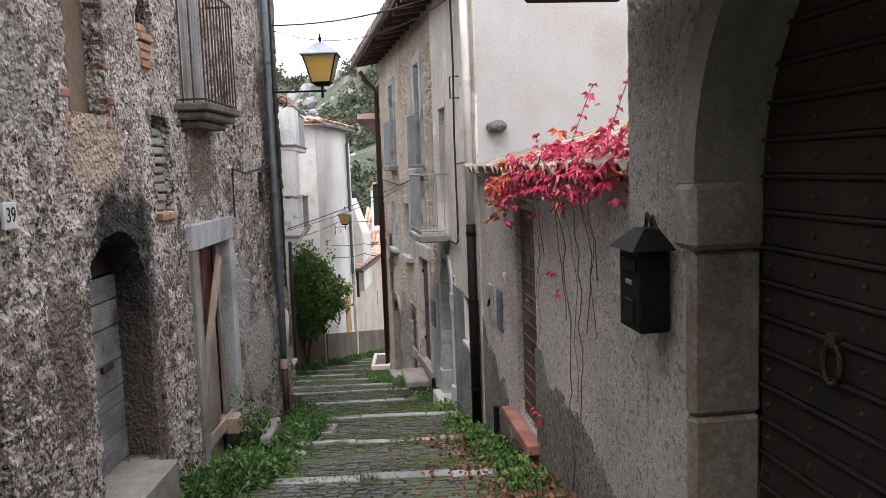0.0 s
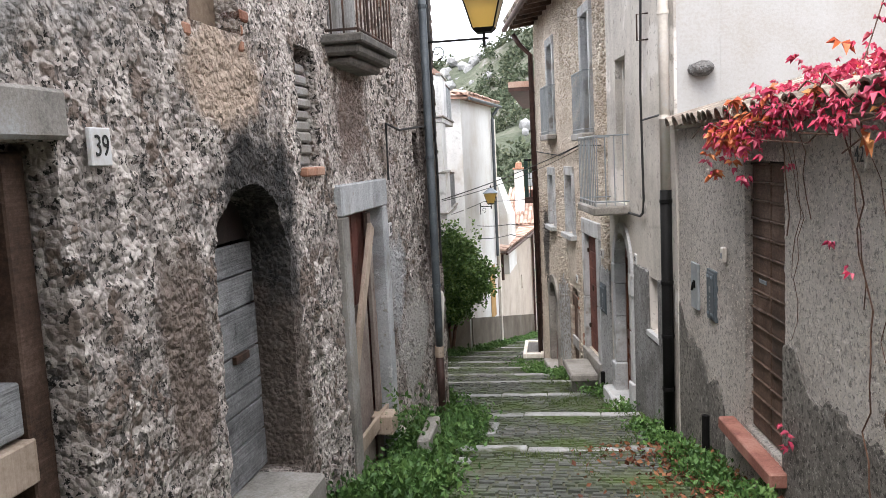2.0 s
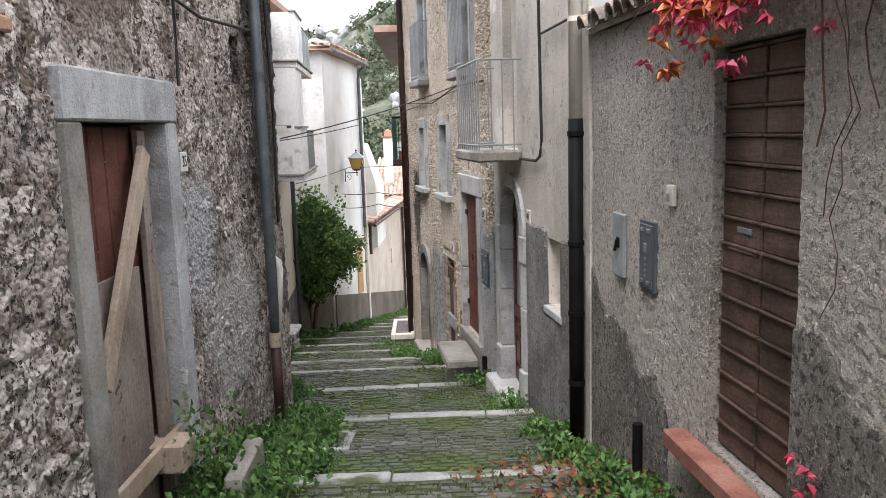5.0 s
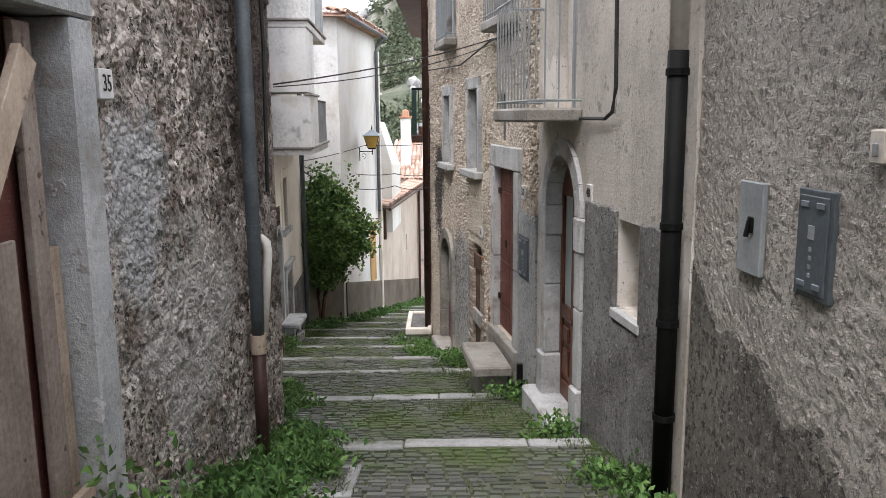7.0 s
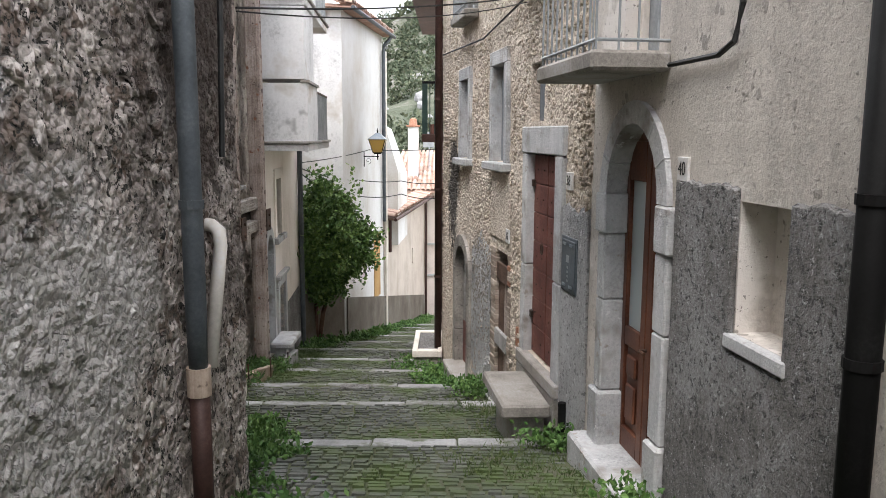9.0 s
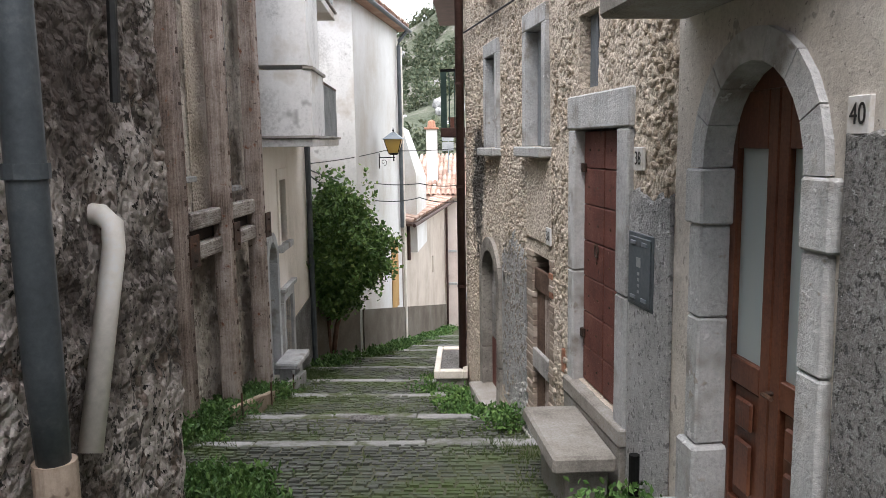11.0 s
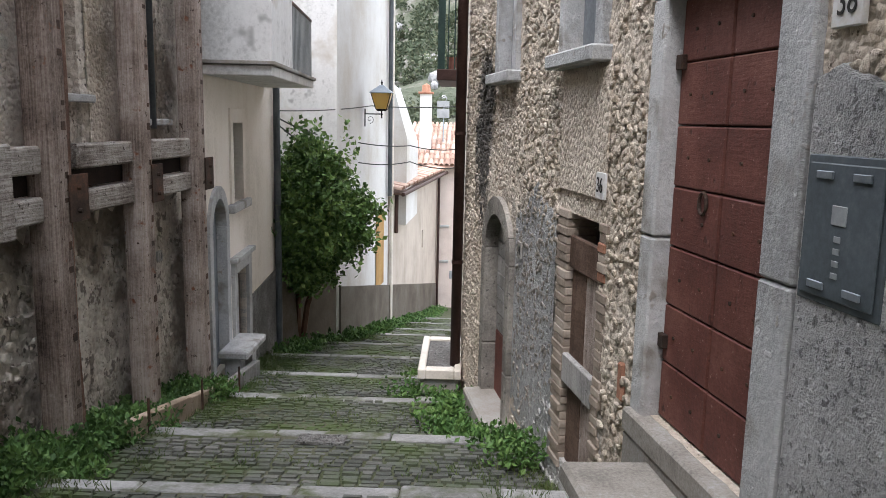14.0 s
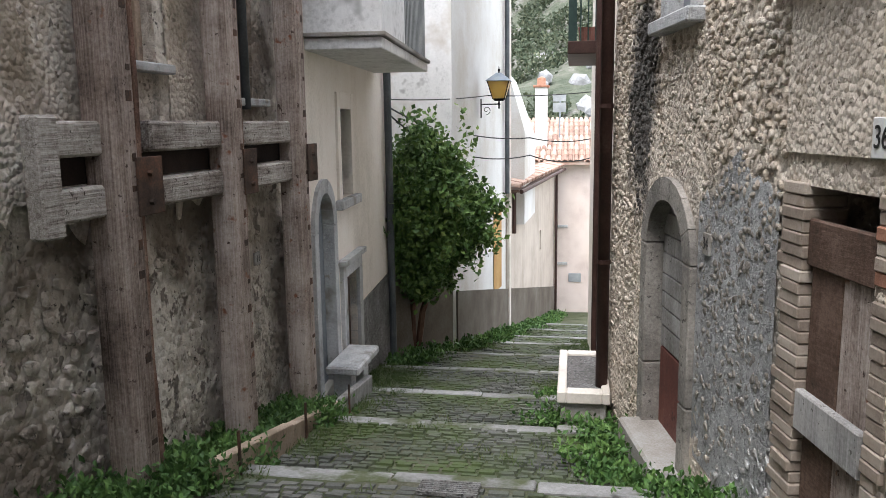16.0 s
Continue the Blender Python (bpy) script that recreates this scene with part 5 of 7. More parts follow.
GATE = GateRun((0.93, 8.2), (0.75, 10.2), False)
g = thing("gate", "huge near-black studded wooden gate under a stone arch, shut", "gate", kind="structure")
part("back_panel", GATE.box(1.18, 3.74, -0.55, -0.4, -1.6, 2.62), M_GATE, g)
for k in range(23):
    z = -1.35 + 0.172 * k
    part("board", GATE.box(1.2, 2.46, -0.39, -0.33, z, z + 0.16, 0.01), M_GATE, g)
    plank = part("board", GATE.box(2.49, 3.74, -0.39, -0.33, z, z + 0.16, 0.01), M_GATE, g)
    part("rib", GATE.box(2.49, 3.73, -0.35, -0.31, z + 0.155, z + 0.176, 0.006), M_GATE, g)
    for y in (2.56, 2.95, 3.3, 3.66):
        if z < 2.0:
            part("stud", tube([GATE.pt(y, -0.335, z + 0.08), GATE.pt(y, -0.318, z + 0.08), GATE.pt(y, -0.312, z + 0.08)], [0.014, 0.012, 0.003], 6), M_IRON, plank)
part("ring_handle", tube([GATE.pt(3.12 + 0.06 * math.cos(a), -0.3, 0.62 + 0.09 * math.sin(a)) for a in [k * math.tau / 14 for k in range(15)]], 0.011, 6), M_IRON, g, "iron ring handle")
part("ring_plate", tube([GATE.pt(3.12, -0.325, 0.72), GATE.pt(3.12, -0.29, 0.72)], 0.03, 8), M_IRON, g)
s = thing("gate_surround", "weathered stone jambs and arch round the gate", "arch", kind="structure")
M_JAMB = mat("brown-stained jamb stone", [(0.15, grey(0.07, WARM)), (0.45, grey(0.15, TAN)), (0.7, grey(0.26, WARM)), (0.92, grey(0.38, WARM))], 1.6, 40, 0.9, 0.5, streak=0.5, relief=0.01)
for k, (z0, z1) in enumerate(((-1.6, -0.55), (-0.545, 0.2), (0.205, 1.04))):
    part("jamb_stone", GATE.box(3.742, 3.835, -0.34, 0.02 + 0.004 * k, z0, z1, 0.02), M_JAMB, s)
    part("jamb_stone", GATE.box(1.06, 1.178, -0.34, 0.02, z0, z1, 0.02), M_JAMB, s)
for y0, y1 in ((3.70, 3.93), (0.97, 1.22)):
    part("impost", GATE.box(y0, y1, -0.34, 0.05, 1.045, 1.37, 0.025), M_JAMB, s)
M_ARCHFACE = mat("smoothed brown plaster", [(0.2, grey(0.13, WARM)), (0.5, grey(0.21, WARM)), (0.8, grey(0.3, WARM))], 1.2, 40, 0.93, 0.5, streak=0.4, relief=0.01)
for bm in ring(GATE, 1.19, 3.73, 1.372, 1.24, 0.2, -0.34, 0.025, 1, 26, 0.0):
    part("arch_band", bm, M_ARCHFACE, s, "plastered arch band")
# Only the far end is known; the unseen length is added to shade the gate.
tagged(part("gate_canopy", GATE.box(-0.6, 4.71, 0.03, 0.62, 2.42, 2.52, 0.02), M_BLACK), "dark metal canopy, its unseen length added to shade the gate", "canopy", kind="structure")

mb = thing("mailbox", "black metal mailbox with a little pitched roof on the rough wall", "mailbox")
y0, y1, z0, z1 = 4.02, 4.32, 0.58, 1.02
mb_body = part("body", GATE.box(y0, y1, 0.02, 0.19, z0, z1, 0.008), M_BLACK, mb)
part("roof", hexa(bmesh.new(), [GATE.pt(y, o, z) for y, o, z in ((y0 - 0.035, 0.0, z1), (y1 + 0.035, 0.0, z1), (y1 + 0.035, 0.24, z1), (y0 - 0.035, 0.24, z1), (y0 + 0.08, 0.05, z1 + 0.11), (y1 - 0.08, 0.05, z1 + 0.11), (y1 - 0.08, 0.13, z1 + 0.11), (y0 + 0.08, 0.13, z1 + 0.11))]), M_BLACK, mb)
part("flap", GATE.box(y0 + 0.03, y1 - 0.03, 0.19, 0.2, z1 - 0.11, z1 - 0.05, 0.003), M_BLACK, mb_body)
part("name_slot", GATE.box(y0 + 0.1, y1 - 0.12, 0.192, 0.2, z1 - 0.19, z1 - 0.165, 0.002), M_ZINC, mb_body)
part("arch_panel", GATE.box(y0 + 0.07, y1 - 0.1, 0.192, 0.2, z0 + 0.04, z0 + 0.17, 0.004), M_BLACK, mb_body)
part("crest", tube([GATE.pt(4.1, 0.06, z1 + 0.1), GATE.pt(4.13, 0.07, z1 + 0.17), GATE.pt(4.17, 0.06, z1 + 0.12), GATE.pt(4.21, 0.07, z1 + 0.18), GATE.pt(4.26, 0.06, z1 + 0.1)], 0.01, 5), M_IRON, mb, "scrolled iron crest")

# ---- low house: roof, door 42, boxes ----
part_lean = thing("roof_lean_to", "lichened half-round clay tiles on a lean-to roof", "roof", kind="structure")
part("deck", hexa(bmesh.new(), [RA.pt(y, o, z) for y, o, z in ((3.94, 0.05, 1.36), (10.19, 0.05, 1.36), (10.19, -6.0, 2.9), (3.94, -6.0, 2.9), (3.94, 0.05, 1.4), (10.19, 0.05, 1.4), (10.19, -6.0, 2.94), (3.94, -6.0, 2.94))]), M_MOSSTILE, part_lean)
rg = random.Random(3)
for i in range(31):
    y = 4.02 + 0.2 * i
    for j in range(7):
        a, b = 0.13 - 0.36 * j + rg.uniform(-0.03, 0.03), 0.13 - 0.36 * (j + 1.2)
        w = rg.uniform(-0.012, 0.012)
        part("roof_tile", cover_tile(RA.pt(y + w, a, 1.40 + 0.25 * (0.13 - a)), RA.pt(y, b, 1.42 + 0.25 * (0.13 - b)), 0.095), M_MOSSTILE, part_lean)
    if i < 30:
        part("roof_tile", hexa(bmesh.new(), [RA.pt(yy, o, z) for yy, o, z in ((y + 0.07, 0.11, 1.385), (y + 0.13, 0.11, 1.385), (y + 0.13, -0.6, 1.55), (y + 0.07, -0.6, 1.55), (y + 0.05, 0.11, 1.41), (y + 0.15, 0.11, 1.41), (y + 0.15, -0.6, 1.575), (y + 0.05, -0.6, 1.575))]), M_MOSSTILE, part_lean)

d = thing("door_42", "brown plank door with raised mouldings and two pull handles, shut", "door", kind="structure")
part("back_panel", RA.box(7.2, 8.03, -0.4, -0.2, -1.12, 1.05), M_DARK, d)
for k in range(15):
    z = -1.11 + 0.143 * k
    for a, b in ((7.21, 7.6), (7.62, 8.02)):
        part("board", RA.box(a, b, -0.1, -0.06, z, z + 0.125, 0.006), M_WOODBROWN, d)
        part("moulding", RA.box(a, b, -0.09, -0.045, z + 0.126, z + 0.142, 0.004), M_WOODBROWN, d)
for z in (-0.12, 0.0):
    part("pull_handle", tube([RA.pt(7.66, -0.06, z), RA.pt(7.7, -0.01, z + 0.02), RA.pt(7.84, -0.01, z + 0.02), RA.pt(7.88, -0.06, z)], 0.009, 6), M_IRON, d)
part("letter_slot", RA.box(7.7, 7.85, -0.06, -0.052, 0.1, 0.13, 0.002), M_ZINC, d)
tagged(part("sill_42", RA.box(7.1, 8.35, -0.12, 0.13, -1.26, -1.15, 0.012), M_SILLRED), "worn terracotta-red doorstep slab", "doorstep", kind="structure")
number_plate("42", RA, 6.06, 1.1, 0.15, 0.16, M_ROUGHCAST, M_INK)

t = thing("meter_box", "light grey plastic meter box with a dark latch", "meter box")
gdoor = part("door", RA.box(9.36, 9.6, 0.0, 0.03, -0.43, 0.03, 0.006), M_BOXGREY, t)
part("latch", RA.box(9.43, 9.48, 0.03, 0.045, -0.22, -0.14, 0.006), M_BLACK, gdoor)
part("spout", tube([RA.pt(9.455, 0.045, -0.16), RA.pt(9.455, 0.06, -0.24)], 0.012, 6), M_BLACK, t)


def meter_door(run, y0, y1, z0, z1, lift=0.0):
    t = thing("meter_cabinet", "slate-grey metal meter cabinet door set in the wall", "meter cabinet")
    part("frame", run.box(y0, y1, -0.02, lift + 0.02, z0, z1, 0.004), M_BOXBLUE, t)
    leaf_ = part("door", run.box(y0 + 0.025, y1 - 0.025, lift + 0.02, lift + 0.03, z0 + 0.025, z1 - 0.025, 0.004), M_BOXBLUE, t)
    w = (y1 - y0)
    for f in (0.18, 0.62):
        for z in (z0 + 0.05, z1 - 0.075):
            part("hinge", run.box(y0 + f * w, y0 + (f + 0.2) * w, lift + 0.03, lift + 0.038, z, z + 0.025, 0.002), M_ZINC, leaf_)
    part("badge", run.box(y0 + 0.42 * w, y0 + 0.6 * w, lift + 0.03, lift + 0.034, z0 + 0.55 * (z1 - z0), z0 + 0.68 * (z1 - z0), 0.002), M_BOXGREY, leaf_)
    for k in range(4):
        part("mark", run.box(y0 + 0.47 * w, y0 + 0.55 * w, lift + 0.03, lift + 0.033, z0 + (0.2 + 0.08 * k) * (z1 - z0), z0 + (0.24 + 0.08 * k) * (z1 - z0), 0.001), M_BOXGREY, leaf_)
    return t


meter_door(RA, 8.79, 9.06, -0.43, 0.04)
t = thing("doorbell", "small white doorbell unit on the rough-cast wall", "doorbell")
part("case", RA.box(8.49, 8.58, 0.0, 0.035, 0.17, 0.3, 0.008), M_PVC, t)
part("button", RA.box(8.52, 8.55, 0.035, 0.045, 0.2, 0.25, 0.004), M_BOXGREY, t)


def jagged_patch(name, label, run, ya, yb, top_a, top_b, low, out, material, seed, wob=0.05):
    """A thin layer on a wall with a broken upper edge that runs from top_a to top_b."""
    n = max(8, round((yb - ya) / 0.04))
    rg = np.random.default_rng(seed)
    bm = bmesh.new()
    rows = []
    for k in range(n + 1):
        f = k / n
        y = ya + (yb - ya) * f
        z = top_a + (top_b - top_a) * f + wob * (2 * float(fbm(np.array([y / 0.35]), np.array([seed * 1.7]), seed, 4)[0]) - 1) + rg.normal(0, 0.006)
        rows.append([bm.verts.new(run.pt(y, o, zz)) for o, zz in ((0.0, low), (out, low), (out, z - 0.015), (0.0, z))])
    for p, q in zip(rows, rows[1:]):
        for i in range(3):
            bm.faces.new((p[i], q[i], q[i + 1], p[i + 1]))
    bm.faces.new(rows[0])
    bm.faces.new(rows[-1][::-1])
    return tagged(part(name, bm, material), label, "plaster patch", kind="structure")


M_LIME = mat("flaking cream limewash", [(0.2, grey(0.36, TAN)), (0.5, grey(0.54, (1.15, 1, 0.84))), (0.8, grey(0.66, (1.1, 1, 0.88)))], 0.9, 40, 0.93, 1.0, cell=26, cell_mix=0.15, streak=0.6, relief=0.03, spot=(grey(0.26, TAN), 0.8, 0.54, 0.64), pits=[(7, 0.64, 0.7, grey(0.25, TAN))])
jagged_patch("plaster_upper", "flaking cream plaster high on the propped wall", LB, 12.25, 17.45, -1.0, -1.6, 3.75, 0.01, M_LIME, 21, 1.0)
jagged_patch("plaster_upper", "flaking cream plaster high on the propped wall", LB, 18.42, 19.3, -1.7, -1.9, 3.75, 0.016, M_LIME, 22, 0.5)
jagged_patch("dado_low", "dark exposed roughcast at the wall's foot", RA, 8.57, 10.18, -1.15, -0.5, -3.0, 0.012, M_EXPOSED, 3, 0.3)
jagged_patch("dado_low_near", "dark exposed roughcast at the wall's foot", RA, 4.3, 7.19, -0.72, -0.3, -2.4, 0.012, M_EXPOSED, 4, 0.25)
jagged_patch("cement_patch", "grey cement render round the meter cabinet", R2, 13.66, 14.28, -0.62, -0.7, -3.6, 0.028, M_CEMENT, 5, 0.25)
# Added thin layer greys the rubble stones, which show through it.
jagged_patch("cement_patch", "thin grey layer added to grey the rubble stones", R2, 17.15, 18.32, -1.5, -1.75, -3.4, 0.005, M_CEMENT, 6, 0.6)
jagged_patch("ochre_patch", "smooth ochre plaster under the upper window", R2, 16.2, 17.1, -0.52, -0.52, -1.3, 0.012, M_MORTAR, 7, 0.01)
for run, y, h in ((RA, 8.85, 0.42), (R2, 13.95, 0.4)):
    bm = tube([run.pt(y, 0.1, lane_z(y) - 0.1), run.pt(y, 0.1, lane_z(y) + h)], 0.035, 8)
    tagged(part("drain_stub", bm, M_BLACK), "short black pipe stub standing by the wall", "pipe")

# ---- tall house, plastered part ----
downpipe("downpipe_right_upper", "cream painted downpipe at the corner of the tall house", [R1.pt(10.32, 0.08, 4.3), R1.pt(10.32, 0.08, 3.3), R1.pt(10.28, 0.08, 3.1), R1.pt(10.28, 0.08, 0.7)], 0.055, M_PVC, [R1.pt(10.28, 0.08, z) for z in (2.6, 1.5)])
downpipe("downpipe_right_lower", "black lower length of the corner downpipe", [R1.pt(10.28, 0.08, 0.72), R1.pt(10.28, 0.08, -2.2)], 0.062, M_BLACK, [R1.pt(10.28, 0.08, z) for z in (0.6, -0.3, -0.9, -1.5)])
vb = bmesh.new()
bmesh.ops.create_icosphere(vb, subdivisions=2, radius=1.0)
for v in vb.verts:
    k = 1 + 0.2 * noise.noise(v.co * 2.0)
    v.co = Vector((1.0, 10.17, 1.98)) + Vector((v.co.x * 0.14 * k, v.co.y * 0.12 * k, v.co.z * 0.085 * k))
tagged(part("corbel_stone", vb, M_DADO), "dark lichened corbel stone sticking out of the white wall", "stone")

d = thing("door_40", "varnished brown double door with frosted glass under a stone arch, shut", "door", kind="structure")
part("back_panel", R1.box(12.3, 13.25, -0.48, -0.36, -2.45, -0.06), M_DARK, d)
for a, b in ((12.3, 12.77), (12.78, 13.25)):
    for y0, y1, z0, z1 in ((a, a + 0.09, -2.42, -0.12), (b - 0.09, b, -2.42, -0.12), (a + 0.09, b - 0.09, -2.42, -2.25), (a + 0.09, b - 0.09, -1.62, -1.48), (a + 0.09, b - 0.09, -0.4, -0.12)):
        part("stile", R1.box(y0, y1, -0.18, -0.12, z0, z1, 0.006), M_VARNISH, d)
    part("panel", R1.box(a + 0.1, b - 0.1, -0.17, -0.14, -2.25, -1.62, 0.02), M_VARNISH, d)
    part("panel_raised", R1.box(a + 0.15, b - 0.15, -0.14, -0.115, -2.18, -1.9, 0.015), M_VARNISH, d)
    part("panel_raised", R1.box(a + 0.15, b - 0.15, -0.14, -0.115, -1.84, -1.68, 0.015), M_VARNISH, d)
    part("glass_pane", R1.box(a + 0.09, b - 0.09, -0.165, -0.15, -1.48, -0.4), M_FROST, d, "frosted glass pane")
part("handle", tube([R1.pt(12.74, -0.12, -1.56), R1.pt(12.74, -0.07, -1.56), R1.pt(12.66, -0.07, -1.56)], 0.012, 6), M_IRON, d)
part("fan_board", R1.box(12.3, 13.25, -0.2, -0.13, -0.118, 0.06), M_VARNISH, d)
s = thing("arch_40", "grey limestone arch and jambs round the brown door", "arch", kind="structure")
for bm in ring(R1, 12.3, 13.22, -0.5, 0.5, 0.15, -0.24, 0.04, 7):
    part("voussoir", bm, M_SURROUND, s)
for a, b, c in ((12.12, 12.298, 12.06), (13.222, 13.37, 13.25)):
    for z0, z1 in ((-2.0, -1.3), (-1.295, -0.8)):
        part("jamb_stone", R1.box(a, b, -0.24, 0.04, z0, z1, 0.012), M_SURROUND, s)
    part("impost", R1.box(a - 0.03, b + (0.0 if a < 13 else 0.03), -0.24, 0.055, -0.795, -0.503, 0.012), M_SURROUND, s)
    part("plinth", R1.box(a - 0.04, b + (0.0 if a < 13 else 0.04), -0.24, 0.07, -2.9, -2.005, 0.015), M_SURROUND, s)
tagged(part("doorstep_40", R1.box(12.05, 13.5, -0.24, 0.2, -2.75, -2.42, 0.02), M_SURROUND), "chipped pale stone doorstep", "doorstep", kind="structure")
number_plate("40", R1, 12.0, -0.27, 0.13, 0.14, M_ENAMEL, M_INK)

n_ = thing("niche", "plastered pale niche with a stone sill in the dado", "niche", kind="structure")
part("back_panel", R1.box(10.88, 11.36, -0.3, -0.2, -1.07, -0.4), M_GREYPLASTER, n_)
part("sill", R1.box(10.84, 11.4, -0.2, 0.04, -1.15, -1.072, 0.01), M_SURROUND, n_)
jagged_patch("dado_plaster", "grey rough dado of the tall house", R1, 10.34, 10.875, -0.36, -0.36, -4.0, 0.03, M_DADO, 8, 0.03)
jagged_patch("dado_plaster", "grey rough dado of the tall house", R1, 11.365, 12.05, -0.33, -0.33, -4.0, 0.03, M_DADO, 9, 0.03)
jagged_patch("dado_plaster", "grey rough dado of the tall house", R1, 10.875, 11.365, -1.16, -1.16, -4.0, 0.03, M_DADO, 10, 0.0)


def bar_balcony(run, y0, y1, out, z, top, slab_mat, step=0.12, solid_ends=False):
    b = thing("balcony_right", "concrete balcony slab with slim iron bars", "balcony")
    part("slab", run.box(y0, y1, 0.0, out, z - 0.12, z, 0.02), slab_mat, b)
    n = round((y1 - y0 - 0.08) / step)
    for k in range(n + 1):
        y = y0 + 0.04 + (y1 - y0 - 0.08) * k / n
        part("bar", tube([run.pt(y, out - 0.04, z), run.pt(y, out - 0.04, top)], 0.008, 5), M_BOXGREY, b)
    for y in (y0 + 0.04, y1 - 0.04):
        for k in range(1, max(2, round(out / step))):
            part("bar", tube([run.pt(y, k * step - 0.04, z), run.pt(y, k * step - 0.04, top)], 0.008, 5), M_BOXGREY, b)
    for zz in (z + 0.06, top):
        part("rail", tube([run.pt(y0 + 0.04, 0, zz), run.pt(y0 + 0.04, out - 0.04, zz), run.pt(y1 - 0.04, out - 0.04, zz), run.pt(y1 - 0.04, 0, zz)], 0.012, 6), M_BOXGREY, b)
    return b


bar_balcony(R1, 12.25, 13.55, 0.5, 0.42, 1.37, M_CONCRETE)
d = thing("door_balcony_right", "pale grey balcony door, shut", "door", kind="structure")
part("leaf", R1.box(12.45, 13.05, -0.2, -0.15, 0.42, 2.42, 0.005), M_BOXGREY, d)
part("frame", R1.box(12.45, 12.5, -0.15, -0.1, 0.42, 2.42, 0.004), M_PVC, d)
part("frame", R1.box(13.0, 13.05, -0.15, -0.1, 0.42, 2.42, 0.004), M_PVC, d)
part("lintel", R1.box(12.4, 13.1, -0.2, 0.01, 2.422, 2.5, 0.004), M_GREYPLASTER, d)
cable("wall_cable", "thick cable running down the grey plaster front", [R1.pt(11.4, 0.05, 4.2), R1.pt(11.33, 0.05, 2.9), R1.pt(11.42, 0.05, 1.9), R1.pt(11.36, 0.05, 0.55), R1.pt(11.42, 0.05, 0.38), R1.pt(11.6, 0.04, 0.33), R1.pt(12.2, 0.04, 0.33)], 0.016)
cable("wall_cable", "cable along the grey plaster to the corner pipe", [R1.pt(11.36, 0.04, 1.52), R1.pt(10.3, 0.04, 1.55)], 0.012)
t = thing("iron_hook", "rusty iron hook bracket on the plaster", "hook")
part("hook", tube([R1.pt(11.2, 0.0, 2.75), R1.pt(11.25, 0.12, 2.75), R1.pt(11.25, 0.12, 2.45), R1.pt(11.2, 0.0, 2.45)], 0.012, 6), M_IRON, t)

# ---- tall house, stone part ----
d = thing("door_38", "faded oxide-red double plank door with iron studs, shut", "door", kind="structure")
part("back_panel", R2.box(14.51, 15.45, -0.4, -0.2, -2.32, -0.27), M_DARK, d)
for a, b in ((14.515, 14.972), (14.985, 15.445)):
    for k in range(7):
        z = -2.31 + 0.291 * k
        plank = part("board", R2.box(a, b, -0.1, -0.05, z, z + 0.285, 0.007), M_REDDOOR, d)
        for j in (0.12, 0.32):
            part("nail", tube([R2.pt(a + j + 0.02 * (k % 2), -0.052, z + 0.14), R2.pt(a + j + 0.02 * (k % 2), -0.043, z + 0.14)], 0.009, 6), M_IRON, plank)
    for z in (-1.95, -0.6):
        part("hinge", R2.box(a if a < 14.9 else b - 0.06, a + 0.06 if a < 14.9 else b, -0.05, -0.02, z, z + 0.07, 0.004), M_IRON, d)
part("ring_handle", tube([R2.pt(15.12 + 0.035 * math.cos(a), -0.04, -1.2 + 0.05 * math.sin(a)) for a in [k * math.tau / 12 for k in range(13)]], 0.008, 6), M_IRON, d, "iron ring")
s = thing("surround_38", "pale grey limestone frame round the red door", "door surround", kind="structure")
part("lintel", R2.box(14.28, 15.62, -0.3, 0.045, -0.262, 0.0, 0.012), M_SURROUND, s)
for a, b in ((14.3, 14.508), (15.452, 15.6)):
    part("jamb", R2.box(a, b, -0.3, 0.04, -1.4, -0.268, 0.012), M_SURROUND, s)
    part("jamb", R2.box(a, b, -0.3, 0.04, -2.55, -1.406, 0.012), M_SURROUND, s)
part("threshold", R2.box(14.28, 15.6, -0.3, 0.08, -2.45, -2.322, 0.012), M_CONCRETE, s)
part("step_block", R2.box(14.3, 15.6, 0.0, 0.07, -3.3, -2.452, 0.012), M_CONCRETE, s)
number_plate("38", R2, 14.17, -0.47, 0.15, 0.15, M_ENAMEL, M_INK)
meter_door(R2, 13.87, 14.27, -1.42, -0.94, 0.014)

t = thing("concrete_bench", "broken concrete bench slab below the red door", "bench")
part("seat", hexa(bmesh.new(), [(-0.55, 15.28, -2.6), (-0.42, 14.12, -2.58), (0.02, 14.15, -2.58), (-0.1, 15.3, -2.6), (-0.54, 15.26, -2.49), (-0.41, 14.13, -2.46), (0.02, 14.16, -2.46), (-0.1, 15.28, -2.49)], 0.02), M_CONCRETE, t)
part("support", hexa(bmesh.new(), [(-0.4, 15.1, -3.3), (-0.3, 14.3, -3.2), (-0.02, 14.3, -3.2), (-0.12, 15.1, -3.3), (-0.42, 15.15, -2.6), (-0.32, 14.25, -2.58), (-0.02, 14.25, -2.58), (-0.12, 15.15, -2.6)], 0.02), M_CONCRETE, t)


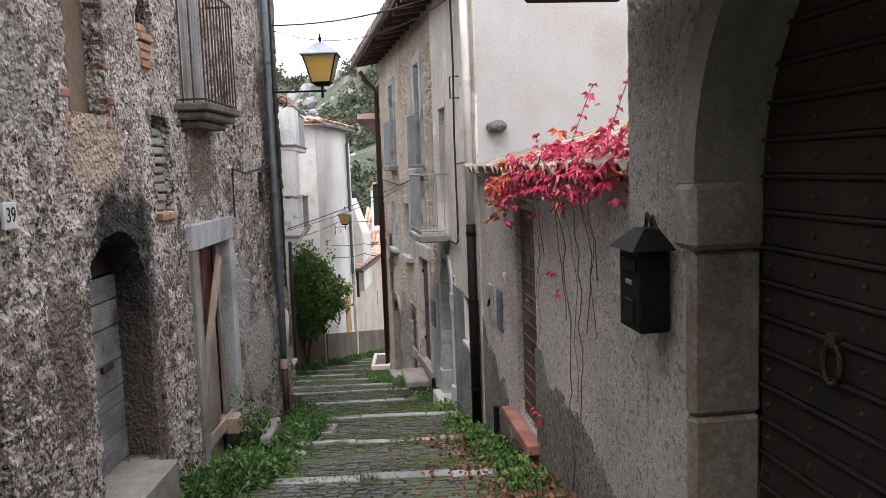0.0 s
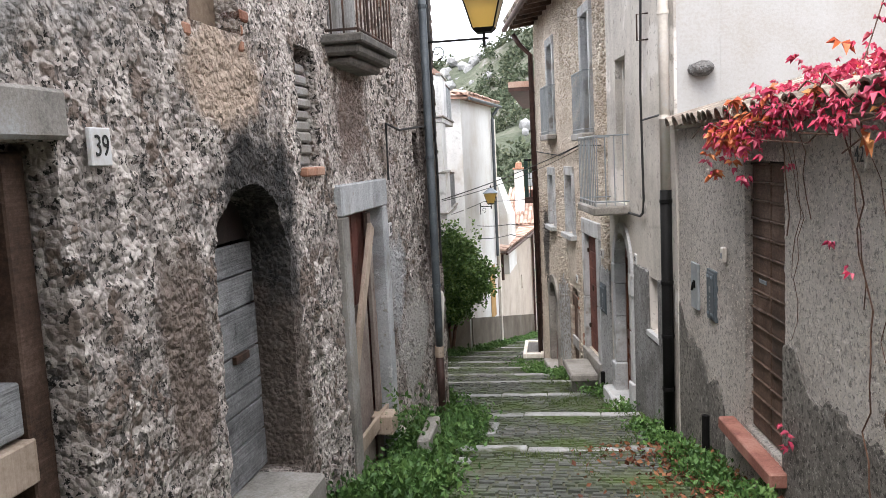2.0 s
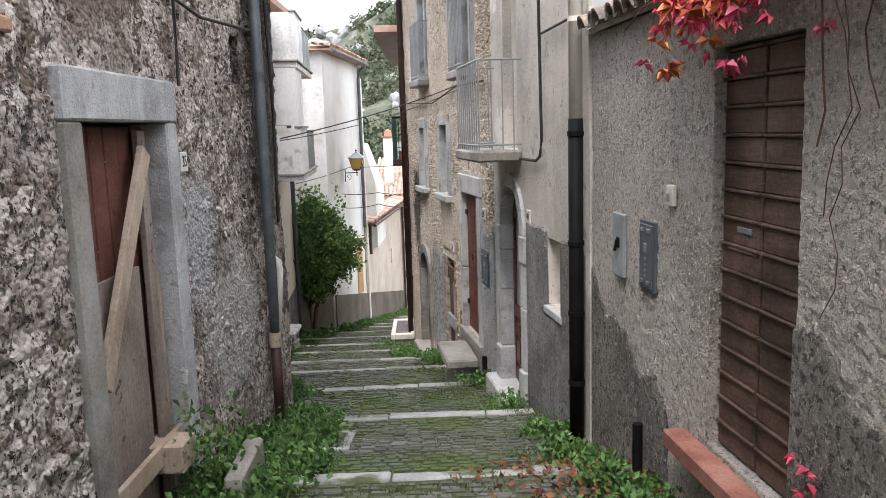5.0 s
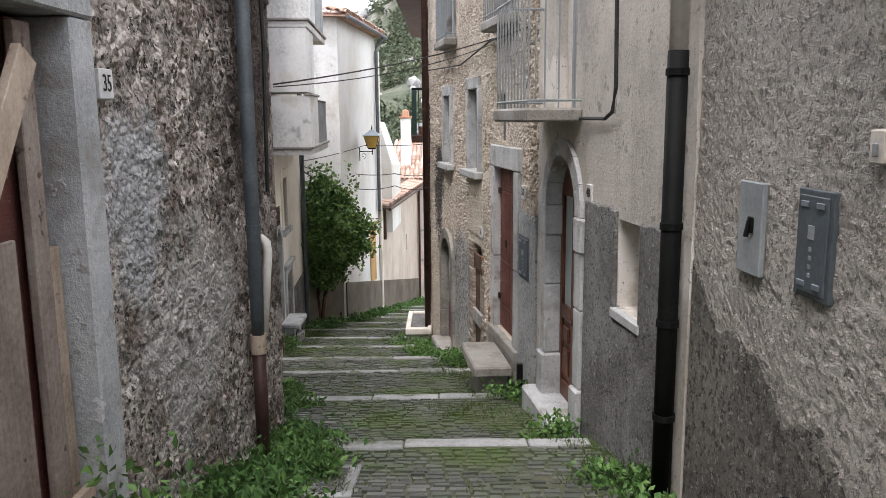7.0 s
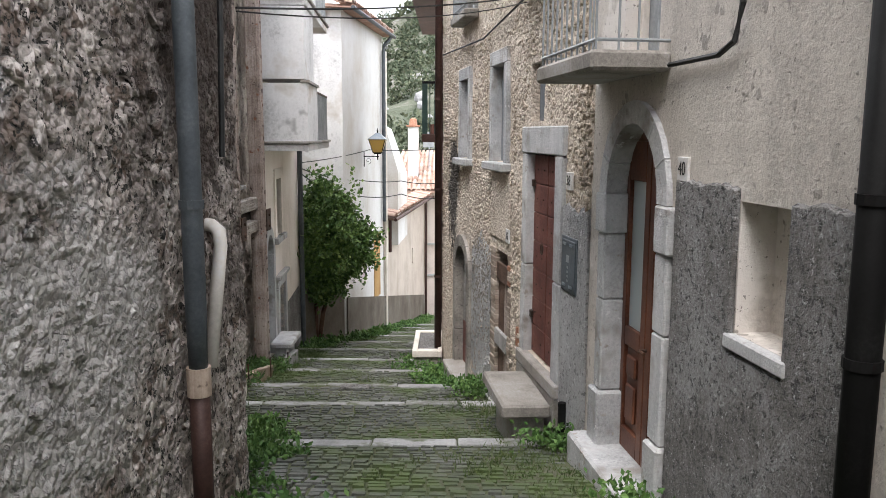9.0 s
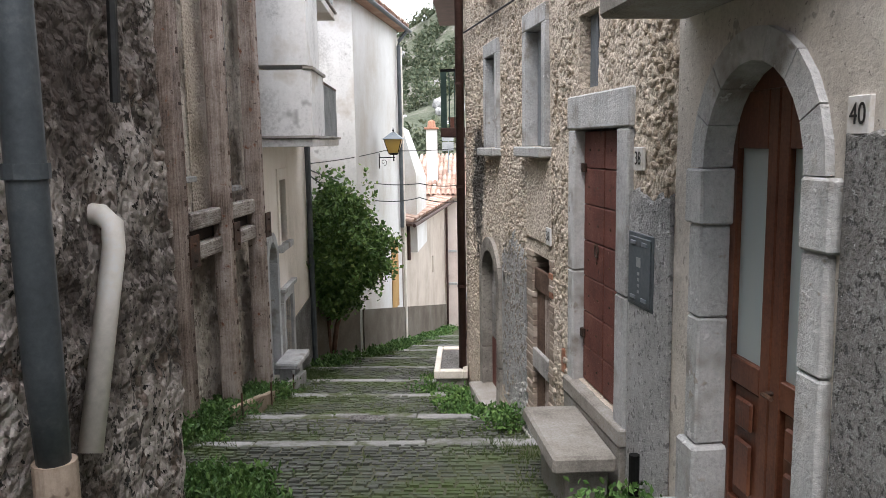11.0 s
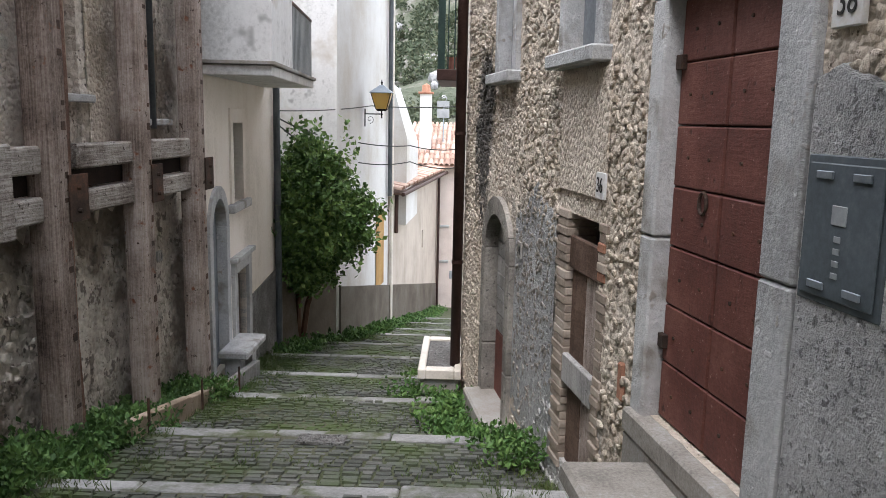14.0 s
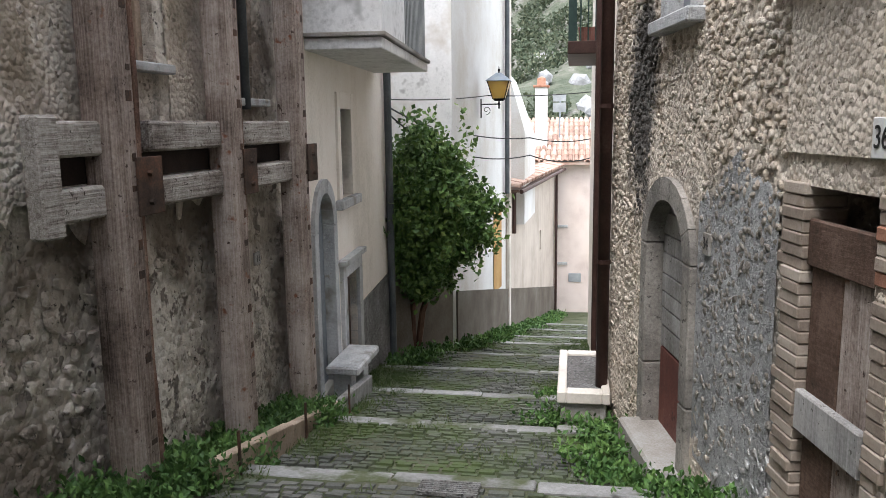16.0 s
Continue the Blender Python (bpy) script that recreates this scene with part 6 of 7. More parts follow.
def window(run, y0, y1, z0, z1, label, sill=True, pane=None, frame_w=0.13):
    d = thing("window_stone", label, "window", kind="structure")
    part("back_panel", run.box(y0, y1, -0.5, -0.4, z0, z1), M_DARK, d)
    part("shutter", run.box(y0 + 0.03, y1 - 0.03, -0.12, -0.08, z0 + 0.01, z1 - 0.01, 0.004), pane or M_SHUTTER, d)
    part("mullion", run.box((y0 + y1) / 2 - 0.02, (y0 + y1) / 2 + 0.02, -0.08, -0.065, z0 + 0.01, z1 - 0.01, 0.003), M_SHUTTER, d)
    if frame_w:
        for a, b, c, e in ((y0 - frame_w, y0, z0, z1), (y1, y1 + frame_w, z0, z1), (y0 - frame_w, y1 + frame_w, z1 + 0.002, z1 + frame_w * 1.3)):
            part("surround", run.box(a, b, -0.25, 0.04, c, e, 0.008), M_SURROUND, d)
    if sill:
        part("sill", run.box(y0 - frame_w - 0.05, y1 + frame_w + 0.05, -0.25, 0.12, z0 - 0.1, z0 - 0.002, 0.012), M_SURROUND, d)
    return d


window(R2, 16.45, 17.05, -0.4, 0.72, "shuttered window in a pale limestone frame with a jutting sill")
window(R2, 18.55, 19.1, -0.42, 0.68, "narrow shuttered window in a pale limestone frame")
window(R2, 15.0, 15.45, 0.05, 0.62, "small dark unframed window", False, M_SHUTTER, 0.0)
for y0, y1, z0, z1 in ((14.72, 15.3, 1.47, 3.42), (18.2, 18.85, 1.55, 3.4)):
    window(R2, y0, y1, z0, z1, "tall shuttered balcony window in a pale frame", False)
    bar_balcony(R2, y0 - 0.2, y1 + 0.2, 0.2, z0, z0 + 1.0, M_CONCRETE, 0.09)

d = thing("door_36", "weathered plank door with a grey crossboard between brick jambs", "door", kind="structure")
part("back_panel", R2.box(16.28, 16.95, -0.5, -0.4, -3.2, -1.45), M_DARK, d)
for k in range(2):
    a = 16.295 + 0.285 * k
    part("plank", R2.box(a, a + 0.275, -0.08, -0.035, -3.2, -1.68, 0.006), M_WOODBROWN if k else M_PROP, d)
part("head_rail", R2.box(16.29, 16.865, -0.045, -0.01, -1.82, -1.6, 0.008), M_WOODBROWN, d)
part("crossboard", R2.box(16.29, 16.865, -0.034, 0.012, -2.62, -2.42, 0.008), M_WOODGREY, d, "grey crossboard")
part("lintel", R2.box(16.18, 17.0, -0.3, -0.02, -1.447, -1.36, 0.01), M_WOODGREY, d)
rg = random.Random(12)
for k in range(31):
    z = -3.28 + 0.0595 * k
    e = rg.uniform(-0.012, 0.004)
    part("brick", R2.box(16.87 + rg.uniform(0, 0.02), 17.1 + rg.uniform(-0.03, 0.06), -0.2, 0.014 + e, z, z + 0.0565, 0.006), M_PALEBRICK, d)
    part("brick", R2.box(16.15 + rg.uniform(-0.04, 0.03), 16.278, -0.2, 0.012 + e, z, z + 0.0565, 0.006), M_BRICK if k in (25, 28) else M_PALEBRICK, d)
part("brick", R2.box(15.79, 15.86, -0.02, 0.014, -2.38, -2.16, 0.012), M_BRICK, wall_r2, "orange brick fragment")
number_plate("36", R2, 16.27, -1.22, 0.14, 0.16, M_ENAMEL, M_INK)

M_OLDARCH = mat("grimy grey arch stone", [(0.2, grey(0.12, WARM)), (0.5, grey(0.22, WARM)), (0.8, grey(0.36, WARM))], 1.8, 45, 0.9, 0.8, streak=0.5, relief=0.012, pits=[(15, 0.6, 0.66, grey(0.09, WARM))])
d = thing("door_34", "weathered horizontal-board door with a red lower panel under a stone arch", "door", kind="structure")
part("back_panel", R2.box(18.5, 19.4, -0.5, -0.4, -3.9, -1.72), M_DARK, d)
boards_across("board", R2, 18.5, 19.4, -0.14, -2.95, -1.72, 8, M_WOODGREY, d, 0.05)
part("lower_panel", R2.box(18.5, 19.4, -0.14, -0.09, -3.9, -2.96, 0.006), M_REDDOOR, d, "red-brown lower panel")
for bm in ring(R2, 18.5, 19.4, -2.1, 0.38, 0.17, -0.22, 0.05, 7):
    part("voussoir", bm, M_OLDARCH, d)
for a, b in ((18.33, 18.498), (19.402, 19.57)):
    for z0, z1 in ((-4.1, -3.1), (-3.095, -2.105)):
        part("jamb_stone", R2.box(a, b, -0.22, 0.05, z0, z1, 0.012), M_OLDARCH, d)
part("threshold", R2.box(18.4, 19.5, -0.22, 0.22, -4.0, -3.6, 0.02), M_CONCRETE, d)
number_plate("34", R2, 18.13, -1.92, 0.12, 0.14, M_CONCRETE, M_INK)

downpipe("downpipe_corner", "dark brown downpipe at the far corner of the stone house", [R2.pt(20.72, 0.5, 4.0), R2.pt(20.72, 0.35, 3.75), R2.pt(20.72, 0.1, 3.5), R2.pt(20.72, 0.1, -3.95)], 0.06, M_PIPEBROWN, [R2.pt(20.72, 0.1, z) for z in (2.0, 0.5, -1.0, -2.5)])
t = thing("well_cover", "white-framed grey hatch on a concrete base by the corner", "hatch")
part("base", hexa(bmesh.new(), [(-1.5, 20.45, -4.6), (-1.06, 20.45, -4.6), (-1.02, 21.8, -4.8), (-1.46, 21.8, -4.8), (-1.5, 20.45, -3.86), (-1.06, 20.45, -3.86), (-1.02, 21.8, -3.86), (-1.46, 21.8, -3.86)], 0.015), M_CONCRETE, t)
for x0, x1, y0, y1 in ((-1.53, -1.44, 20.4, 21.85), (-1.1, -1.02, 20.4, 21.85), (-1.44, -1.1, 20.4, 20.55), (-1.44, -1.1, 21.72, 21.85)):
    part("frame", box(x0, x1, y0, y1, -3.86, -3.74, 0.012), M_PVC, t, "white painted frame")
part("lid", box(-1.44, -1.1, 20.55, 21.72, -3.86, -3.77, 0.008), M_DADO, t, "dark grey lid")

# eaves of the tall house
ev = thing("eave_tall", "dark timber eave with clay tiles and a gutter along the tall house", "eave", kind="structure")
for run, a, b in ((R1, 10.2, 13.65), (R2, 13.65, 20.95)):
    part("boarding", hexa(bmesh.new(), [run.pt(y, o, z) for y, o, z in ((a, 0.62, 4.22), (b, 0.62, 4.22), (b, -0.5, 4.45), (a, -0.5, 4.45), (a, 0.62, 4.27), (b, 0.62, 4.27), (b, -0.5, 4.5), (a, -0.5, 4.5))]), M_WOODBROWN, ev)
    n = round((b - a) / 0.6)
    for k in range(n):
        y = a + (b - a) * (k + 0.5) / n
        part("rafter", hexa(bmesh.new(), [run.pt(yy, o, z) for yy, o, z in ((y - 0.05, 0.58, 4.1), (y + 0.05, 0.58, 4.1), (y + 0.05, 0.0, 4.2), (y - 0.05, 0.0, 4.2), (y - 0.05, 0.58, 4.222), (y + 0.05, 0.58, 4.222), (y + 0.05, 0.0, 4.345), (y - 0.05, 0.0, 4.345))]), M_WOODBROWN, ev)
    n = round((b - a) / 0.22)
    for k in range(n):
        y = a + (b - a) * (k + 0.5) / n
        part("roof_tile", cover_tile(run.pt(y, 0.68, 4.28), run.pt(y, 0.15, 4.4), 0.1), M_MOSSTILE, ev)
part("gutter", tube([R2.pt(14.0, 0.68, 4.18), R2.pt(20.95, 0.68, 4.14)], 0.06, 8), M_PIPEBROWN, ev)
tagged(part("roof_tall", hexa(bmesh.new(), [(0.3, 10.2, 4.46), (7.9, 10.2, 5.9), (7.9, 20.95, 5.9), (-0.6, 20.95, 4.46), (0.3, 10.2, 4.58), (7.9, 10.2, 6.02), (7.9, 20.95, 6.02), (-0.6, 20.95, 4.58)]), M_TILE), "clay tile roof of the tall house", "roof", kind="structure")

# cables over the lane
cable("overhead_cable", "black overhead cable across the lane", [LA.pt(11.7, 0.05, 3.62), R1.pt(11.5, 0.0, 4.0)], 0.012, 0.12)
cable("overhead_cable", "thin overhead wire across the lane", [LA.pt(11.7, 0.05, 3.55), R1.pt(11.3, 0.0, 3.9)], 0.006, 0.35)
cable("overhead_cable", "thin wires slung across the lane", [LA.pt(12.0, 0.05, 0.62), R2.pt(15.6, 0.0, 1.3)], 0.007, 0.05)
cable("overhead_cable", "thin wires slung across the lane", [LA.pt(12.0, 0.05, 0.6), R2.pt(15.6, 0.0, 1.24)], 0.005, 0.09)
cable("overhead_cable", "black cable slung in front of the white house", [LC.pt(25.5, 0.05, -0.75), (-3.3, 30.6, -0.55), (-1.0, 30.9, -0.5)], 0.012, 0.04)
cable("overhead_cable", "black cable slung in front of the white house", [LC.pt(25.5, 0.05, -0.85), (-4.0, 29.8, -1.3), (-2.4, 31.3, -1.5), (-1.0, 32.0, -1.55)], 0.014, 0.08)
cable("overhead_cable", "black cable slung in front of the white house", [LC.pt(25.5, 0.05, -0.95), (-4.0, 29.8, -1.75), (-2.4, 31.3, -1.9), (-1.0, 32.0, -2.0)], 0.014, 0.12)
cable("wall_cable", "cable along the stone house front", [R2.pt(13.9, 0.05, 1.25), R2.pt(15.6, 0.05, 1.27), R2.pt(17.5, 0.05, 1.1), R2.pt(20.6, 0.05, 1.2)], 0.012)

# ---- plants ----
def weed_patch(name, label, blobs, per, size, material, seed, up=0.8):
    """Low leafy weeds: stalky clumps at blobs of (x, y, height, radius)."""
    rg = np.random.default_rng(seed)
    pts = []
    for x, y, h, r in blobs:
        for _ in range(max(3, int(18 * r / 0.2))):
            cx, cy = x + rg.normal(0, r * 0.5), y + rg.normal(0, r * 0.5)
            n = int(per * rg.uniform(0.5, 1.2))
            t = rg.uniform(0.1, 1.0, n) ** 0.8
            hh = h * rg.uniform(0.5, 1.1)
            lean = rg.normal(0, 0.25, 2)
            spread = 0.05 + 0.05 * rg.uniform()
            z0 = lane_z(cy) - 0.02
            pts.append(np.stack([cx + lean[0] * hh * t + rg.normal(0, spread, n), cy + lean[1] * hh * t + rg.normal(0, spread, n), z0 + hh * t], 1))
    return tagged(leaf_cloud(name, np.concatenate(pts), size, material, None, up, seed), label, "weeds", kind="stuff")


rg = random.Random(21)
blobs = []
for k in range(26):
    y = 6.5 + 5.2 * k / 25
    h = 0.24 if 7.3 < y < 8.6 else 0.32 if 8.6 <= y < 10.4 else 0.2
    blobs.append((-2.0 + rg.uniform(-0.08, 0.22) + (0.1 if 7.2 < y < 9.8 else 0), y, h * rg.uniform(0.6, 1.2), rg.uniform(0.14, 0.26)))
blobs += [(-1.75, 6.9, 0.3, 0.25), (-1.85, 7.25, 0.35, 0.25), (-2.05, 8.75, 0.75, 0.12), (-1.85, 9.5, 0.28, 0.2)]
weed_patch("weeds_left", "lush green nettles and weeds along the old house wall", blobs, 66, 0.037, M_LEAF, 1)
blobs = []
for k in range(60):
    y = rg.uniform(12.4, 20.6)
    blobs.append((-4.15 + rg.uniform(-0.15, 0.5) * (0.5 if y > 17 else 1), y, rg.uniform(0.12, 0.3), rg.uniform(0.15, 0.3)))
for k in range(14):
    blobs.append((rg.uniform(-3.4, -2.3), rg.uniform(12.4, 16.2), rg.uniform(0.06, 0.14), 0.25))
weed_patch("weeds_propped", "green weeds growing along the propped wall", blobs, 56, 0.036, M_LEAF, 2)
blobs = []
for k in range(17):
    y = rg.uniform(6.2, 11.0)
    x = RA.pt(y, 0.1 + rg.uniform(0, 0.3), 0).x
    blobs.append((x, y, rg.uniform(0.05, 0.2), rg.uniform(0.08, 0.18)))
for y, o in ((12.0, 0.3), (13.8, 0.15), (17.3, 0.15), (17.8, 0.2), (18.2, 0.3), (18.6, 0.45), (18.9, 0.5), (19.6, 0.3), (20.1, 0.25), (20.5, 0.6), (22.4, 0.3)):
    blobs.append((R2.pt(y, o, 0).x, y, rg.uniform(0.12, 0.3), 0.2))
weed_patch("weeds_right", "patchy green weeds at the foot of the right-hand houses", blobs, 34, 0.036, M_LEAF, 3)
blobs = [(CW.pt(y, 0.25 + 0.2 * rg.random(), 0).x, y, 0.18, 0.3) for y in [28.6 + 0.9 * k for k in range(16)]]
blobs += [(-4.2 + 0.3 * rg.random(), y, 0.2, 0.3) for y in (25.2, 26.0, 27.0, 28.0, 29.0)]
weed_patch("weeds_far", "weeds along the foot of the cream wall", blobs, 24, 0.06, M_LEAF, 4)


def edges(y):
    """The lane's left and right edges at y."""
    left = LA.pt(y, 0, 0).x if y < 12.15 else LB.pt(y, 0, 0).x if y < 20.9 else LC.pt(y, 0, 0).x if y < 25.6 else -4.55 + (y - 25.6) * 0.29 if y < 28.3 else CW.pt(y, 0, 0).x
    right = RA.pt(y, 0, 0).x if y < 10.2 else R1.pt(y, 0, 0).x if y < 13.65 else R2.pt(y, 0, 0).x if y < 20.9 else -1.0 if y < 31 else 1.5
    return left, right


def mossy(x, y):
    """How far weeds and moss have taken the paving, from 0 to 1."""
    a, b = edges(y)
    f = (x - a) / (b - a)
    side = max(0.0, abs(f - 0.52) * 2 - 0.4) * (1.05 if f < 0.5 else 0.75)
    return side + 0.75 * float(fbm(np.array([x / 0.55]), np.array([y / 0.55]), 51, 3)[0]) - 0.12


rgn = np.random.default_rng(9)
bl = []
for _ in range(26000):
    y = rgn.uniform(2.0, 36.0)
    a, b = edges(y)
    x = rgn.uniform(a, b)
    if mossy(x, y) > 0.3 + rgn.uniform(0, 0.28):
        n = rgn.integers(5, 12)
        bl.append(np.stack([x + rgn.normal(0, 0.035, n), y + rgn.normal(0, 0.035, n), np.full(n, lane_z(y) + 0.0)], 1))
P = np.concatenate(bl)
n = len(P)
lean = rgn.normal(0, 0.5, (n, 2))
h = rgn.uniform(0.02, 0.085, n)
w = np.stack([rgn.normal(size=n), rgn.normal(size=n), 0 * h], 1)
w *= 0.005 / np.linalg.norm(w, axis=1)[:, None]
top = P + np.stack([lean[:, 0] * h, lean[:, 1] * h, h], 1)
V = np.stack([P - w, P + w, top], 1).reshape(-1, 3)
tagged(raw("grass", V, [(3 * i, 3 * i + 1, 3 * i + 2) for i in range(n)], M_GRASS), "short grass and moss between the paving stones", "grass", kind="stuff")

# fallen leaves under the creeper
lp = []
for _ in range(2000):
    y = rgn.uniform(4.5, 9.8)
    a, b = edges(y)
    x = b - abs(rgn.normal(0, 0.45)) - 0.03
    if x > a + 1.3:
        lp.append((x, y, lane_z(y) + 0.035 + rgn.uniform(0, 0.02)))
tagged(leaf_cloud("fallen_leaves", lp, 0.045, M_LITTER, None, -0.2, 12, 1.2), "brown and red fallen creeper leaves on the ground", "leaves", kind="stuff")

# the bush by the bend
bush = thing("bush", "large evergreen bush spilling over the garden wall", "bush")
rgn = np.random.default_rng(14)
cl = []
for _ in range(760):
    v = rgn.normal(size=3)
    v /= np.linalg.norm(v)
    r = rgn.uniform(0.35, 1.0) ** 0.45
    k = 1 + 0.5 * noise.noise(Vector(v) * 2.3) + 0.25 * noise.noise(Vector(v) * 5.5)
    wide = float(np.interp(v[2], (-1, -0.6, -0.2, 0.25, 0.7, 1), (0.5, 0.85, 1.05, 1.04, 0.85, 0.6)))
    c = np.array([-4.0, 26.5, -2.78]) + v * r * k * np.array([wide, wide * 0.9, 1.3])
    cl.append(c + rgn.normal(0, 0.095, (50, 3)))
for k in range(34):
    x0 = np.array([-3.78 + rgn.normal(0, 0.3), 26.4 + rgn.normal(0, 0.35), -1.85])
    t = np.linspace(0, 1, 30)[:, None]
    cl.append(x0 + t * np.array([rgn.normal(0, 0.14), rgn.normal(0, 0.2), rgn.uniform(0.2, 1.05)]) + rgn.normal(0, 0.045, (30, 3)))
for k in range(22):
    a = rgn.uniform(-1.2, 2.6)
    x0 = np.array([-3.9 + 0.95 * math.cos(a), 26.4 - 0.8 * abs(math.sin(a)), rgn.uniform(-3.6, -2.4)])
    t = np.linspace(0, 1, 16)[:, None]
    cl.append(x0 + t * np.array([rgn.uniform(0.0, 0.25), rgn.normal(0, 0.15), -rgn.uniform(0.15, 0.55)]) + rgn.normal(0, 0.03, (16, 3)))
leaf_cloud("crown", np.concatenate(cl), 0.082, M_BUSH, bush, 0.1, 15, 1.25)
for k in range(7):
    a = rgn.uniform(0, math.tau)
    part("branch", tube([(-4.3, 26.8, -5.9), (-4.2 + 0.15 * math.cos(a), 26.7 + 0.15 * math.sin(a), -4.5), (-3.9 + 0.5 * math.cos(a), 26.5 + 0.5 * math.sin(a), -2.9), (-3.9 + 0.6 * math.cos(a), 26.5 + 0.6 * math.sin(a), -2.0)], [0.07, 0.05, 0.03, 0.012], 6), M_STEM, bush)

# red creeper over the lean-to
cr = thing("creeper", "crimson creeper trailing over the tiles and down the rough wall", "creeper")


def palmate(size, lobes, seed):
    """A creeper leaf: pointed leaflets fanned round the stalk."""
    rg = random.Random(seed)
    bm = bmesh.new()
    for k in range(lobes):
        a = (k - (lobes - 1) / 2) * 0.72
        l = size * (1.0 - 0.12 * abs(k - (lobes - 1) / 2)) * rg.uniform(0.85, 1.1)
        d, s = Vector((math.sin(a), math.cos(a), 0)), Vector((math.cos(a), -math.sin(a), 0))
        droop = Vector((0, 0, -0.22 * l))
        v = [bm.verts.new(p) for p in ((0, 0, 0), d * l * 0.5 + s * l * 0.2 + Vector((0, 0, 0.02)), d * l + droop, d * l * 0.5 - s * l * 0.2 + Vector((0, 0, 0.02)))]
        bm.faces.new((v[0], v[1], v[2]))
        bm.faces.new((v[0], v[2], v[3]))
    me = bpy.data.meshes.new("leaf")
    bm.to_mesh(me)
    bm.free()
    return me


leaf_meshes = []
for k in range(6):
    me = palmate(0.07 + 0.009 * k, 5 if k % 2 else 3, k)
    me.materials.append(M_VINEORANGE if k == 5 else M_VINE)
    leaf_meshes.append(me)


def vine_leaf(p, rg, me=None):
    ob = new("leaf", me or rg.choice(leaf_meshes[:5]))
    ob.parent = cr
    tilt = Euler((rg.uniform(-1.1, 0.1), rg.uniform(-0.6, 0.6), rg.uniform(0, math.tau)))
    s = rg.uniform(0.5, 1.05)
    ob.matrix_basis = Matrix.LocRotScale(p, tilt, (s, s, s))


rg = random.Random(31)
extra = []
for k in range(1150):
    y = 4.0 + 4.3 * rg.random() ** 0.8
    f = (y - 4.0) / 4.3
    o = 0.2 - rg.random() ** 1.3 * (1.1 - 0.6 * f)
    z = 1.38 + 0.25 * max(0.0, 0.13 - o) + abs(rg.gauss(0, 0.12)) * (1.15 - 0.4 * f) - (0.18 * rg.random() if o > 0.08 else 0)
    if f > 0.75:
        z -= 0.22 * rg.random()
    vine_leaf(RA.pt(y, o + 0.02, z), rg, leaf_meshes[5] if (f > 0.8 and rg.random() < 0.35) or rg.random() < 0.05 else None)
for k in range(26):
    y = rg.uniform(7.4, 8.45)
    vine_leaf(RA.pt(y, 0.12 + 0.1 * rg.random(), rg.uniform(0.92, 1.35)), rg, rg.choice(leaf_meshes[2:]))
for y, z in ((8.85, 1.0), (7.0, 1.0), (6.35, 0.55), (6.05, 0.5), (7.02, -0.78), (6.98, -0.9), (6.95, -0.82)):
    for k in range(2):
        vine_leaf(RA.pt(y + rg.uniform(-0.05, 0.05), 0.06, z + rg.uniform(-0.05, 0.05)), rg)
for k in range(11):
    y = rg.uniform(4.85, 7.1)
    z, o = 1.4, 0.14
    pts = [RA.pt(y, o, z)]
    end = rg.uniform(-1.3, 0.5) if k % 3 else rg.uniform(0.3, 0.9)
    while z > end:
        z -= 0.14
        y += rg.gauss(0, 0.045)
        o = max(0.035, o * 0.8 + rg.gauss(0, 0.012))
        pts.append(RA.pt(y, o, z))
    part("stem", tube(pts, rg.uniform(0.0025, 0.005), 5), M_STEM, cr)
for k in range(14):
    y = rg.uniform(5.0, 8.2)
    pts = [RA.pt(y + 0.22 * i * rg.uniform(0.7, 1.2), 0.16 + rg.gauss(0, 0.03), 1.4 + rg.gauss(0, 0.06) - 0.02 * i * (k % 3)) for i in range(6)]
    part("stem", tube(pts, 0.005, 5), M_STEM, cr)
for y in (4.9, 5.4, 6.3):
    pts = [RA.pt(y + 0.05 * i, -0.1 - 0.05 * i, 1.6 + 0.09 * i) for i in range(7)]
    part("stem", tube(pts, 0.004, 5), M_STEM, cr)
    for p in pts[2:]:
        vine_leaf(p, rg)

# ---- stone edgings of the steps, paving setts, wall stones ----
rg = random.Random(41)
for i, y in enumerate(NOSES):
    if y < 0:
        continue
    a, b = edges(min(y, 36))
    a, b = a + (0.45 if y < 12 else 0.6 if y < 21 else 0.1), b - (0.05 if y > 10 else 0.35)
    st = thing("step_edging", "pale worn stone edging of a broad step", "step edging", "step edgings", kind="structure")
    x = a
    while x < b - 0.2:
        w = min(rg.uniform(0.55, 1.25), b - x)
        z = nose_z(y) + rg.uniform(0.008, 0.026)
        sk = rg.uniform(-0.025, 0.025)
        d = rg.uniform(0.13, 0.19)
        zb = z + 0.02 * d / 0.25 + 0.01
        part("edging_stone", hexa(bmesh.new(), [(x, y - d + sk, z - 0.2), (x + w - 0.012, y - d + sk, z - 0.2), (x + w - 0.012, y + 0.03 + sk, z - 0.2), (x, y + 0.03 + sk, z - 0.2), (x, y - d + sk, zb), (x + w - 0.012, y - d + sk, zb), (x + w - 0.012, y + 0.03 + sk, z), (x, y + 0.03 + sk, z)], 0.012), M_NOSING, st)
        x += w


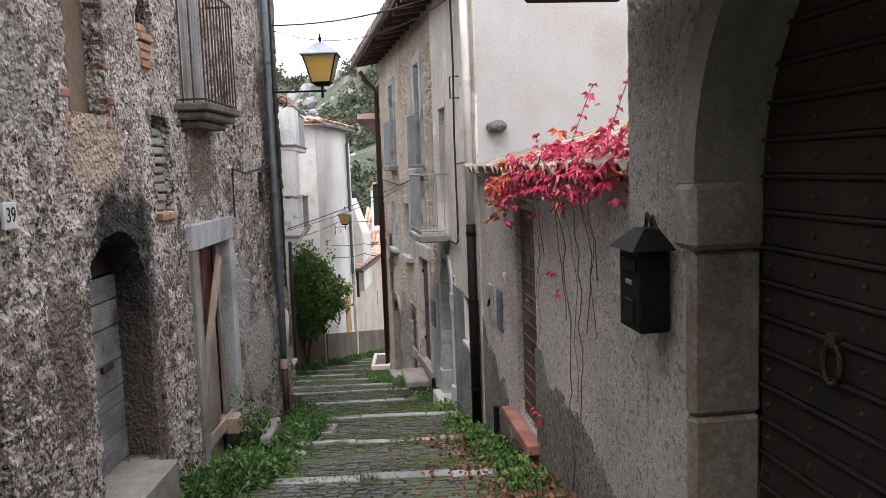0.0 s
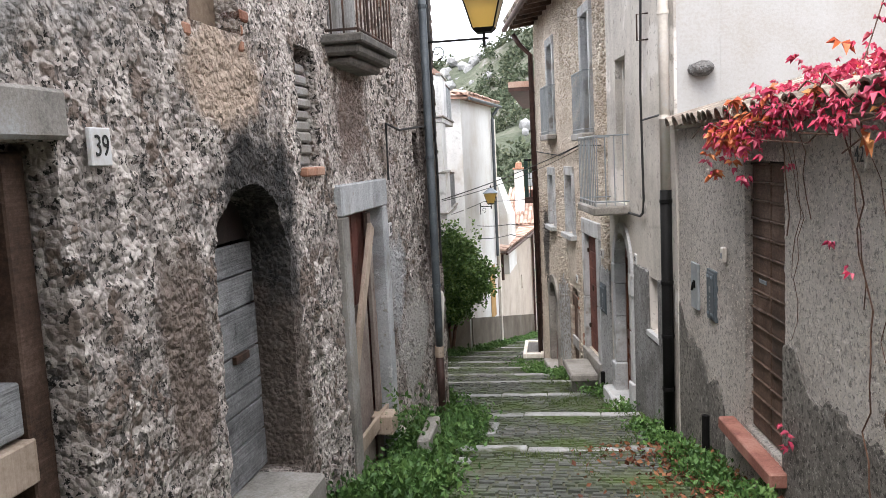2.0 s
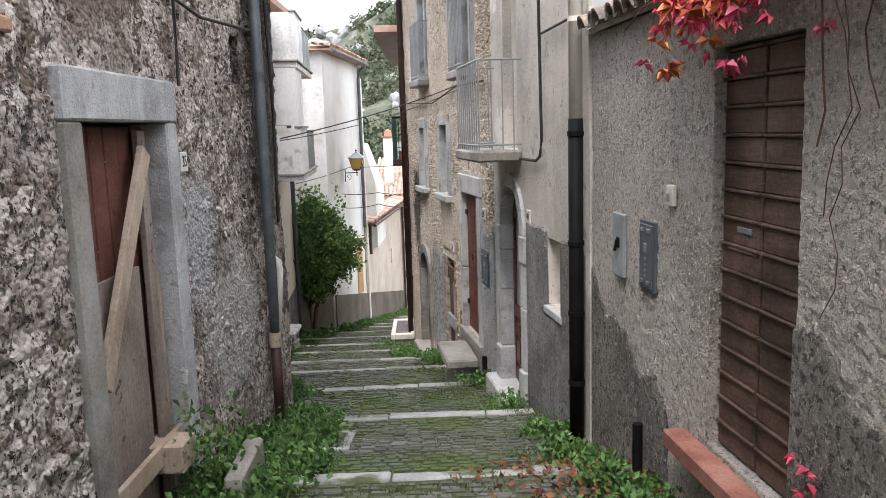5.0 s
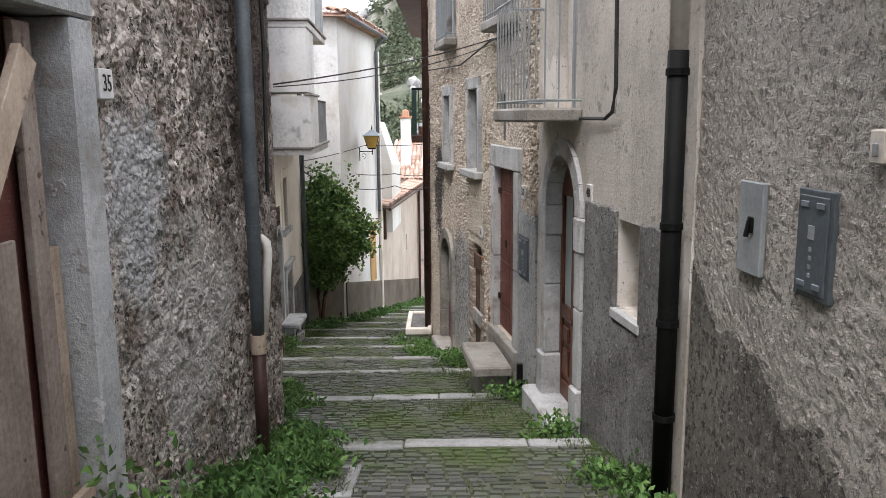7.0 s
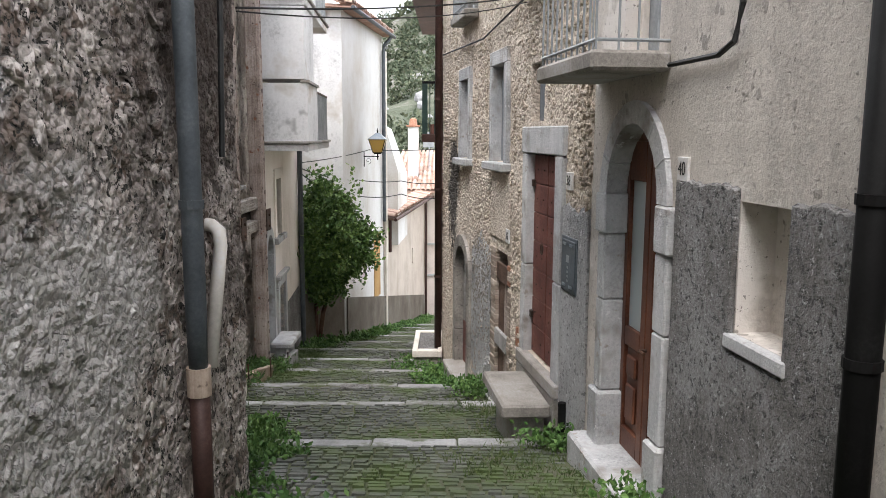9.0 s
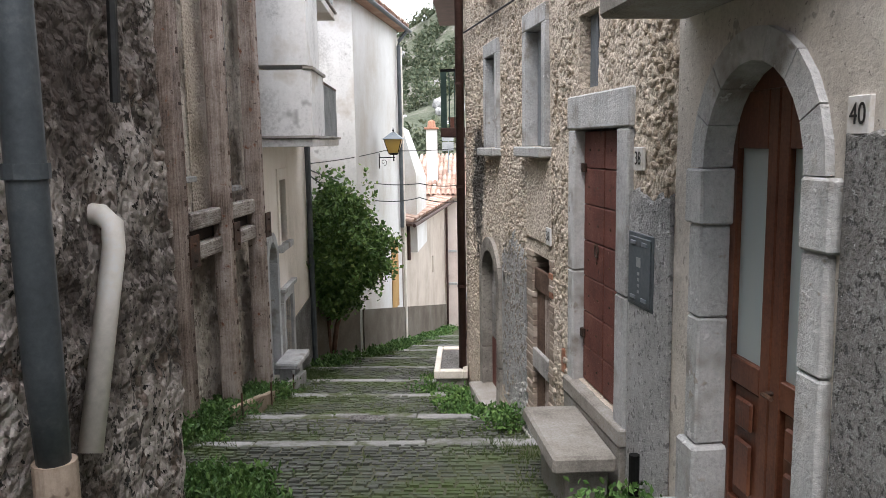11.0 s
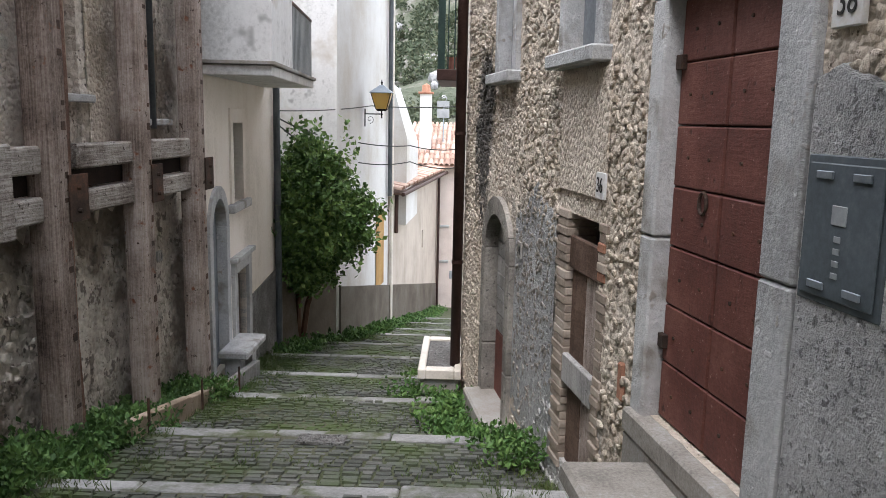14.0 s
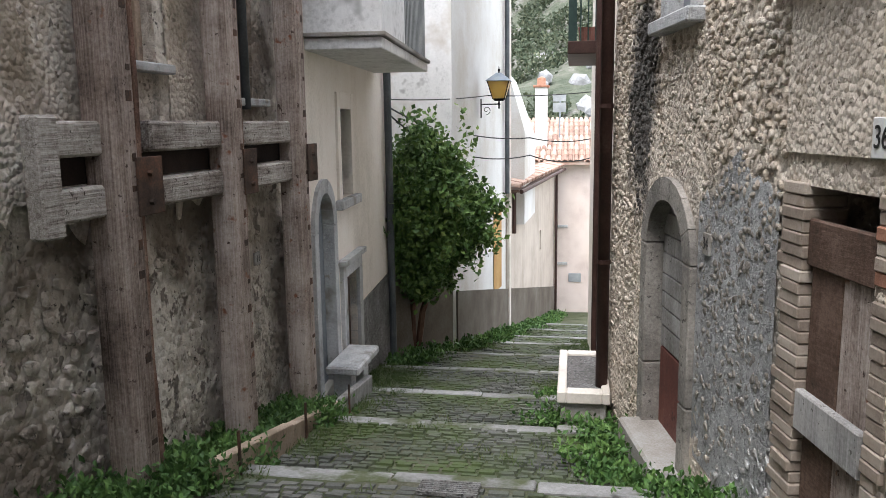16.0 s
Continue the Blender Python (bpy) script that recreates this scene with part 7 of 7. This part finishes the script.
def sett(cx, cy, w, d, rg):
    """One paving sett with a slightly domed top: 8 ring corners and their faces."""
    z = lane_z(cy)
    z0, z1 = lane_z(max(cy - d / 2, -3.9)), z
    s = (lane_z(cy + 0.01) - lane_z(cy - 0.01)) / 0.02
    s = s if abs(s) < 0.4 else -0.14
    h = rg.uniform(0.008, 0.024)
    j = lambda k: rg.uniform(-k, k)
    q = [(-w / 2, -d / 2), (w / 2, -d / 2), (w / 2, d / 2), (-w / 2, d / 2)]
    low = [(x + j(0.004), y + j(0.004)) for x, y in q]
    out = [(cx + x, cy + y, z + s * y - 0.03) for x, y in low] + [(cx + x * 0.86, cy + y * 0.8, z + s * y + h + j(0.003)) for x, y in low]
    return out


SETT_FACES = [(0, 1, 5, 4), (1, 2, 6, 5), (2, 3, 7, 6), (3, 0, 4, 7), (4, 5, 6, 7)]
paving = tagged(new("paving"), "small worn grey setts laid in rows, moss in the joints", "paving", kind="structure")
V, F, near = [], [], 0
y = 0.6
while y < 37.0:
    d = rg.uniform(0.075, 0.1) if y < 24 else 0.14
    if any(n - 0.2 < y + d / 2 < n + 0.03 for n in NOSES):
        y += d
        continue
    a, b = edges(y)
    x = a + (0.35 if y < 12.2 else 0.55 if y < 20.9 else 0.1) + rg.uniform(0, 0.1)
    while x < b - 0.12:
        w = rg.uniform(0.09, 0.17) if y < 24 else rg.uniform(0.14, 0.24)
        m = mossy(x + w / 2, y + d / 2)
        if m < 0.62 + rg.uniform(-0.1, 0.15):
            wv = 0.03 * math.sin(2.3 * x + 0.7 * y) + rg.uniform(-0.008, 0.008)
            c = sett(x + w / 2, y + d / 2 + wv, w - 0.012, d - 0.012, rg)
            if 12.9 < y < 14.6 and near < 280 and -2.4 < x < -0.3:
                near += 1
                raw("sett", c, SETT_FACES, M_SETT, paving)
            else:
                k = len(V)
                V += c
                F += [tuple(k + i for i in f) for f in SETT_FACES]
        x += w
    y += d
rest = raw("sett_field", V, F, M_SETT, paving)
rest["kind"] = "stuff"

# drain grating and manhole
t = thing("drain_grating", "grey iron drain grating in the paving", "drain")
gy = 17.66
for k in range(7):
    part("bar", hexa(bmesh.new(), [(-2.38 + px, gy + 0.036 * k + py, lane_z(gy + 0.036 * k) + 0.02 + pz) for pz in (0, 0.025) for px, py in ((0, 0), (0.4, 0), (0.4, 0.018), (0, 0.018))]), M_DADO, t)
t = thing("manhole", "square concrete manhole frame with a dark lid", "manhole")
my = 10.35
for x0, x1, y0, y1, mm, nm in ((-1.85, -1.35, my, my + 0.08, M_NOSING, "frame"), (-1.85, -1.35, my + 0.62, my + 0.7, M_NOSING, "frame"), (-1.43, -1.35, my + 0.08, my + 0.62, M_NOSING, "frame"), (-1.85, -1.43, my + 0.08, my + 0.62, M_DADO, "lid")):
    part(nm, hexa(bmesh.new(), [(x, y, lane_z(y) + z) for z in (-0.05, 0.03 if nm == "frame" else 0.02) for x, y in ((x0, y0), (x1, y0), (x1, y1), (x0, y1))], 0.006), mm, t)


def rubble(run, y0, y1, z0, z1, sy, sz, keep, holes, material, owner, seed, most, near_box, depth=(0.005, 0.02), shrink=0.005):
    """Irregular wall stones from a jittered grid, each the cell nearest its seed; the ones in near_box are parts, the rest one mesh."""
    rg = random.Random(seed)
    ny, nz = int((y1 - y0) / sy), int((z1 - z0) / sz)
    seeds = {(i, j): (y0 + sy * (i + 0.5 + (0.25 if j % 2 else -0.25) + rg.uniform(-0.46, 0.46)), z0 + sz * (j + 0.5 + rg.uniform(-0.46, 0.46))) for i in range(-1, ny + 1) for j in range(-1, nz + 1)}
    V, F, count = [], [], 0
    for i in range(ny):
        for j in range(nz):
            cy, cz = seeds[i, j]
            if any(a - 0.03 < cy < b + 0.03 and c - 0.03 < cz < e + 0.03 for a, b, c, e in holes) or not keep(cy, cz, rg):
                continue
            poly = [(cy - sy * 1.1, cz - sz * 1.1), (cy + sy * 1.1, cz - sz * 1.1), (cy + sy * 1.1, cz + sz * 1.1), (cy - sy * 1.1, cz + sz * 1.1)]
            for di in (-2, -1, 0, 1, 2):
                for dj in (-1, 0, 1):
                    o = seeds.get((i + di, j + dj))
                    if o is None or (di == 0 and dj == 0):
                        continue
                    dy, dz = o[0] - cy, o[1] - cz
                    l = math.hypot(dy, dz)
                    if l < 1e-6:
                        continue
                    lim = l / 2 - shrink
                    out = []
                    for k in range(len(poly)):
                        p, q = poly[k], poly[(k + 1) % len(poly)]
                        dp = ((p[0] - cy) * dy + (p[1] - cz) * dz) / l - lim
                        dq = ((q[0] - cy) * dy + (q[1] - cz) * dz) / l - lim
                        if dp <= 0:
                            out.append(p)
                        if dp * dq < 0:
                            f = dp / (dp - dq)
                            out.append((p[0] + (q[0] - p[0]) * f, p[1] + (q[1] - p[1]) * f))
                    poly = out
                    if len(poly) < 3:
                        break
                if len(poly) < 3:
                    break
            if len(poly) < 4:
                continue
            poly = [(p[0] + (q[0] - p[0]) * w, p[1] + (q[1] - p[1]) * w) for p, q in zip(poly, poly[1:] + poly[:1]) for w in (0.25, 0.75)]
            h = rg.uniform(*depth)
            n = len(poly)
            base = [run.pt(y, -0.02, z) for y, z in poly]
            ty, tz = rg.uniform(-0.12, 0.12), rg.uniform(-0.12, 0.12)
            mid = [run.pt(cy + (y - cy) * 0.95, h * 0.5 + (y - cy) * ty + (z - cz) * tz, cz + (z - cz) * 0.95) for y, z in poly]
            top = [run.pt(cy + (y - cy) * 0.78, h * rg.uniform(0.85, 1.15) + (y - cy) * ty + (z - cz) * tz, cz + (z - cz) * 0.78) for y, z in poly]
            v = base + mid + top
            f = [(k, (k + 1) % n, n + (k + 1) % n, n + k) for k in range(n)] + [(n + k, n + (k + 1) % n, 2 * n + (k + 1) % n, 2 * n + k) for k in range(n)] + [tuple(range(2 * n, 3 * n))]
            if count < most and near_box[0] < cy < near_box[1] and near_box[2] < cz < near_box[3]:
                count += 1
                raw("stone", v, f, material, owner, True)
            else:
                k0 = len(V)
                V += v
                F += [tuple(k0 + k for k in g) for g in f]
    ob = raw("stone_field", V, F, material, owner, True)
    ob["kind"] = "stuff"
    return ob


rubble(LB, 12.3, 20.8, -4.6, -1.9, 0.12, 0.09, lambda y, z, rg: rg.random() < 1.5 * float(fbm(np.array([y / 0.9]), np.array([z / 0.9]), 81, 3)[0]) - 0.42, [], M_PROPPED, wall_propped, 15, 150, (16.0, 18.5, -3.4, -2.0), (0.003, 0.018), 0.012)
holes2 = [(13.6, 14.32, -3.5, -0.75), (14.05, 14.3, -0.6, -0.34), (14.26, 15.64, -3.4, 0.02), (16.16, 17.1, -3.4, -1.34), (18.3, 19.6, -4.2, -1.5), (16.25, 17.25, -0.55, 0.92), (18.35, 19.3, -0.55, 0.88), (14.98, 15.47, 0.03, 0.64), (14.5, 15.5, 1.3, 3.62), (18.0, 19.05, 1.4, 3.6), (16.15, 16.4, -1.35, -1.1), (16.4, 17.1, -1.3, -0.8)]
rubble(R2, 13.68, 20.85, -4.6, 4.2, 0.06, 0.042, lambda y, z, rg: rg.random() < 0.1 + 0.9 * float(fbm(np.array([y / 0.7]), np.array([z / 0.7]), 71, 3)[0]), holes2, M_RUBSTONE, wall_r2, 5, 290, (15.6, 17.6, -2.3, -1.0), (0.002, 0.014), 0.004)
holes1 = [(3.1, 4.3, -1.5, 1.7), (5.2, 6.5, -1.5, 1.2), (5.1, 6.1, 1.6, 3.1), (6.7, 7.3, 1.05, 2.1), (7.4, 9.05, -2, 1.1), (7.35, 8.65, 1.9, 4.2), (10.45, 10.8, 1.05, 1.55), (4.25, 4.55, 1.15, 1.45), (6.55, 7.0, 2.3, 3.1), (8.98, 9.2, 0.4, 0.62)]


def patchy(y, z, rg):
    v = float(fbm(np.array([y / 0.9]), np.array([z / 0.9]), 61, 3)[0])
    return v > (0.62 if y < 8.9 else 0.5) and rg.random() < 0.55


rubble(LA, 2.6, 12.1, -2.6, 3.3, 0.1, 0.07, patchy, holes1, M_RUBBLE, wall_left, 6, 280, (9.2, 11.8, -1.6, 1.2), (0.004, 0.016), 0.011)
